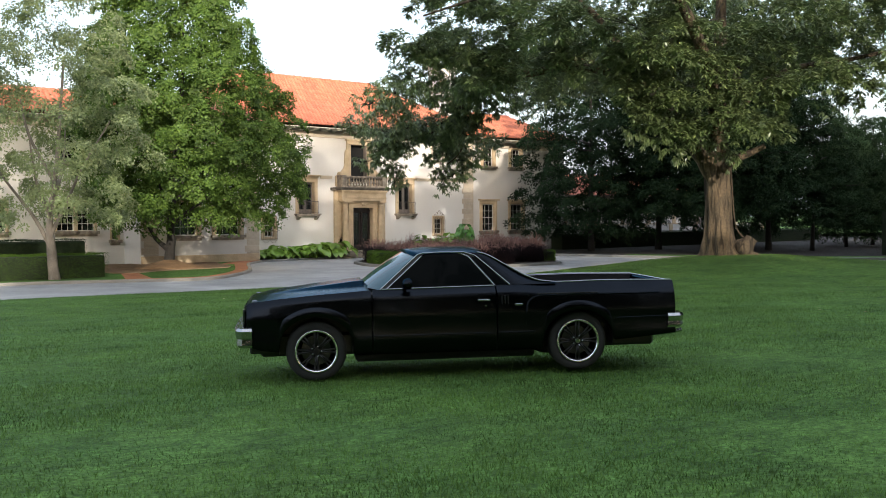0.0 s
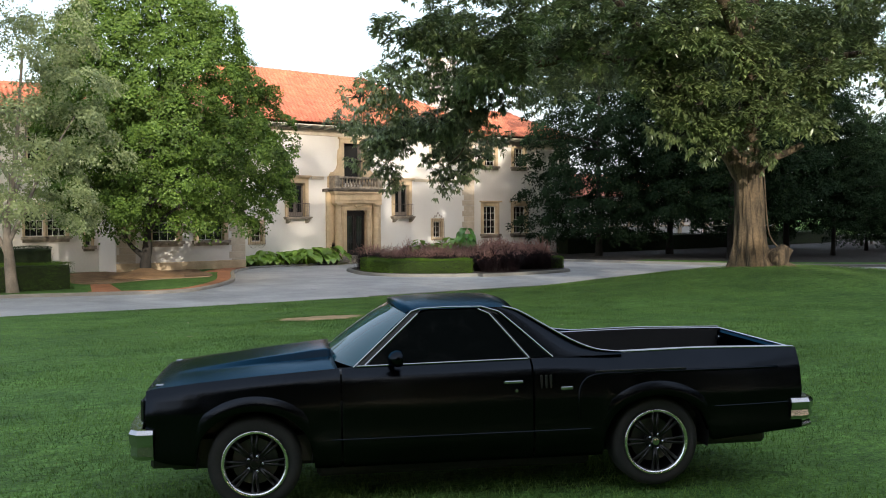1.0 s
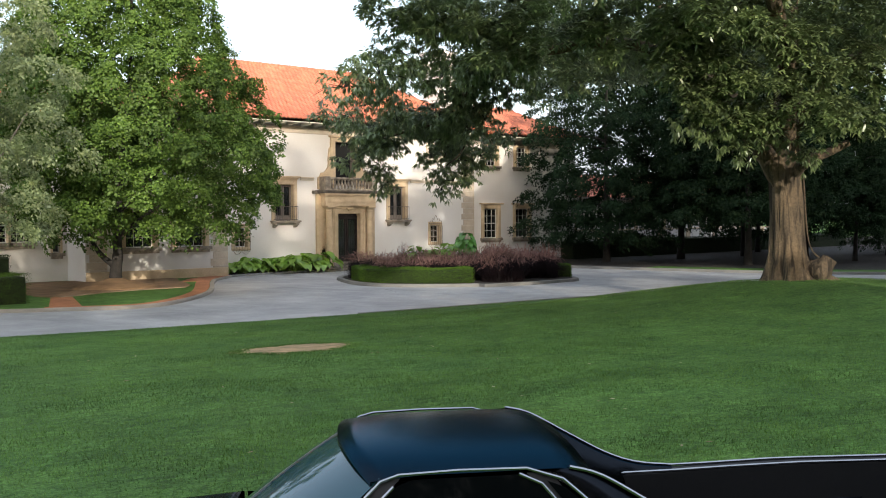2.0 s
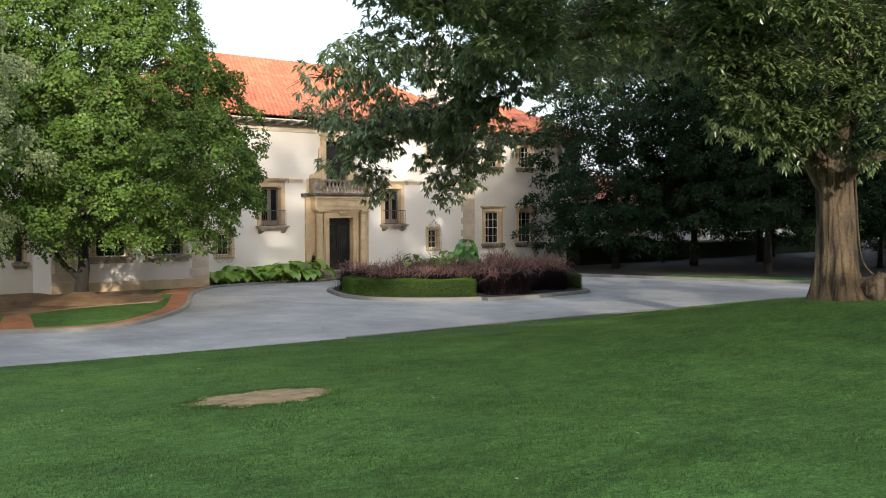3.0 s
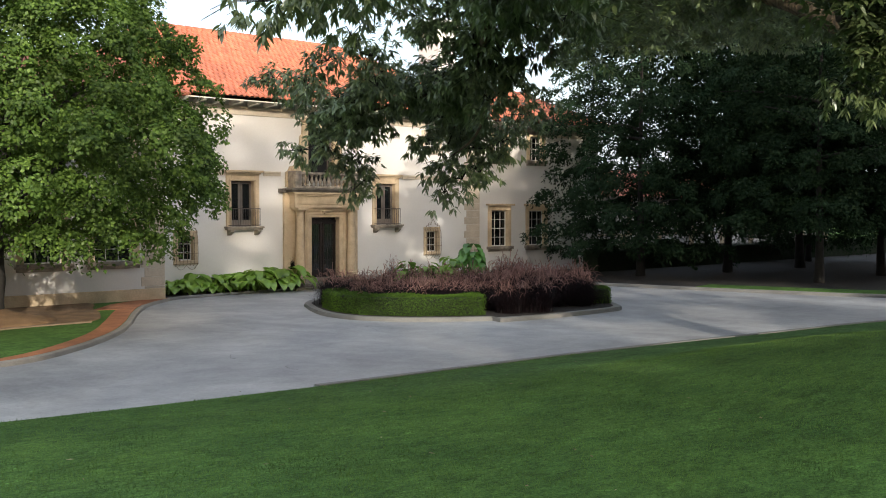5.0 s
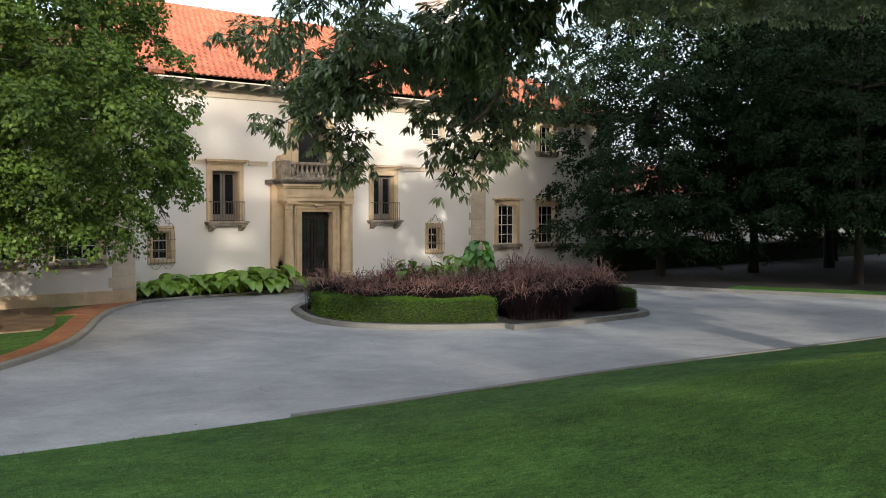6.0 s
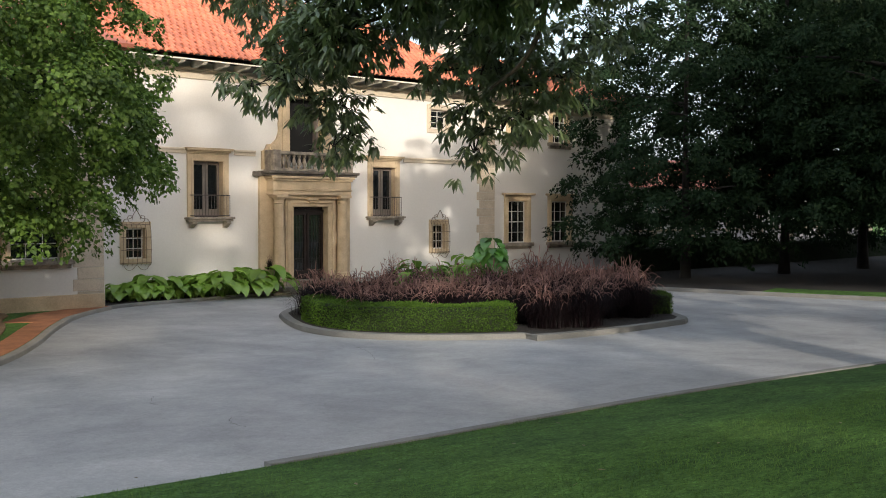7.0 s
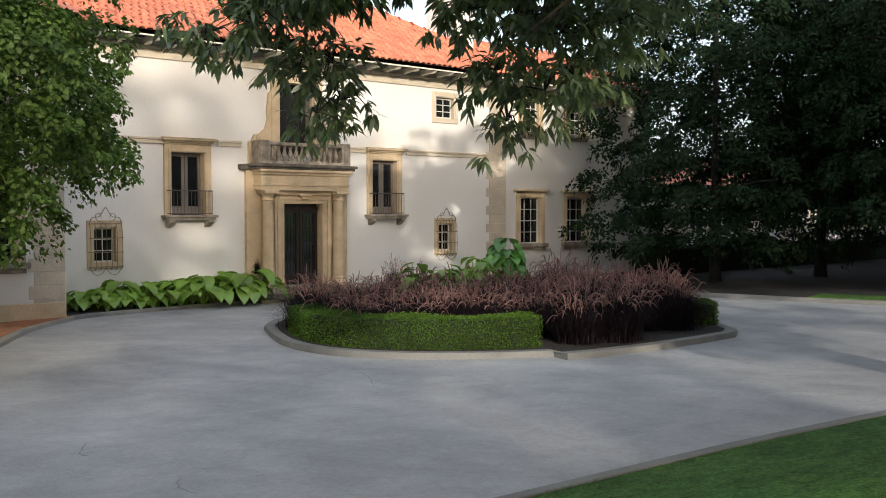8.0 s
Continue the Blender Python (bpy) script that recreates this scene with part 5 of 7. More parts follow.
    bmesh.ops.recalc_face_normals(bm, faces=bm.faces)
    part("bed_wheel_tub", bm, M_LINER, car, smooth=False)
    # lower body crease behind the rear wheel and along the door
    bm = bmesh.new()
    tube(bm, [(x, s * (side_y(x, 0.555) - 0.002), 0.555 + 0.004 * (x - 3.4)) for x in np.linspace(3.42, 4.12, 6)], [0.007] * 6, 6)
    part("body_crease", bm, M_PAINT, car)
    bm = bmesh.new()
    tube(bm, [(x, s * (side_y(x, 0.43) - 0.002), 0.43) for x in np.linspace(0.55, 2.45, 8)], [0.006] * 8, 6)
    part("body_crease", bm, M_PAINT, car)
    # handle, lock, mirror, marker
    bm = bmesh.new()
    y0 = side_y(1.9, 0.80)
    box(bm, 1.81, 1.95, min(s * (y0 - 0.01), s * (y0 + 0.018)), max(s * (y0 - 0.01), s * (y0 + 0.018)), 0.785, 0.808, 0.005)
    handle = part("door_handle", bm, M_CHROME, car, "chrome pull handle")
    bm = bmesh.new()
    lathe(bm, [(0.012, 0), (0.012, 0.01), (0.006, 0.012)], Matrix.Translation((1.90, s * (side_y(1.9, 0.735) - 0.002), 0.735)) @ Matrix.Rotation(radians(90 if s < 0 else -90), 4, "X"), 10)
    part("door_lock", bm, M_CHROME, car)
    mir = bmesh.new()
    bmesh.ops.create_uvsphere(mir, u_segments=14, v_segments=8, radius=1.0, matrix=Matrix.Translation((1.03, s * 0.93, 1.005)) @ Matrix.Diagonal((0.075, 0.085, 0.062, 1)))
    for v in mir.verts:
        v.co.x = min(v.co.x, 1.06)
    tube(mir, [(0.99, s * 0.81, 0.95), (1.01, s * 0.88, 0.97)], [0.025, 0.02], 7)
    part("door_mirror", mir, M_PAINT, car, "black door mirror", smooth=True)
    bm = bmesh.new()
    yv = side_y(2.45, 0.84)
    box(bm, 2.50, 3.20, min(s * yv, s * (yv + 0.006)), max(s * yv, s * (yv + 0.006)), 0.842, 0.858, 0.002)
    part("side_stripe", bm, M_BLACK, car)
    # raised rear quarter: the edge that sweeps up and back, slots and a bright marker
    bm = bmesh.new()
    sweep = [(p.x, p.y) for p in smooth_line([(2.37, 0.50, 0), (2.37, 0.66, 0), (2.40, 0.77, 0), (2.50, 0.825, 0), (2.75, 0.832, 0), (3.3, 0.832, 0), (3.95, 0.828, 0)], 5)]
    tube(bm, [(x, s * (side_y(x, z) - 0.001), z) for x, z in sweep], [0.011] * len(sweep), 6)
    part("quarter_swage", bm, M_PAINT, car, smooth=True)
    for k in range(3):
        x = 2.09 + 0.035 * k
        y0 = side_y(x, 0.77)
        part("pillar_slot", block(x - 0.008, x + 0.008, min(s * (y0 - 0.01), s * (y0 + 0.004)), max(s * (y0 - 0.01), s * (y0 + 0.004)), 0.70, 0.84, 0.003), M_BLACK, car)
    y0 = side_y(2.28, 0.74)
    part("side_marker", block(2.235, 2.325, min(s * (y0 - 0.01), s * (y0 + 0.008)), max(s * (y0 - 0.01), s * (y0 + 0.008)), 0.725, 0.75, 0.004), M_CHROME, car, "small chrome side marker")
# bed floor, front wall, rear window, tailgate
part("bed_floor", block(2.05, 4.09, -0.66, 0.66, 0.44, 0.48), M_BLACK, car)
bm = bmesh.new()
for k in range(11):
    box(bm, 2.15, 4.04, -0.6 + k * 0.12 - 0.02, -0.6 + k * 0.12 + 0.02, 0.48, 0.492, 0.003)
part("bed_ribs", bm, M_BLACK, car)["kind"] = "stuff"
part("bed_front_wall", block(2.05, 2.10, -0.66, 0.66, 0.44, 0.93, 0.01), M_PAINT, car)
bm = bmesh.new()
q = [(1.94, -0.56, 1.31), (1.94, 0.56, 1.31), (2.06, 0.62, 0.93), (2.06, -0.62, 0.93)]
bm.faces.new([bm.verts.new(p) for p in q])
part("rear_window", bm, M_TINT, car)
bm = bmesh.new()
box(bm, 4.075, 4.145, -0.735, 0.735, 0.44, 0.95, 0.018)
part("tailgate", bm, M_PAINT, car, "black tailgate")
bm = bmesh.new()
tube(bm, [(4.11, -0.73, 0.958), (4.11, 0.73, 0.958)], [0.008, 0.008], 6)
part("tailgate_moulding", bm, M_CHROME, car)
for s in (-1, 1):
    part("tailgate_latch", block(4.05, 4.075, s * 0.6 - 0.04, s * 0.6 + 0.04, 0.86, 0.90, 0.006), M_CHROME, car)
    part("tail_light", block(4.14, 4.165, s * 0.62 - 0.13, s * 0.62 + 0.13, 0.58, 0.72, 0.01), material("red_lens", (0.25, 0.01, 0.01), 0.15, vary=0.05, bump=0), car, "red tail lamp")


def bumper(name, x_end, x_wrap, z0, z1, out, label):
    """A chrome bar across the car that wraps round both corners."""
    bm = bmesh.new()
    path = [(x_wrap, -0.86), (x_end - out * 0.02, -0.855), (x_end + out * 0.03, -0.80), (x_end + out * 0.06, -0.5), (x_end + out * 0.07, 0), (x_end + out * 0.06, 0.5), (x_end + out * 0.03, 0.80), (x_end - out * 0.02, 0.855), (x_wrap, 0.86)]
    cols = []
    n = len(path)
    for i, (x, y) in enumerate(path):
        a, b = Vector((*path[max(i - 1, 0)], 0)), Vector((*path[min(i + 1, n - 1)], 0))
        d = (b - a).normalized()
        nn = Vector((d.y, -d.x, 0)) * (1 if out > 0 else 1)
        nn = nn if nn.dot(Vector((out, 0, 0)) + Vector((0, y, 0))) > 0 else -nn
        prof = [(-0.07, z0 + 0.02), (-0.012, z0), (0.012, z0 + 0.03), (0.006, (z0 + z1) / 2 - 0.01), (0.016, (z0 + z1) / 2 + 0.005), (0.022, z1 - 0.03), (0.005, z1), (-0.07, z1 - 0.004)]
        cols.append([bm.verts.new((x + nn.x * o, y + nn.y * o, z)) for o, z in prof])
    for a, b in zip(cols, cols[1:]):
        for k in range(len(a) - 1):
            bm.faces.new((a[k], b[k], b[k + 1], a[k + 1]))
    bm.faces.new(cols[0])
    bm.faces.new(cols[-1][::-1])
    bmesh.ops.recalc_face_normals(bm, faces=bm.faces)
    return part(name, bm, M_CHROME, car, label, smooth=False)


bumper("front_bumper", -0.825, -0.70, 0.335, 0.55, -1, "polished chrome front bumper")
bumper("rear_bumper", 4.20, 4.04, 0.42, 0.585, 1, "polished chrome rear bumper")
bm = bmesh.new()
tube(bm, [(3.86, -0.80, 0.345), (4.10, -0.81, 0.36), (4.22, -0.80, 0.385)], [0.022, 0.022, 0.026], 8)
part("exhaust_tip", bm, M_CHROME, car, "chrome tail pipe")
part("front_valance", block(-0.73, -0.45, -0.8, 0.8, 0.26, 0.36, 0.02), M_BLACK, car)
bm = bmesh.new()
for k in range(15):
    box(bm, -0.80, -0.775, -0.42 + 0.06 * k - 0.006, -0.42 + 0.06 * k + 0.006, 0.56, 0.76)
box(bm, -0.795, -0.775, -0.44, 0.44, 0.655, 0.665)
part("grille", bm, M_CHROME, car, "bright vertical-bar grille")["kind"] = "stuff"
for s in (-1, 1):
    part("headlight", block(-0.80, -0.765, s * 0.6 - 0.13, s * 0.6 + 0.13, 0.58, 0.75, 0.015), M_GLASS, car, "rectangular headlamp")
    part("hood_ornament_light", block(-0.70, -0.64, s * 0.66 - 0.02, s * 0.66 + 0.02, 0.80, 0.845, 0.008), M_CHROME, car, "small chrome fender ornament")


# wheels
def wheel(x, s, rim_r, spokes):
    w = empty("wheel", "", "", pose(x, s * 0.74, 0.275 if x < 1 else 0.30) if s < 0 else pose(x, s * 0.74, 0.275 if x < 1 else 0.30, 0, 0, 180))
    for k in ("label", "category"):
        if k in w:
            del w[k]
    w.parent = car
    turn = Matrix.Rotation(radians(90), 4, "X")
    bm = bmesh.new()
    R = 0.335
    prof = [(rim_r, -0.10), (rim_r + 0.012, -0.115), (R - 0.035, -0.115), (R - 0.012, -0.10), (R, -0.075), (R, 0.075), (R - 0.012, 0.10), (R - 0.035, 0.115), (rim_r + 0.012, 0.115), (rim_r, 0.10)]
    rings = [[bm.verts.new(turn @ Vector((r * math.cos(2 * math.pi * k / 48), r * math.sin(2 * math.pi * k / 48), h))) for k in range(48)] for r, h in prof]
    for a, b in zip(rings, rings[1:] + rings[:1]):
        for k in range(48):
            bm.faces.new((a[k], a[(k + 1) % 48], b[(k + 1) % 48], b[k]))
    bmesh.ops.recalc_face_normals(bm, faces=bm.faces)
    part("tyre", bm, M_RUBBER, w, "low-profile black tyre", smooth=True)
    bm = bmesh.new()
    prof = [(rim_r, 0.112), (rim_r + 0.004, 0.122), (rim_r - 0.006, 0.126), (rim_r - 0.022, 0.118), (rim_r - 0.026, 0.09)]
    rings = [[bm.verts.new(turn @ Vector((r * math.cos(2 * math.pi * k / 48), r * math.sin(2 * math.pi * k / 48), h))) for k in range(48)] for r, h in prof]
    for a, b in zip(rings, rings[1:]):
        for k in range(48):
            bm.faces.new((a[k], a[(k + 1) % 48], b[(k + 1) % 48], b[k]))
    part("rim_lip", bm, M_POLISHED, w, "polished rim lip", smooth=True)
    bm = bmesh.new()
    prof = [(rim_r - 0.024, 0.092), (rim_r - 0.04, -0.09), (0.05, -0.06), (0.045, -0.05)]
    rings = [[bm.verts.new(turn @ Vector((r * math.cos(2 * math.pi * k / 32), r * math.sin(2 * math.pi * k / 32), h))) for k in range(32)] for r, h in prof]
    for a, b in zip(rings, rings[1:]):
        for k in range(32):
            bm.faces.new((a[k], a[(k + 1) % 32], b[(k + 1) % 32], b[k]))
    part("rim_barrel", bm, M_RIM, w, smooth=True)
    bm = bmesh.new()
    for k in range(spokes):
        for off in (-0.10, 0.10):
            a = 2 * math.pi * k / spokes
            c, sn = math.cos(a + off * 0.35), math.sin(a + off * 0.35)
            c2, s2 = math.cos(a + off), math.sin(a + off)
            tube(bm, [turn @ Vector((0.045 * c, 0.045 * sn, 0.085)), turn @ Vector((0.13 * c2, 0.13 * s2, 0.098)), turn @ Vector(((rim_r - 0.02) * c2, (rim_r - 0.02) * s2, 0.088))], [0.016, 0.011, 0.013], 6)
    lathe(bm, [(0.075, 0.05), (0.075, 0.085), (0.06, 0.095), (0.03, 0.097)], turn, 20)
    part("spokes", bm, M_RIM, w, "gloss black twin spokes", smooth=True)
    bm = bmesh.new()
    lathe(bm, [(0.034, 0.09), (0.034, 0.105), (0.026, 0.116), (0.01, 0.118)], turn, 16)
    part("hub_cap", bm, M_CHROME if x > 1 else M_RIM, w)
    bm = bmesh.new()
    for k in range(5):
        a = 2 * math.pi * k / 5
        lathe(bm, [(0.010, 0.09), (0.010, 0.108), (0.005, 0.112)], turn @ Matrix.Translation((0.055 * math.cos(a), 0.055 * math.sin(a), 0)), 6)
    part("lug_nuts", bm, M_CHROME, w, "chrome lug nuts")["kind"] = "stuff"
    bm = bmesh.new()
    lathe(bm, [(0.165, 0.0), (0.165, 0.02), (0.06, 0.02)], turn, 28)
    part("brake_disc", bm, material("brake_disc", (0.10, 0.10, 0.10), 0.4, 0.8, bump=0), w)
    return w


for s in (-1, 1):
    wheel(0.0, s, 0.236, 8)
    wheel(2.972, s, 0.244, 8)

# ---- trees ----
def at(d, l, z):
    """A place d metres ahead of and l metres to the side of the walk's start."""
    return (1.14 + d * 0.672 + l * 0.74, -0.17 + d * 0.74 - l * 0.672, z)


def limb(bm, pts, r0, r1, sides=8, rough=0.12, seed=0, steps=6):
    line = smooth_line(pts, steps)
    n = len(line)
    tube(bm, line, [r0 + (r1 - r0) * (i / (n - 1)) ** 0.8 for i in range(n)], sides, rough, seed)


def big_oak():
    oak = empty("oak_tree", "huge old oak with hanging boughs on a lit gnarled trunk", "tree", pose(36.45, 22.75, 0.1))
    inv = Matrix.Translation((-36.45, -22.75, -0.1))
    rng = np.random.default_rng(5)
    bm = bmesh.new()
    # trunk with flaring roots
    rings = []
    prof = [(-0.35, 0.92), (-0.1, 0.74), (0.1, 0.66), (0.3, 0.61), (0.6, 0.57), (0.9, 0.54), (1.3, 0.51), (1.7, 0.49), (2.1, 0.48), (2.5, 0.48), (2.9, 0.47), (3.3, 0.48), (3.7, 0.50), (4.2, 0.46), (5.2, 0.38), (6.6, 0.32), (8.5, 0.24), (11, 0.14), (13, 0.06)]
    ns = 44
    for z, r in prof:
        ring = []
        for k in range(ns):
            a = 2 * math.pi * k / ns
            root = max(0, math.cos(5 * a + 0.7)) ** 2 * max(0, 0.9 - z) * 0.28
            rib = 0.05 * math.sin(9 * a + z * 0.7) + 0.04 * math.sin(17 * a - z * 1.1) + 0.18 * noise.noise((math.cos(a) * 1.3, math.sin(a) * 1.3, z * 0.5)) + 0.06 * noise.noise((math.cos(a) * 5, math.sin(a) * 5, z * 1.3))
            rr = r * (1 + rib) + root
            lean = 0.055 * max(0, min(z, 4)) - 0.03 * max(0, z - 4)
            ring.append(bm.verts.new((36.45 - 0.74 * lean + math.cos(a) * rr, 22.75 + 0.67 * lean + math.sin(a) * rr, 0.12 + z)))
        rings.append(ring)
    for a, b in zip(rings, rings[1:]):
        for k in range(ns):
            bm.faces.new((a[k], a[(k + 1) % ns], b[(k + 1) % ns], b[k]))
    bm.faces.new(rings[-1])
    bm.transform(inv)
    part("trunk", bm, M_BARK, oak, "massive furrowed oak trunk", smooth=True)
    # knobbly burr at the foot
    bm = bmesh.new()
    bx, by, bz = at(40.3, 11.5, 0.1)
    limb(bm, [(36.7, 22.4, -0.1), ((36.9 + bx) / 2, (22.3 + by) / 2, 0.35), (bx, by, 0.55), (bx + 0.16, by - 0.15, 0.92)], 0.5, 0.28, 12, 0.6, 3)
    limb(bm, [(bx - 0.1, by + 0.1, 0.3), (bx + 0.3, by - 0.25, 0.2), (bx + 0.55, by - 0.5, 0.05)], 0.3, 0.1, 9, 0.5, 9)
    bm.transform(inv)
    part("root_burr", bm, M_BARK, oak, "broken knobbly stub at the trunk's foot", smooth=True)
    # a thin vine that climbs from the stub
    bm = bmesh.new()
    tube(bm, smooth_line([(bx + 0.08, by - 0.02, 0.85), (36.80, 22.2, 1.1), (36.72, 22.33, 1.5), (36.66, 22.37, 2.1), (36.62, 22.40, 2.8), (36.57, 22.42, 3.5)], 5), [0.028] * 26, 6, 0.2)
    bm.transform(inv)
    part("vine", bm, M_BARK, oak, "thin woody vine on the trunk", smooth=True)
    fork = (28.47, 26.7, 6.91)
    limbs = [
        ([(36.25, 22.95, 3.2), (35.5, 23.25, 4.3), (34.3, 23.6, 5.4), (33.3, 23.95, 6.0), (32.78, 24.09, 6.26)], 0.34, 0.20),
        ([(33.6, 23.85, 5.8), (32.2, 24.6, 7.0), (30.6, 25.6, 7.2), (29.4, 26.3, 6.95), fork], 0.19, 0.13),
        ([fork, (27.7, 26.5, 7.05), (26.9, 26.6, 7.4), (26.21, 26.77, 7.47), (25.5, 27.0, 7.4)], 0.10, 0.03),
        ([fork, (28.6, 27.8, 6.75), (28.87, 29.12, 6.38), (29.4, 29.9, 5.9), (29.9, 30.6, 5.55), (30.15, 31.4, 5.40), (30.1, 32.1, 5.25), (29.9, 33.0, 5.1), (29.4, 34.2, 4.8)], 0.11, 0.025),
        ([(29.8, 30.4, 5.6), (30.25, 30.65, 4.9), (30.5, 31.2, 4.3), (30.4, 31.8, 3.9)], 0.05, 0.02),
        ([(30.1, 31.4, 5.4), (31.0, 32.3, 5.3), (31.6, 33.0, 4.7), (31.7, 33.5, 4.0)], 0.05, 0.015),
        ([(36.3, 22.9, 4.0), at(37.5, 9.5, 6.6), at(34, 7.5, 8.8), at(31, 5.5, 9.8)], 0.34, 0.08),
        ([(36.3, 22.9, 4.0), at(43.5, 9.2, 6.5), at(47, 7.0, 8.4), at(50, 4.0, 9.5)], 0.36, 0.08),
        ([(36.3, 22.8, 4.3), at(40.5, 11.6, 6.2), at(40.5, 13.2, 7.3), at(40, 15.2, 7.6), at(39.5, 18.2, 8.2)], 0.24, 0.05),
        ([(36.35, 22.75, 3.35), at(39.9, 10.9, 3.8), at(39.6, 11.4, 4.05), at(39.4, 12.0, 4.35)], 0.2, 0.1),
        ([(36.3, 22.9, 4.6), at(45.5, 12.6, 7.5), at(50, 14, 10)], 0.34, 0.08),
        ([at(34, 7.5, 8.8), at(33, 5.0, 8.9), at(32, 2.2, 8.6), at(33, -0.6, 8.0)], 0.14, 0.03),
        ([(33.3, 23.95, 6.0), (31.9, 23.9, 7.6), (30.4, 24.4, 9.2), (28.6, 25.6, 10.4)], 0.20, 0.06),
    ]
    for i, (pts, a, b) in enumerate(limbs):
        bm = bmesh.new()
        limb(bm, pts, a, b, 9, 0.15, i)
        bm.transform(inv)
        part("limb", bm, M_BARK, oak, smooth=True)
    lobes = []
    # hanging boughs over the drive: ahead of, beside and above a spot on the lawn's edge
    for d, l, z, rx, rz in [(11.6, -2.6, 4.05, 0.5, 0.32), (11.3, -2.05, 4.1, 0.5, 0.38), (11.6, -1.5, 3.75, 0.55, 0.4), (11.4, -1.38, 3.15, 0.28, 0.36), (11.8, -1.25, 3.75, 0.4, 0.34), (12.0, -1.75, 4.6, 0.7, 0.36), (11.6, -1.0, 4.7, 0.6, 0.36), (11.9, -1.15, 3.35, 0.3, 0.3),
                            (11.6, 0.6, 3.65, 0.5, 0.38), (11.4, 1.08, 3.4, 0.5, 0.36), (11.8, 1.5, 3.55, 0.45, 0.36), (11.5, 0.68, 3.08, 0.32, 0.28), (12.2, 1.35, 4.15, 0.7, 0.38), (11.3, 0.3, 4.25, 0.55, 0.32), (12.4, 2.0, 4.3, 0.7, 0.4), (13.2, 0.9, 4.9, 0.8, 0.4), (12.6, -0.4, 5.2, 0.8, 0.4), (13.0, 2.6, 5.0, 0.9, 0.5)]:
        lobes.append((22.57 + d * 0.68 + l * 0.733 - 36.45, 24.64 + d * 0.733 - l * 0.68 - 22.75, z - 0.1, rx, rx, rz))
    for d, l, z, rx, ry, rz in [(34, -1.5, 5.7, 1.2, 1.0, 0.6), (33.4, -2.3, 5.3, 0.6, 0.6, 0.35), (37, -1.0, 6.6, 1.2, 1.0, 0.6), (36.5, 0.2, 7.6, 1.5, 1.3, 0.7), (39.5, 1.6, 6.9, 1.3, 1.3, 0.6), (41.5, 2.4, 6.6, 1.2, 1.2, 0.6)]:
        x, y, zz = at(d, l, z)
        lobes.append((x - 36.45, y - 22.75, zz - 0.1, rx, ry, rz))
    for l, z in ((-2.4, 5.7), (-1.5, 5.8), (-2.8, 5.3), (0.9, 4.9), (1.05, 5.55), (1.7, 5.9), (-1.9, 6.2), (-1.4, 5.2), (1.4, 5.2)):
        x, y, zz = at(41.6, l, z)
        lobes.append((x - 36.45, y - 22.75, zz - 0.1, 0.55, 0.55, 0.34))
    for l, z in ((-0.6, 6.6), (0.0, 6.3), (0.5, 6.9), (1.0, 6.4), (0.2, 7.2), (1.3, 7.0)):
        x, y, zz = at(41.6, l, z)
        lobes.append((x - 36.45, y - 22.75, zz - 0.1, 0.75, 0.75, 0.42))
    # the mass of leaves that hangs above them, along the bough over the drive
    lr = random.Random(12)
    for l, z, n in ((-3.0, 5.4, 2), (-2.4, 5.2, 3), (-1.7, 5.2, 4), (-1.0, 5.3, 3), (-0.3, 5.5, 2), (0.4, 5.3, 3), (1.1, 5.0, 4), (1.6, 5.3, 2), (-1.6, 4.8, 3), (0.9, 4.6, 3)):
        for _ in range(n):
            d = 11.9 + lr.uniform(-1.2, 1.4)
            ll, zz = l + lr.uniform(-0.4, 0.4), z + lr.uniform(-0.45, 0.45)
            lobes.append((22.57 + d * 0.68 + ll * 0.733 - 36.45, 24.64 + d * 0.733 - ll * 0.68 - 22.75, zz - 0.1, lr.uniform(0.35, 0.6), lr.uniform(0.35, 0.6), 0.3))
    for k in (2, 3):
        for p in smooth_line(limbs[k][0], 4)[4:]:
            lobes.append((p.x - 36.45 + lr.uniform(-0.6, 0.6), p.y - 22.75 + lr.uniform(-0.6, 0.6), p.z - 0.1 + lr.uniform(-0.35, 0.45), 0.6, 0.6, 0.32))
    # leaves that hide the fork
    for x, y, z, r in ((-4.00, 1.09, 4.77, 0.60), (-3.49, 0.60, 4.48, 0.60), (-2.92, 0.08, 4.62, 0.65), (-2.93, 0.07, 3.99, 0.50), (-2.35, -0.45, 4.41, 0.60), (-1.83, -0.93, 4.26, 0.55), (-1.43, -1.32, 3.84, 0.50), (-3.27, 0.43, 5.12, 0.70), (-2.54, -0.24, 5.05, 0.70)):
        lobes.append((x, y, z, r, r, r * 0.6))
    pts, out = crown_points(lobes, 5150, 1, 0.06, rng, 0.25)
    v1, f1 = whorls(pts, 11, 0.175, 0.052, rng, 0.9, out)
    crown = []
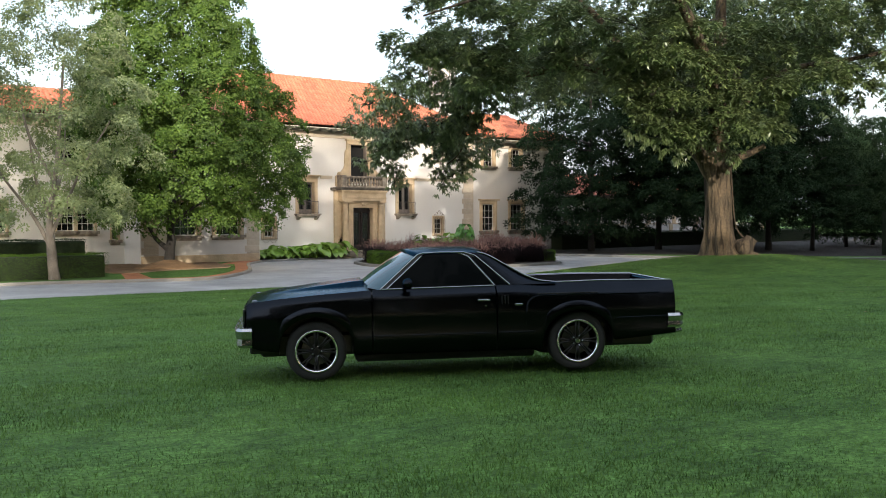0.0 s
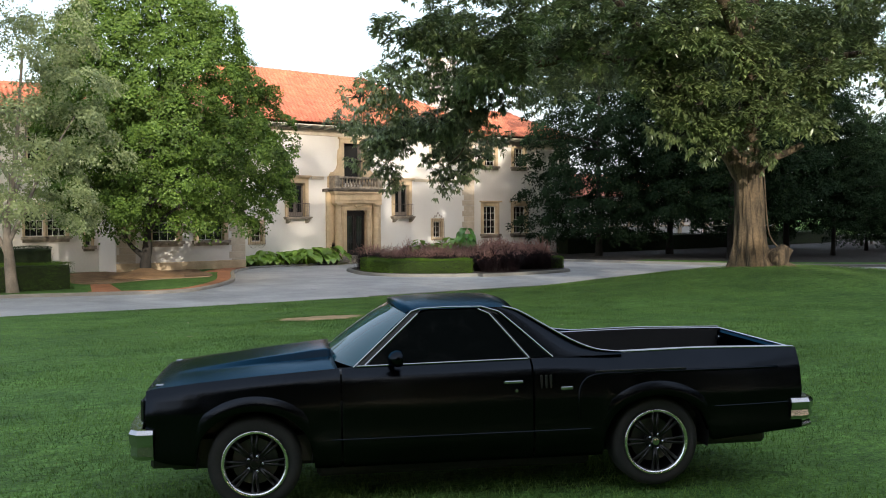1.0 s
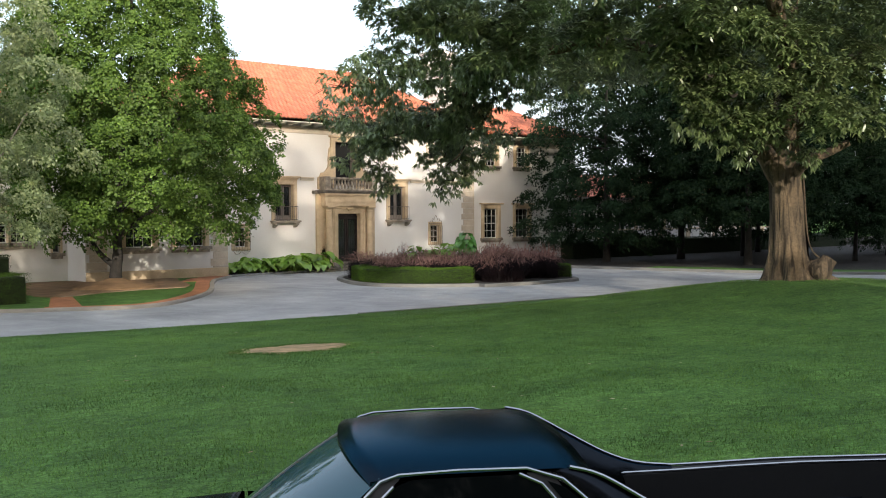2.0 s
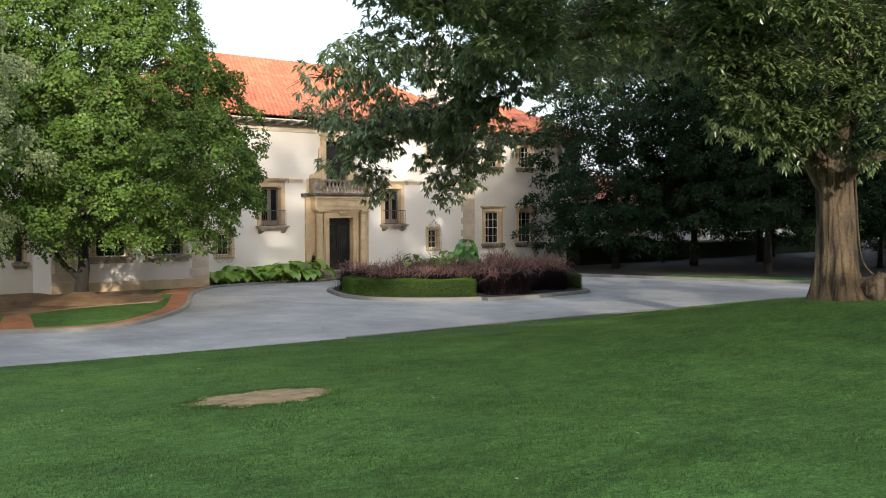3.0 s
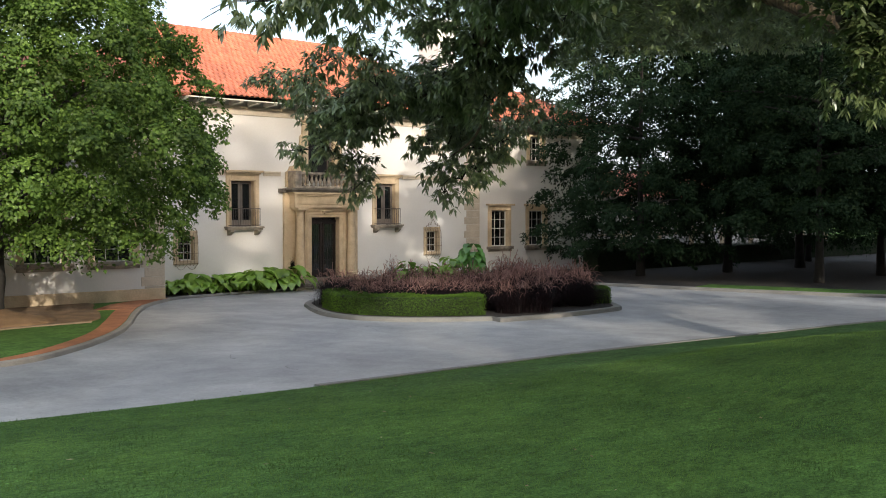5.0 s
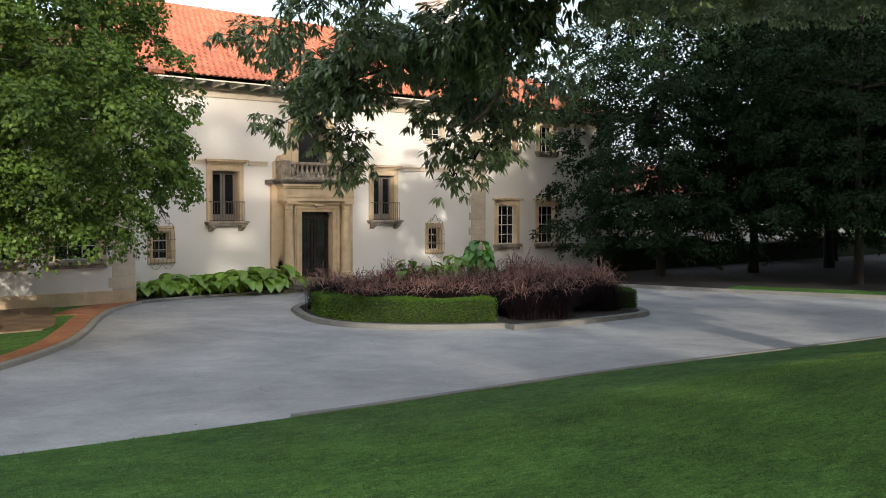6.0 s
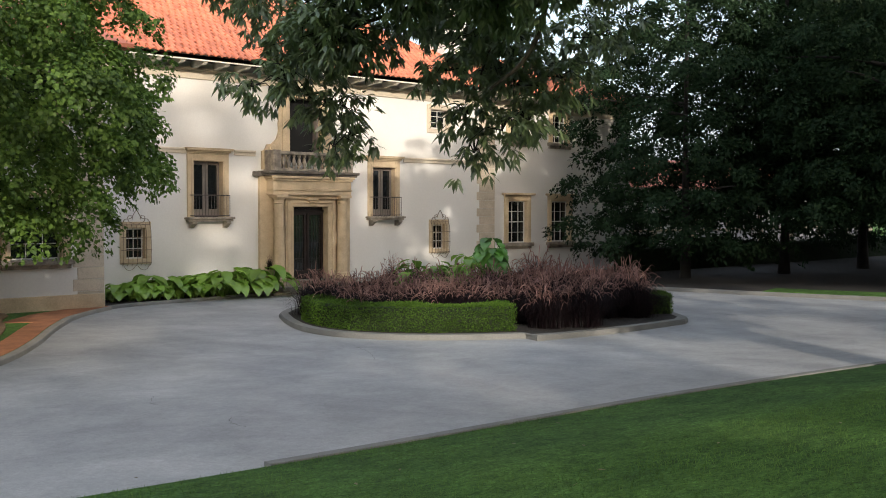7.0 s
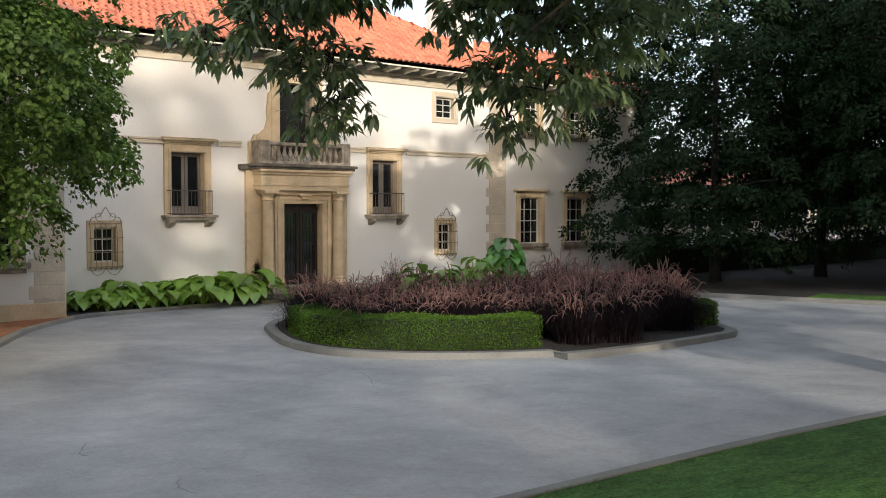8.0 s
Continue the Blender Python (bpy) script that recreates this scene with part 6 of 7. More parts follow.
    for d, l, z, rx, ry, rz in [(35, 3.5, 9.0, 2.6, 2.6, 1.4), (36, 6.5, 8.2, 2.6, 2.4, 1.6), (37, 9.5, 8.6, 2.6, 2.6, 1.8), (36, 8.0, 7.8, 1.6, 1.5, 0.9), (37.4, 9.7, 5.5, 0.9, 0.8, 0.6), (38.4, 8.3, 5.3, 0.8, 0.7, 0.5), (38.3, 9.1, 4.9, 0.6, 0.6, 0.4), (38.2, 7.3, 5.9, 0.8, 0.7, 0.5), (37.2, 9.6, 7.9, 1.2, 1.0, 0.8), (37.4, 8.0, 6.0, 0.8, 0.7, 0.5), (37.4, 10.9, 7.6, 1.1, 1.0, 0.8), (37.6, 6.9, 6.4, 0.8, 0.7, 0.5), (37.2, 10.4, 6.6, 1.1, 1.0, 0.8), (37.0, 8.8, 6.7, 1.0, 1.0, 0.7), (36.6, 7.4, 7.1, 1.1, 1.0, 0.7), (36.4, 6.2, 7.5, 1.1, 1.0, 0.6), (38.4, 11.9, 5.0, 0.8, 0.7, 0.5), (37.4, 11.3, 5.8, 0.8, 0.8, 0.5), (36.8, 12.4, 6.6, 1.4, 1.3, 0.9), (38.0, 14.6, 6.2, 1.2, 1.0, 0.7), (37.5, 13.5, 7.6, 2.6, 2.4, 1.8), (39, 16.5, 10.0, 2.4, 2.2, 1.4),
                                (40, 5, 10.5, 4, 3.6, 2), (41, 10, 11.5, 5, 4.5, 2.4), (41, 15, 11, 4, 4, 2.2), (46, 6, 9.5, 3.6, 3.4, 1.8), (47, 11, 9.5, 4, 3.6, 2), (46, 15.5, 9.5, 3.6, 3.4, 2), (42, 2, 9.6, 2.6, 2.4, 1.4), (38.5, 1.2, 9.6, 2.2, 2.0, 1.2), (46, 4.0, 7.4, 2.2, 2.0, 1.1), (40, 12, 14, 5, 5, 2.5), (33, 12, 9.5, 3, 3, 1.6), (34.5, 13.5, 8.9, 2.2, 2.2, 1.2), (30, 6, 10.5, 2.4, 2.4, 1.2), (37.5, 4.2, 7.6, 1.6, 1.4, 0.8), (37, 10.6, 4.9, 0.9, 0.9, 0.6), (37, 3.6, 7.4, 1.5, 1.3, 0.8), (37.4, 5.6, 7.3, 1.6, 1.4, 0.9), (36.4, 2.4, 8.3, 1.5, 1.4, 0.8), (39.4, 8.0, 7.0, 1.6, 1.5, 0.9), (34.5, 0.8, 8.6, 1.4, 1.3, 0.7), (35.5, -0.6, 7.6, 1.1, 1.0, 0.6), (36.0, 1.6, 7.2, 1.2, 1.1, 0.6), (40.5, 0.6, 8.0, 1.5, 1.4, 0.7), (43.0, 3.6, 8.2, 1.8, 1.6, 0.9), (35.4, 1.9, 6.2, 0.9, 0.9, 0.45), (33.2, 3.2, 7.7, 1.3, 1.2, 0.6), (39, 15, 8.8, 1.6, 1.5, 0.8), (38.5, 16.8, 8.6, 1.6, 1.5, 0.8), (38, 16.3, 6.6, 0.8, 0.8, 0.4), (50, 8, 10.5, 4, 4, 2), (50, 13, 10, 4, 4, 2), (45, 18, 10, 4, 4, 2), (52, 4, 9.6, 3, 3, 1.4)]:
        x, y, zz = at(d, l, z)
        crown.append((x - 36.45, y - 22.75, zz - 0.1, rx, ry, rz))
    # the wide canopy over the drive, added mostly above view to darken it
    for d, l, z, r, rz in ((17, 9.5, 8.7, 3.0, 1.1), (22, 11, 9.2, 3.4, 1.2), (21, 16, 9.2, 3.8, 1.3), (13, 10, 8.4, 2.8, 1.0), (11, 13.5, 8.6, 3.0, 1.1), (16, 17, 9.0, 3.6, 1.3), (25, 14, 10.0, 3.4, 1.3), (20, 6.5, 8.7, 2.8, 1.0), (26, 8.5, 9.6, 3.2, 1.2), (29, 13, 10.2, 3.4, 1.2), (14, 6.5, 8.4, 2.8, 0.9)):
        crown.append((22.57 + d * 0.68 + l * 0.733 - 36.45, 24.64 + d * 0.733 - l * 0.68 - 22.75, z - 0.1, r, r, rz))
    # each bough's leaves in clumps with gaps between them
    clumps = []
    for x, y, z, rx, ry, rz in crown:
        for _ in range(int(6 + (3.0 if rz < 1.35 and rx > 2.7 else 1.25) * rx * ry)):
            e = Vector((lr.gauss(0, 1), lr.gauss(0, 1), lr.gauss(0.2, 1))).normalized() * lr.uniform(0.65, 1.0)
            clumps.append((x + e.x * rx, y + e.y * ry, z + e.z * rz, lr.uniform(0.5, 0.95), lr.uniform(0.5, 0.95), lr.uniform(0.3, 0.5)))
    c, face = clump_sprays(clumps, 42, (0, 0), rng, 0.5)
    v2, f2 = whorls(c, 7, 0.20, 0.068, rng, 0.7, face)
    ob = mesh_from("crown", np.concatenate([v1, v2]), np.concatenate([f1, f2 + len(v1)]), M_OAK, oak, "dense dark green crown of long drooping leaves")
    ob["kind"] = "stuff"
    # a withered twig's brown leaves
    x, y, zz = at(36.6, 0.75, 9.75)
    pts, out = crown_points([(x - 36.45, y - 22.75, zz - 0.1, 0.45, 0.45, 0.3), (x - 36.05, y - 23.1, zz - 0.3, 0.3, 0.3, 0.2)], 60, 1, 0.06, rng, 0.2)
    v3, f3 = whorls(pts, 8, 0.16, 0.05, rng, 0.9, out)
    mesh_from("dead_leaves", v3, f3, leaf_material("dead_leaf", (0.30, 0.15, 0.06), (0.16, 0.07, 0.03), 0.3), oak, "withered brown leaves on a dead twig")["kind"] = "stuff"
    # thin dead twigs
    bm = bmesh.new()
    trng = random.Random(8)
    for lobe in lobes + crown[:8]:
        c = Vector(lobe[:3])
        for _ in range(7):
            e = c + Vector((trng.uniform(-1, 1) * lobe[3], trng.uniform(-1, 1) * lobe[4], trng.uniform(-0.8, 0.5) * lobe[5]))
            tube(bm, [c, (c + e) / 2 + Vector((0, 0, 0.12)), e], [0.012, 0.009, 0.004], 4)
    part("twig", bm, M_BARK_DARK, oak)["kind"] = "stuff"
    return oak


big_oak()


def maple():
    x, y, z = 26.3, 47.8, -0.62
    tree = empty("maple_tree", "bushy bright green maple with a forked dark trunk", "tree", pose(x, y, z))
    rng = np.random.default_rng(11)
    bm = bmesh.new()
    limb(bm, [(0, 0, -0.15), (0.0, 0, 0.4), (0.08, -0.05, 1.2), (0.1, 0, 2.4), (0.2, -0.1, 4.5), (0.5, -0.5, 8.5), (0.6, -0.6, 13)], 0.34, 0.05, 12, 0.15, 2)
    part("trunk", bm, M_BARK_DARK, tree, "dark maple trunk", smooth=True)
    for i, pts in enumerate([[(0, 0, 0.75), (-0.55, 0.35, 1.35), (-0.95, 0.65, 2.3), (-1.6, 1.1, 4)], [(0.1, 0, 2.0), (1.6, -1.2, 3.4), (3.4, -2.2, 4.2)], [(0.1, 0, 2.3), (-1.2, -1.4, 4), (-2, -2.4, 5.5)], [(0.15, 0, 3), (2.2, 0.8, 4.6), (3.4, 1.2, 5.6)], [(0.2, 0, 4.2), (-1.8, 0.6, 6), (-2.8, 0.9, 7)], [(0.2, -0.1, 4.8), (1.6, -1.8, 6.6), (2.6, -2.6, 7.6)]]):
        bm = bmesh.new()
        limb(bm, pts, 0.16 if i == 0 else 0.10, 0.03, 7, 0.12, i)
        part("limb", bm, M_BARK_DARK, tree, smooth=True)
    lobes = []
    lr = random.Random(4)
    lean = radians(-42)
    heights, wide, narrow = (1.7, 2.4, 3.4, 4.6, 6.5, 8.5, 10.5, 12.5, 14.5, 16.2), (4.2, 5.2, 6.6, 7.1, 6.5, 5.5, 4.5, 3.4, 2.1, 0.7), (2.6, 3.3, 3.8, 4.2, 4.4, 4.2, 3.7, 3.0, 2.0, 0.7)
    h = 2.6
    while h < 16.4:
        big, small = np.interp(h, heights, wide), np.interp(h, heights, narrow)
        n = max(3, int(2 * math.pi * (big + small) / 2 / 1.15))
        for k in range(n):
            a = 2 * math.pi * (k + lr.random() * 0.8) / n
            q = (small + (big - small) * (0.5 + 0.5 * math.cos(a - lean)) ** 1.3) * lr.uniform(0.82, 1.04) - 0.5
            lobes.append((math.cos(a) * q, min(math.sin(a) * q, 3.0), h + lr.uniform(-0.4, 0.4), lr.uniform(0.6, 1.15), lr.uniform(0.6, 1.15), lr.uniform(0.45, 0.8)))
        h += 0.72
    c, face = clump_sprays(lobes, 9, (1.0, -0.9), rng)
    v, f = sprays(c, face, 50, 0.38, 0.12, 0.10, rng)
    # leaves within, round the limbs
    inner = [(x * 0.62 + 0.4, y * 0.62 - 0.4, z - 0.2, 1.2, 1.2, 0.6) for x, y, z, *_ in lobes[::2]]
    pts, out = crown_points(inner, 1100, 22, 0.3, rng, 0.2)
    v2, f2 = leaves(pts, 0.16, 0.12, rng, 0.35, out, 0.2)
    v, f = np.concatenate([v, v2]), np.concatenate([f, f2 + len(v)])
    mesh_from("crown", v, f, M_MAPLE, tree, "layered bright green maple leaves")["kind"] = "stuff"
    # root mound of straw
    bm = bmesh.new()
    lathe(bm, [(1.9, -0.2), (1.7, -0.02), (1.1, 0.08), (0.55, 0.2), (0.3, 0.3)], None, 24)
    mound = tagged(part("straw_mound", bm, M_STRAW, smooth=True), "low mound of pine straw round the maple's foot", "mulch", kind="structure")
    mound.location = (x, y, z - 0.02)


maple()


def young_tree():
    x, y, z = 18.25, 42.25, -0.80
    tree = empty("young_tree", "slender pale-barked tree with airy grey-green leaves", "tree", pose(x, y, z))
    rng = np.random.default_rng(21)
    bm = bmesh.new()
    limb(bm, [(0, 0, -0.1), (-0.02, 0, 0.25), (-0.1, 0.05, 1.6), (-0.12, 0.05, 2.6), (0.15, -0.1, 5), (0.4, -0.3, 9)], 0.30, 0.04, 12, 0.1, 2)
    part("trunk", bm, M_BARK_PALE, tree, "smooth pale trunk", smooth=True)
    for i, pts in enumerate([[(-0.08, 0.05, 1.3), (-0.6, 0.5, 2.6), (-1.6, 1.4, 4.4), (-2.2, 2, 6)], [(-0.1, 0.05, 1.9), (0.35, -0.3, 3), (0.9, -0.8, 4.6), (1.8, -1.5, 6.5)], [(-0.1, 0, 2.6), (-0.9, -0.6, 4), (-1.5, -1.4, 6)], [(0, 0, 3.2), (0.8, 0.9, 4.8), (1.3, 1.8, 6.5)], [(0.1, 0, 4), (-0.7, 0.7, 6), (-1, 1.1, 8.5)]]):
        bm = bmesh.new()
        limb(bm, pts, 0.11, 0.02, 7, 0.1, i)
        part("limb", bm, M_BARK_PALE, tree, smooth=True)
    lobes = []
    lr = random.Random(14)
    for h, r, n in ((2.9, 2.6, 8), (3.7, 2.9, 9), (4.6, 3.1, 11), (5.6, 3.2, 11), (6.6, 3.1, 11), (7.6, 2.9, 10), (8.6, 2.6, 9), (9.6, 2.2, 8), (10.6, 1.8, 7), (11.8, 1.0, 5)):
        for k in range(n):
            a = 2 * math.pi * (k + lr.random() * 0.8) / n
            q = r * lr.uniform(0.45, 1.05)
            lobes.append((0.2 + math.cos(a) * q, -0.1 + math.sin(a) * q, h + lr.uniform(-0.6, 0.6), lr.uniform(0.7, 1.2), lr.uniform(0.7, 1.2), lr.uniform(0.4, 0.7)))
    c, face = clump_sprays(lobes, 18, (0.2, -0.1), rng, 0.3)
    v, f = sprays(c, face, 28, 0.34, 0.13, 0.07, rng, 0.5, 0.7)
    mesh_from("crown", v, f, M_YOUNG, tree, "airy grey-green foliage")["kind"] = "stuff"


young_tree()


def shade_tree(x, y, seed, height=13.0, radius=4.6, clumps=1500, label="dark dense tree in shade beside the drive", low=1.2, leaf=0.2, mat=None):
    tree = empty("shade_tree", label, "tree", pose(x, y, -0.8), group="dark trees beyond the drive")
    rng = np.random.default_rng(seed)
    bm = bmesh.new()
    limb(bm, [(0, 0, -0.1), (0.05, 0, 1.5), (0.1, 0.1, height * 0.4), (0, 0, height * 0.9)], 0.3, 0.05, 9, 0.12, seed)
    part("trunk", bm, M_BARK_DARK, tree, smooth=True)
    lr = random.Random(seed)
    for i in range(6):
        a = lr.uniform(0, 6.28)
        h = height * lr.uniform(0.15, 0.6)
        bm = bmesh.new()
        limb(bm, [(0.05, 0, h), (math.cos(a) * radius * 0.5, math.sin(a) * radius * 0.5, h + 0.6), (math.cos(a) * radius * 0.85, math.sin(a) * radius * 0.85, h + 0.7)], 0.09, 0.02, 6, 0.1, i)
        part("limb", bm, M_BARK_DARK, tree, smooth=True)
    lobes = []
    h = low + 0.5
    while h < height:
        u = (h - low) / (height - low)
        r = radius * np.interp(u, (0, 0.12, 0.55, 0.8, 1.0), (0.86, 1.0, 0.93, 0.66, 0.12))
        n = max(3, int(2 * math.pi * r / 1.9))
        for k in range(n):
            a = 2 * math.pi * (k + lr.random() * 0.8) / n
            q = r * lr.uniform(0.62, 1.0) - 0.6
            lobes.append((math.cos(a) * q, math.sin(a) * q, h + lr.uniform(-0.4, 0.4), lr.uniform(0.9, 1.6), lr.uniform(0.9, 1.6), lr.uniform(0.3, 0.6)))
            if k % 2:
                q *= 0.5
                lobes.append((math.cos(a) * q, math.sin(a) * q, h, 1.3, 1.3, 0.4))
        h += 1.0 if height < 20 else 1.7
    if height < 20:
        c, face = clump_sprays(lobes, 6, (0, 0), rng, 0.7)
        v, f = sprays(c, face, 38, 0.5, leaf, leaf * 0.5, rng, 0.45, 0.45)
    else:
        pts, out = crown_points(lobes, clumps, 30, 0.34, rng, 0.3)
        v, f = leaves(pts, leaf, leaf * 0.45, rng, 0.4, out)
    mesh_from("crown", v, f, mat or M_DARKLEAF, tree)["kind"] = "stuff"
    return tree


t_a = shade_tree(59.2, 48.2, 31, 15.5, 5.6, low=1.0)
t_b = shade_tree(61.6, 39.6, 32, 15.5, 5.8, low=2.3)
# Unseen tall trees, added to shade the house front and dapple the drive.
t_c = shade_tree(1.5, -17, 33, 31.0, 8.0, 470, "unseen tall tree with a high open crown, added for its shade", low=21.6, leaf=0.46)
t_d = shade_tree(-42, -30, 34, 34.0, 7.5, 600, "unseen tall tree with a high open crown, added for its shade", low=21.0, leaf=0.46)
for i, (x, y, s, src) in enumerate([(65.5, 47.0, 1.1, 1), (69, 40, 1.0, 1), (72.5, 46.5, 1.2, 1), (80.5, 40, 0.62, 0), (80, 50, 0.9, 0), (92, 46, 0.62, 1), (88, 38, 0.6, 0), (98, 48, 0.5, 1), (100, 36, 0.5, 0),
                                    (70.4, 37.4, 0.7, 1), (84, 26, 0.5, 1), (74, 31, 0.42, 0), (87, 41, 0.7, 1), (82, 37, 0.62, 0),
                                    # Trees out of view from here on, added to shade lawn, drive and facade.
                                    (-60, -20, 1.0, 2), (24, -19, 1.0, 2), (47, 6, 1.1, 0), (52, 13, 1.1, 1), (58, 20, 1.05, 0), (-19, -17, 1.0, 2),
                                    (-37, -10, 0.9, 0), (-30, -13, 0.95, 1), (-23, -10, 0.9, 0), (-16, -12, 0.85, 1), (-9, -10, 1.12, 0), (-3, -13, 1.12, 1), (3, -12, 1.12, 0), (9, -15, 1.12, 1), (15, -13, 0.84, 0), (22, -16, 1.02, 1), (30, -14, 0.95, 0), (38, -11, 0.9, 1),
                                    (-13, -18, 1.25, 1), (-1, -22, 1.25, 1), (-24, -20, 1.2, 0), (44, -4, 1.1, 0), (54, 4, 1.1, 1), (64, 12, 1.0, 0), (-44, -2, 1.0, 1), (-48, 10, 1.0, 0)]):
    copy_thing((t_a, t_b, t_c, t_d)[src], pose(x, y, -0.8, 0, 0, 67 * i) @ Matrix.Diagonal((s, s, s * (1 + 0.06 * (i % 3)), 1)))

# ---- hedges, beds ----
def hedge(line, width, z0, z1, label, density=900, seed=1, mat=M_HEDGE):
    """A clipped hedge along a line: a dark core covered with small leaves."""
    h = empty("clipped_hedge", label, "hedge", pose(line[0].x, line[0].y, z0))
    inv = Matrix.Translation((-line[0].x, -line[0].y, -z0))
    bm = bmesh.new()
    n = len(line)
    cols, tops = [], []
    w = width / 2
    for i, p in enumerate(line):
        d = line[min(i + 1, n - 1)] - line[max(i - 1, 0)]
        s = Vector((-d.y, d.x, 0)).normalized()
        k = 0.06
        cols.append([bm.verts.new((q.x, q.y, z)) for q, z in ((p - s * (w - k), z0), (p - s * (w - k), z1 - k * 2), (p - s * (w - 2 * k), z1 - k), (p + s * (w - 2 * k), z1 - k), (p + s * (w - k), z1 - k * 2), (p + s * (w - k), z0))])
        tops.append((p, s, d.normalized()))
    for a, b in zip(cols, cols[1:]):
        for k in range(5):
            bm.faces.new((a[k], b[k], b[k + 1], a[k + 1]))
    bm.faces.new(cols[0])
    bm.faces.new(cols[-1][::-1])
    bmesh.ops.recalc_face_normals(bm, faces=bm.faces)
    bm.transform(inv)
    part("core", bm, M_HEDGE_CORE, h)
    rng = np.random.default_rng(seed)
    seg = np.array([(b[0] - a[0]).length for a, b in zip(tops, tops[1:])])
    total = seg.sum()
    hh = z1 - z0
    area = total * (2 * hh + width) + 2 * width * hh
    count = int(area * density)
    t = rng.uniform(-0.012, 1.012, count) * (n - 1)
    i = np.clip(t.astype(int), 0, n - 2)
    f = (t - i)[:, None]
    P = np.array([q[0][:] for q in tops])
    S = np.array([q[1][:] for q in tops])
    p = P[i] * (1 - f) + P[i + 1] * f
    s = unit(S[i] * (1 - f) + S[i + 1] * f)
    u = rng.uniform(0, 2 * hh + width, count)
    side = np.where(u < hh, -w, np.where(u > hh + width, w, u - hh - w))[:, None]
    zz = np.where(u < hh, u, np.where(u > hh + width, u - hh - width, hh))
    pos = p + s * side
    pos[:, 2] = z0 + zz
    ends = rng.random(count) < 2 * width * hh / area
    k = int(ends.sum())
    e = rng.random(k) < 0.5
    pos[ends] = np.where(e[:, None], P[0] , P[-1]) + np.where(e[:, None], S[0], S[-1]) * rng.uniform(-w, w, (k, 1))
    pos[ends, 2] = z0 + rng.uniform(0, hh, k)
    pos += rng.normal(size=pos.shape) * 0.022
    wav = 0.02 * np.sin(pos[:, 0] * 3.1) + 0.02 * np.sin(pos[:, 1] * 4.3)
    pos[:, 2] += wav * (zz > 0.8 * hh)
    v, fc = leaves(pos - np.array([line[0].x, line[0].y, z0]), 0.04, 0.026, rng, 0.0, None)
    mesh_from("foliage", v, fc, mat, h)["kind"] = "stuff"
    return h


def inset(pts, d):
    c = Vector((41.3, 43.4, 0))
    return [p + (c - p).normalized() * d for p in pts]


hedge(inset(ISLAND[3:41], 0.72), 0.66, -0.82, -0.10, "low clipped box hedge curving round the planted island", 2300, 1)
hedge([Vector(p) for p in ((45.05, 39.35, 0), (45.7, 40.2, 0), (46.3, 41.2, 0))], 0.62, -0.82, -0.18, "short clipped box hedge at the island's corner", 2300, 2)
hedge([Vector((x, 43.6 - 0.02 * (x - 8), 0)) for x in (6, 9, 12, 15, 18, 20.6)], 1.5, -0.8, 0.22, "broad clipped green hedge beside the drive", 700, 3)
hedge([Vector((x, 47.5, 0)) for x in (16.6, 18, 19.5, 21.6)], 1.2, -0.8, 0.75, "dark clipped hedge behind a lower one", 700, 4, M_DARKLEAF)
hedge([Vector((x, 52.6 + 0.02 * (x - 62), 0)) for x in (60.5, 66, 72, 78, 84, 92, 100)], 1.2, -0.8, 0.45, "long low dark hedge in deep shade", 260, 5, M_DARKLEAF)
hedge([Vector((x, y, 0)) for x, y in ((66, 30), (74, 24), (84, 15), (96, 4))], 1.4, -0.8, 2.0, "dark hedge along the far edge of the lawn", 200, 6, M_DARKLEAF)


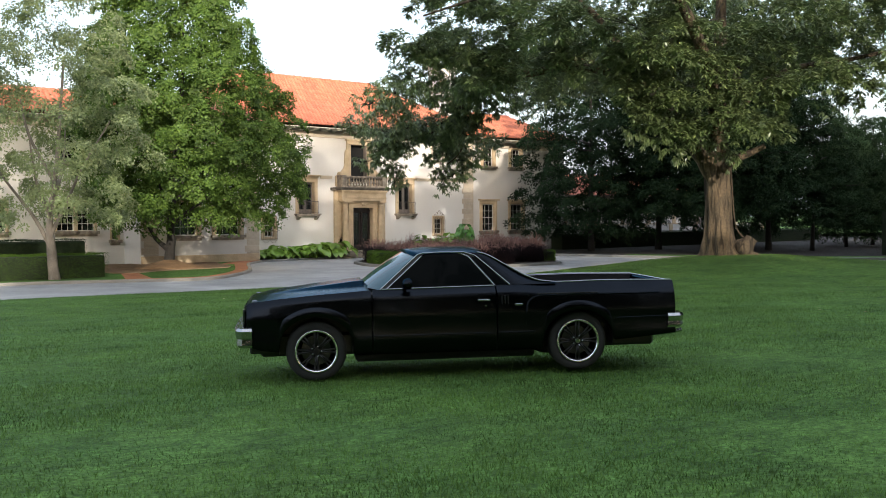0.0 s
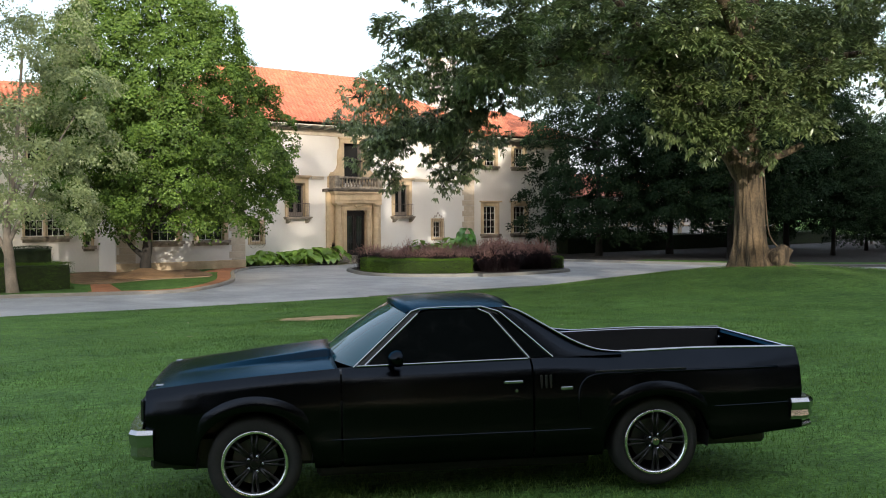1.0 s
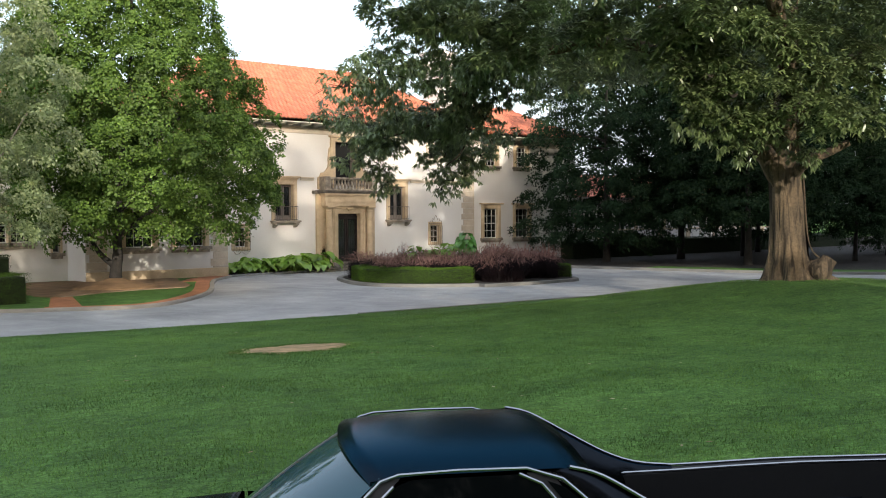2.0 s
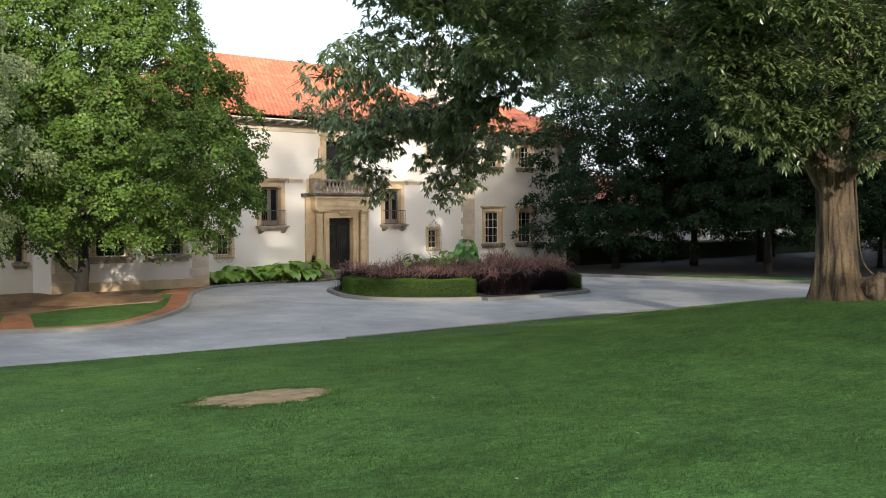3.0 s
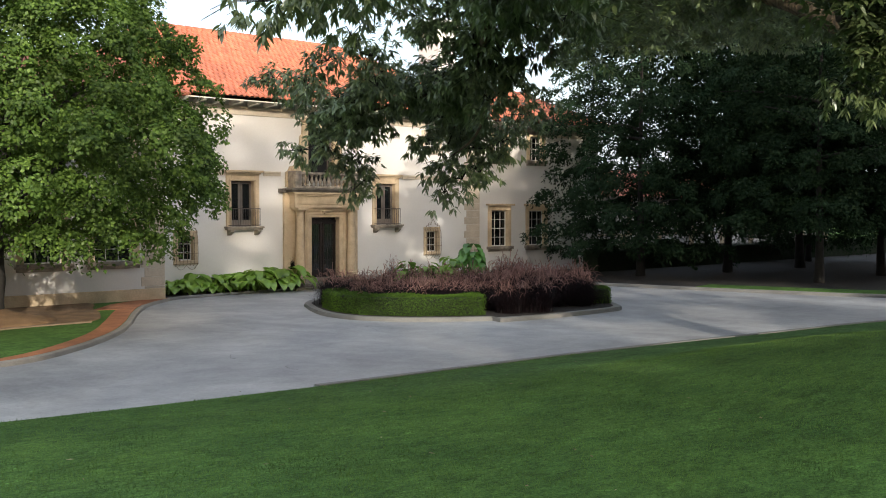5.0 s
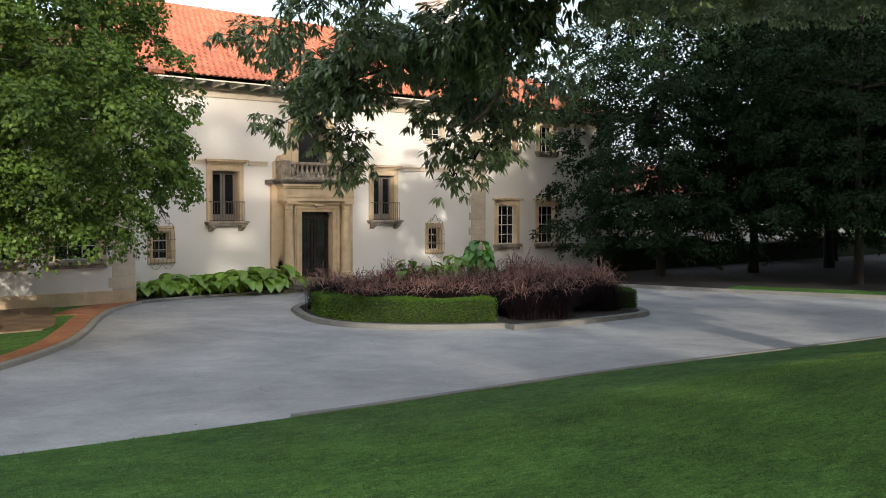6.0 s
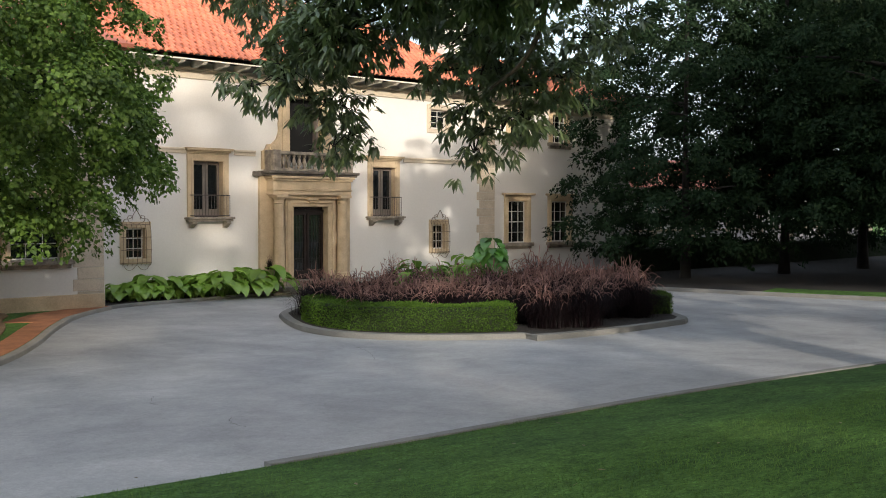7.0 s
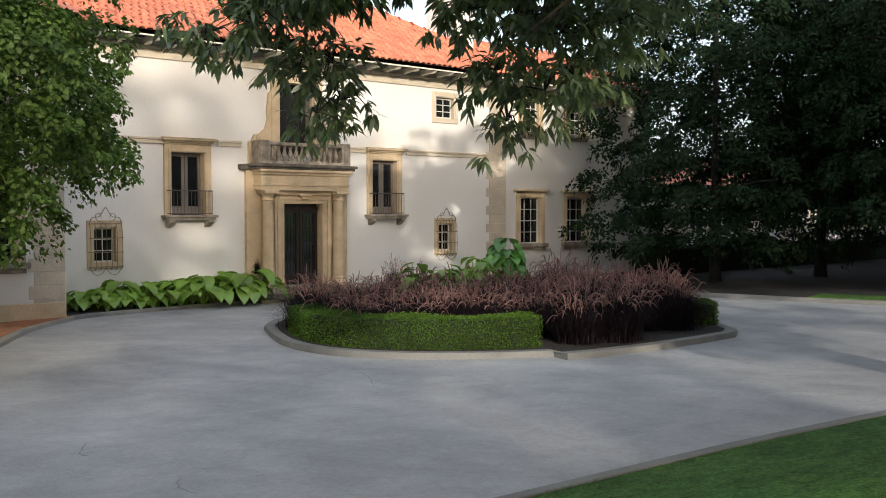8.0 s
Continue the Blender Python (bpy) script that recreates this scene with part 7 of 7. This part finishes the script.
def fountain_grass(name, x, y, seed, height=1.28, blades=760, plumes=44, z=-0.76):
    """A clump of arching purple blades with feathery plumes."""
    clump = empty("fountain_grass", "arching clump of purple fountain grass with pale plumes", "ornamental grass", pose(x, y, z), group="purple grasses on the island")
    rng = np.random.default_rng(seed)

    def arcs(n, h, w, spread, steps):
        a = rng.uniform(0, 2 * np.pi, n)
        lean = rng.uniform(0.2, 1.0, n) * spread
        hh = h * rng.uniform(0.72, 1.03, n)
        base = rng.normal(size=(n, 2)) * 0.16
        V, F = [], []
        t = np.linspace(0, 1, steps + 1)
        cx = base[:, 0:1] + np.cos(a)[:, None] * lean[:, None] * t ** 1.3
        cy = base[:, 1:2] + np.sin(a)[:, None] * lean[:, None] * t ** 1.3
        cz = hh[:, None] * (1.12 * t - (0.22 + 0.5 * (lean / spread))[:, None] * t ** 3)
        ww = w * (1 - 0.85 * t)[None, :] * np.ones((n, 1))
        sx, sy = -np.sin(a)[:, None] * ww, np.cos(a)[:, None] * ww
        L = np.stack([cx - sx, cy - sy, cz], -1)
        R = np.stack([cx + sx, cy + sy, cz], -1)
        v = np.stack([L, R], 2).reshape(n, -1, 3)
        m = (steps + 1) * 2
        q = np.array([[2 * k, 2 * k + 1, 2 * k + 3, 2 * k + 2] for k in range(steps)])
        f = (np.arange(n)[:, None, None] * m + q[None]).reshape(-1, 4)
        return v.reshape(-1, 3), f, np.stack([cx, cy, cz], -1)

    v, f, _ = arcs(blades, height, 0.006, 1.0, 5)
    low, fl, _ = arcs(blades // 2, height * 0.62, 0.006, 1.1, 5)
    v, f = np.concatenate([v, low]), np.concatenate([f, fl + len(v)])
    # plumes: tapered brushes that follow the last, bent stretch of each stalk
    sv, sf, line = arcs(plumes, height * 1.36, 0.0025, 0.78, 9)
    v, f = np.concatenate([v, sv]), np.concatenate([f, sf + len(v)])
    mesh_from("blades", v, f, M_PURPLE, clump, "dark purple grass blades")["kind"] = "stuff"
    V, F = [], []
    off = 0
    for k in range(plumes):
        ring = []
        for j, r in enumerate((0.005, 0.011, 0.013, 0.010, 0.003)):
            c = line[k, 5 + j]
            for m in range(3):
                an = m * 2 * np.pi / 3 + k
                ring.append(c + np.array([np.cos(an) * r, np.sin(an) * r * 0.7, np.sin(an) * r * 0.7]))
        V.append(np.array(ring))
        F.append(np.array([[off + j * 3 + m, off + j * 3 + (m + 1) % 3, off + (j + 1) * 3 + (m + 1) % 3, off + (j + 1) * 3 + m] for j in range(4) for m in range(3)]))
        off += 15
    mesh_from("plumes", np.concatenate(V), np.concatenate(F), M_PLUME, clump, "feathery pinkish plumes")["kind"] = "stuff"
    return clump


grass_kinds = [fountain_grass("a", 38.2, 41.6, 41), fountain_grass("b", 40.2, 40.6, 42), fountain_grass("c", 39.4, 43.6, 43)]
gr = random.Random(6)
placed = []
while len(placed) < 74:
    a, r = gr.uniform(0, 6.28), math.sqrt(gr.random())
    x, y = 41.4 + 5.0 * r * math.cos(a), 43.1 + 4.4 * r * math.sin(a)
    if any((x - p) ** 2 + (y - q) ** 2 < 0.5 for p, q in placed) or (x < 40 and y - 39.6 < (40 - x) * 0.9) or (x > 41 and x < 44.6 and y < 39.3):
        continue
    placed.append((x, y))
    s = gr.uniform(0.85, 1.12)
    copy_thing(grass_kinds[len(placed) % 3], pose(x, y, -0.76, 0, 0, gr.uniform(0, 360)) @ Matrix.Diagonal((s * 1.1, s * 1.1, s * gr.uniform(0.95, 1.12) * (1.14 if x - y > 0.5 else 1.0), 1)))
for x, y, z, s, h in ((42.6, 48.4, -0.76, 0.5, 1.3), (41.27, 53.68, 0.0, 0.2, 0.5), (39.9, 39.3, -0.76, 0.8, 0.85), (40.6, 39.0, -0.76, 0.85, 0.9), (44.4, 39.6, -0.76, 0.8, 0.95), (45.6, 41.6, -0.76, 1.0, 1.1), (45.0, 40.6, -0.76, 0.95, 1.05)):
    copy_thing(grass_kinds[0], pose(x, y, z, 0, 0, 40 * x) @ Matrix.Diagonal((s, s, h, 1)))


bm = bmesh.new()
lathe(bm, [(0.15, 0.0), (0.15, 0.06), (0.10, 0.10), (0.09, 0.40), (0.13, 0.46), (0.19, 0.76), (0.22, 0.80), (0.22, 0.86), (0.18, 0.86), (0.17, 0.80)], None, 18)
pot = tagged(part("flower_pot", bm, M_STONE, smooth=False), "tall tan stone urn beside the entrance", "flower pot")
pot.location = (41.27, 53.68, -0.80)


def broad_leaf(bm, base, direction, length, width, rng, cup=0.2):
    """One big heart-shaped leaf on a stalk."""
    d = Vector(direction).normalized()
    side = d.cross(Vector((0, 0, 1))).normalized()
    up = side.cross(d).normalized()
    rows = []
    for t, w, h in ((-0.12, 0.55, -0.02), (0.1, 0.95, 0.05), (0.35, 1.0, 0.10), (0.65, 0.72, 0.06), (0.88, 0.32, -0.06), (1.0, 0.0, -0.14)):
        c = Vector(base) + d * length * t + up * length * h
        wv = rng.uniform(-0.04, 0.04) * length
        if w == 0:
            rows.append([bm.verts.new(c)])
        else:
            rows.append([bm.verts.new(c - side * width * w / 2 + up * (cup * width * w * 0.5 + wv)), bm.verts.new(c), bm.verts.new(c + side * width * w / 2 + up * (cup * width * w * 0.5 - wv))])
    for a, b in zip(rows, rows[1:]):
        if len(b) == 3:
            bm.faces.new((a[0], a[1], b[1], b[0]))
            bm.faces.new((a[1], a[2], b[2], b[1]))
        else:
            bm.faces.new((a[0], a[1], b[0]))
            bm.faces.new((a[1], a[2], b[0]))


def leafy_plant(name, x, y, z, seed, count, height, size, mat, label, spread=0.5, hang=0.0):
    plant = empty(name, label, "plant", pose(x, y, z))
    rng = random.Random(seed)
    for i in range(count):
        a = rng.uniform(0, 6.283)
        r = spread * math.sqrt(rng.random())
        h = height * (1 - (0.5 if hang else 0.55) * (r / spread) ** 2) * rng.uniform(0.75, 1.05)
        if hang:
            q = math.acos(1 - 1.15 * rng.random())
            r, h = spread * math.sin(q) * rng.uniform(0.75, 1.15), height * (0.62 + 0.38 * math.cos(q)) * rng.uniform(0.9, 1.05)
        tip = Vector((r * math.cos(a), r * math.sin(a), h))
        bm = bmesh.new()
        s = size * rng.uniform(0.75, 1.15)
        broad_leaf(bm, tip, (math.cos(a), math.sin(a), -rng.uniform(0.3, 0.9) - hang), s, s * (1.0 if hang else 0.8), rng, 0.22)
        tube(bm, [(r * 0.3 * math.cos(a), r * 0.3 * math.sin(a), 0), (r * 0.7 * math.cos(a), r * 0.7 * math.sin(a), h * 0.7), tip], [0.012, 0.01, 0.008], 4)
        part("leaf", bm, mat, plant, smooth=True)
    return plant


hosta_kinds = [leafy_plant("broad_leaved_plant", 36.6, 53.9, -0.78, 60 + k, 15, 0.85, 0.56, M_HOSTA, "low clump of large bright green heart-shaped leaves", 0.5) for k in range(2)]
hr = random.Random(9)
for k in range(26):
    x = 35.1 + 6.2 * (k + hr.random() * 0.6) / 26
    y = FY - 0.45 - 0.75 * (k % 2) * (0.6 + 0.04 * k / 3) - hr.random() * 0.15
    s = (0.62 + 0.5 * (k / 26)) * hr.uniform(0.9, 1.15)
    copy_thing(hosta_kinds[k % 2], pose(x, y, -0.78, 0, 0, hr.uniform(0, 360)) @ Matrix.Diagonal((s, s, s, 1)))
leafy_plant("elephant_ear_plant", 44.7, 45.9, -0.8, 71, 64, 2.05, 0.36, M_EAR, "tall elephant-ear plant with huge green leaves", 0.5, 0.3)
for k, (x, y) in enumerate(((41.2, 45.7), (41.9, 45.4), (42.5, 45.9), (43.1, 45.3), (43.6, 46.0))):
    leafy_plant("broad_leaved_plant", x, y, -0.8, 81 + k, 20, 1.55, 0.42, M_HOSTA, "bright yellow-green broad-leaved plant among the grasses", 0.5)


def far_building():
    """A lower block of the villa behind the trees: cream wall with tan pilasters and a tiled roof."""
    b = empty("garden_building", "single-storey cream stucco block with terracotta roof behind trees", "building", pose(66, 61, -0.8))
    part("wall", block(0, 30, 0, 6, 0, 4.4), M_STUCCO, b)
    for k in range(8):
        part("pilaster", block(0.8 + 4 * k, 1.3 + 4 * k, -0.1, -0.003, 0, 4.2, 0.02), M_STONE, b)
        if k < 7:
            w = part("window", block(2.3 + 4 * k, 3.5 + 4 * k, -0.03, -0.004, 1.0, 3.2), M_GLASS, b)
            bm = bmesh.new()
            for x0, x1, z0, z1 in ((2.15, 2.3, 0.9, 3.35), (3.5, 3.65, 0.9, 3.35), (2.3, 3.5, 3.2, 3.35), (2.3, 3.5, 0.9, 1.0), (2.87, 2.93, 1.0, 3.2)):
                box(bm, x0 + 4 * k, x1 + 4 * k, -0.08, -0.031, z0, z1)
            part("window_frame", bm, M_SASH, w)
    bm = bmesh.new()
    hi = [bm.verts.new(p) for p in ((-0.7, -0.8, 4.4), (30.7, -0.8, 4.4), (28, 3, 6.4), (2, 3, 6.4), (-0.7, 6.8, 4.4), (30.7, 6.8, 4.4))]
    for f in ((0, 1, 2, 3), (5, 4, 3, 2), (4, 0, 3), (1, 5, 2), (0, 4, 5, 1)):
        bm.faces.new([hi[i] for i in f])
    part("roof", bm, M_TILES, b, "orange terracotta roof")


far_building()


def garden_wall():
    """Low white wall behind the hedge, with piers."""
    w = empty("garden_wall", "low white rendered garden wall with plain piers behind a hedge", "garden wall", pose(66, 59, -0.8))
    part("wall", block(0, 34, 0, 0.3, 0, 1.72, 0.02), M_STUCCO, w)
    part("coping", block(-0.05, 34.05, -0.06, 0.36, 1.72, 1.82, 0.02), M_STONE, w)
    for k in range(9):
        part("pier", block(1.5 + 4 * k, 2.0 + 4 * k, -0.12, -0.003, 0, 1.71, 0.02), M_STONE, w)


garden_wall()

# ---- roof tiles ----
def tile_mesh(length, radius, seg=5):
    """One barrel tile, lying along +y with its back up: verts and quads."""
    V, F = [], []
    for y, r in ((0.0, radius * 1.06), (length, radius * 0.9)):
        for k in range(seg + 1):
            a = math.pi * k / seg
            V.append((-math.cos(a) * r, y, math.sin(a) * r * 0.75))
    V += [(-math.cos(math.pi * k / seg) * radius * 0.86, 0.0, math.sin(math.pi * k / seg) * radius * 0.55) for k in range(seg + 1)]
    n = seg + 1
    for k in range(seg):
        F.append((k, k + 1, n + k + 1, n + k))
        F.append((2 * n + k, 2 * n + k + 1, k + 1, k))
    return np.array(V), np.array(F)


def tiled_plane(origin, along, up, rows_of, parent_name, singles=None, pitch=0.27, course=0.40, seed=3):
    """Courses of barrel tiles on a roof plane. rows_of(v) gives the span along the plane at the height v up the slope."""
    rng = np.random.default_rng(seed)
    along, up = Vector(along).normalized(), Vector(up).normalized()
    nrm = along.cross(up).normalized()
    V0, F0 = tile_mesh(course * 1.12, pitch * 0.44)
    V, F = [], []
    off, me, v = 0, None, 0.0
    for row in range(200):
        span = rows_of(v)
        if span is None:
            break
        n = int((span[1] - span[0]) / pitch)
        for i in range(n):
            u = span[0] + (i + 0.5) * pitch + rng.normal() * 0.008
            o = Vector(origin) + along * u + up * (v - 0.06 + rng.normal() * 0.012) + nrm * (0.008 + rng.random() * 0.012)
            d = (up + along * rng.normal() * 0.02 + nrm * (0.045 + rng.normal() * 0.008)).normalized()
            sd = d.cross(nrm).normalized()
            nn = sd.cross(d)
            R = Matrix((sd, d, nn)).transposed()
            if singles and singles(u, row):
                if me is None:
                    me = bpy.data.meshes.new("roof_tile")
                    me.from_pydata(V0.tolist(), [], F0.tolist())
                    me.materials.append(M_TILE)
                share("roof_tile", me, Matrix.Translation(o) @ R.to_4x4(), house)
            else:
                V.append(V0 @ np.array(R).T + np.array(o))
                F.append(F0 + off)
                off += len(V0)
        v += course
    ob = mesh_from(parent_name, np.concatenate(V), np.concatenate(F), M_TILES, house)
    ob["kind"] = "stuff"


run = RIDGE_Y - ey0
rise = RIDGE_Z - ROOF_Z
slope = math.hypot(run, rise)
tiled_plane((0, ey0, ROOF_Z + 0.01), (1, 0, 0), (0, run, rise), lambda v: (34.2 + 3.4 * v / slope, 54.6 - 5.4 * v / slope) if v < slope - 0.2 else None, "roof_tiles", lambda u, row: row < 9 and 36.6 < u < 45.4)
# right hip of the main roof
hx = 54.6 - RX1
hs = math.hypot(hx, rise)
tiled_plane((54.6, 0, ROOF_Z + 0.01), (0, 1, 0), (-hx, 0, rise), lambda v: (ey0 + run * v / hs, 68.4 - (68.4 - RIDGE_Y) * v / hs) if v < hs - 0.2 else None, "hip_tiles", seed=4)
rrun, rrise = 58.6 - (RY - 1.02), 9.55 - ROOF_Z + 0.02
rs = math.hypot(rrun, rrise)
tiled_plane((0, RY - 1.02, ROOF_Z - 0.01), (1, 0, 0), (0, rrun, rrise), lambda v: (53.0 - 3 * v / rs, 64.6 - 3.1 * v / rs) if v < rs - 0.2 else None, "right_roof_tiles", seed=5)
lrun, lrise = 58.5 - (FY - 1.62), 8.85 - EAVE
ls = math.hypot(lrun, lrise)
tiled_plane((0, FY - 1.62, EAVE + 0.01), (1, 0, 0), (0, lrun, lrise), lambda v: (14 + v * 0.3, 34.9) if v < ls - 0.2 else None, "left_roof_tiles", seed=6)
# ridge tiles
bm = bmesh.new()
for a, b in (((37.6, RIDGE_Y, RIDGE_Z), (RX1, RIDGE_Y, RIDGE_Z)), ((RX1, RIDGE_Y, RIDGE_Z), (54.6, ey0, ROOF_Z)), ((53.0, 58.6, 9.55), (61.5, 58.6, 9.55)), ((15, 58.5, 8.85), (34.9, 58.5, 8.85))):
    a, b = Vector(a), Vector(b)
    n = int((b - a).length / 0.42)
    for i in range(n):
        p, q = a.lerp(b, i / n), a.lerp(b, (i + 1.08) / n)
        up = Vector((0, 0, 0.05))
        tube(bm, [p + up, q + up * 0.7], [0.14, 0.12], 8)
part("ridge_tiles", bm, M_TILES, house)["kind"] = "stuff"


# ---- grass blades where the camera passes nearest ----
def blades(count, seed):
    rng = np.random.default_rng(seed)
    d = rng.uniform(4.5, 46, count)
    l = rng.normal(0, 1, count) * (2.4 + 0.16 * d)
    x = 1.14 + d * 0.672 + l * 0.74
    y = -0.17 + d * 0.74 - l * 0.672
    edge = np.interp(x, ex, ey)
    keep = (y < edge + 0.03) & (np.hypot((x - 19.1) / 1.22, (y - 24.12) / 0.78) > 0.75 + rng.random(count) ** 0.6 * 0.5) & (np.hypot(x - 36.45, y - 22.75) > 0.9)
    x, y = x[keep], y[keep]
    n = len(x)
    z = lawn_z(x, y) - 0.004
    a = rng.uniform(0, 2 * np.pi, n)
    patchy = 0.75 + 0.5 * (np.sin(x * 2.1 + np.sin(y * 1.7)) * np.sin(y * 2.6 + np.sin(x * 1.3)) * 0.5 + 0.5)
    h = rng.uniform(0.02, 0.046, n) * patchy
    w = rng.uniform(0.003, 0.0055, n)
    lean = rng.uniform(0.1, 0.9, n) * h
    la = rng.uniform(0, 2 * np.pi, n)
    A = np.stack([x - np.cos(a) * w, y - np.sin(a) * w, z], 1)
    B = np.stack([x + np.cos(a) * w, y + np.sin(a) * w, z], 1)
    C = np.stack([x + np.cos(la) * lean, y + np.sin(la) * lean, z + h], 1)
    V = np.stack([A, B, C], 1).reshape(-1, 3)
    ob = mesh_from("grass", V, np.arange(len(V)).reshape(-1, 3), M_BLADE)
    tagged(ob, "short mown green grass blades of the lawn", "grass", kind="stuff")


blades(560000, 77)
rng = np.random.default_rng(31)
n = 1100
a, r = rng.uniform(0, 2 * np.pi, n), 1.1 + rng.normal(0, 0.09, n)
x, y = 19.1 + 1.22 * r * np.cos(a), 24.12 + 0.78 * r * np.sin(a)
x, y = np.repeat(x, 5) + rng.normal(0, 0.02, n * 5), np.repeat(y, 5) + rng.normal(0, 0.02, n * 5)
z, la, h = lawn_z(x, y), rng.uniform(0, 2 * np.pi, n * 5), rng.uniform(0.015, 0.035, n * 5)
root = np.stack([x, y, z], 1)
wide = np.stack([-np.sin(la), np.cos(la), 0 * la], 1) * 0.006
tip = root + np.stack([np.cos(la) * h * 0.8, np.sin(la) * h * 0.8, h], 1)
tagged(mesh_from("grass_tufts", np.stack([root - wide, root + wide, tip], 1).reshape(-1, 3), np.arange(n * 15).reshape(-1, 3), M_BLADE), "ragged grass tufts round a bare patch", "grass", kind="stuff")
# fallen leaves on lawn and drive
rng = np.random.default_rng(17)
n = 130
d, l = rng.uniform(14, 46, n), rng.normal(2, 6, n)
x, y = 1.14 + d * 0.672 + l * 0.74, -0.17 + d * 0.74 - l * 0.672
on = y < np.interp(x, ex, ey)
z = np.where(on, lawn_z(x, y) + 0.045, DRIVE + 0.012)
v, f = leaves(np.stack([x, y, z], 1), 0.10, 0.045, rng, 0.0)
v[:, 2] = np.repeat(z, 4) + (v[:, 2] - np.repeat(z, 4)) * 0.2
tagged(mesh_from("fallen_leaves", v, f, leaf_material("fallen_leaf", (0.42, 0.36, 0.22), (0.18, 0.12, 0.06), 0.1)), "scattered dry fallen leaves on grass and concrete", "leaves", kind="stuff")
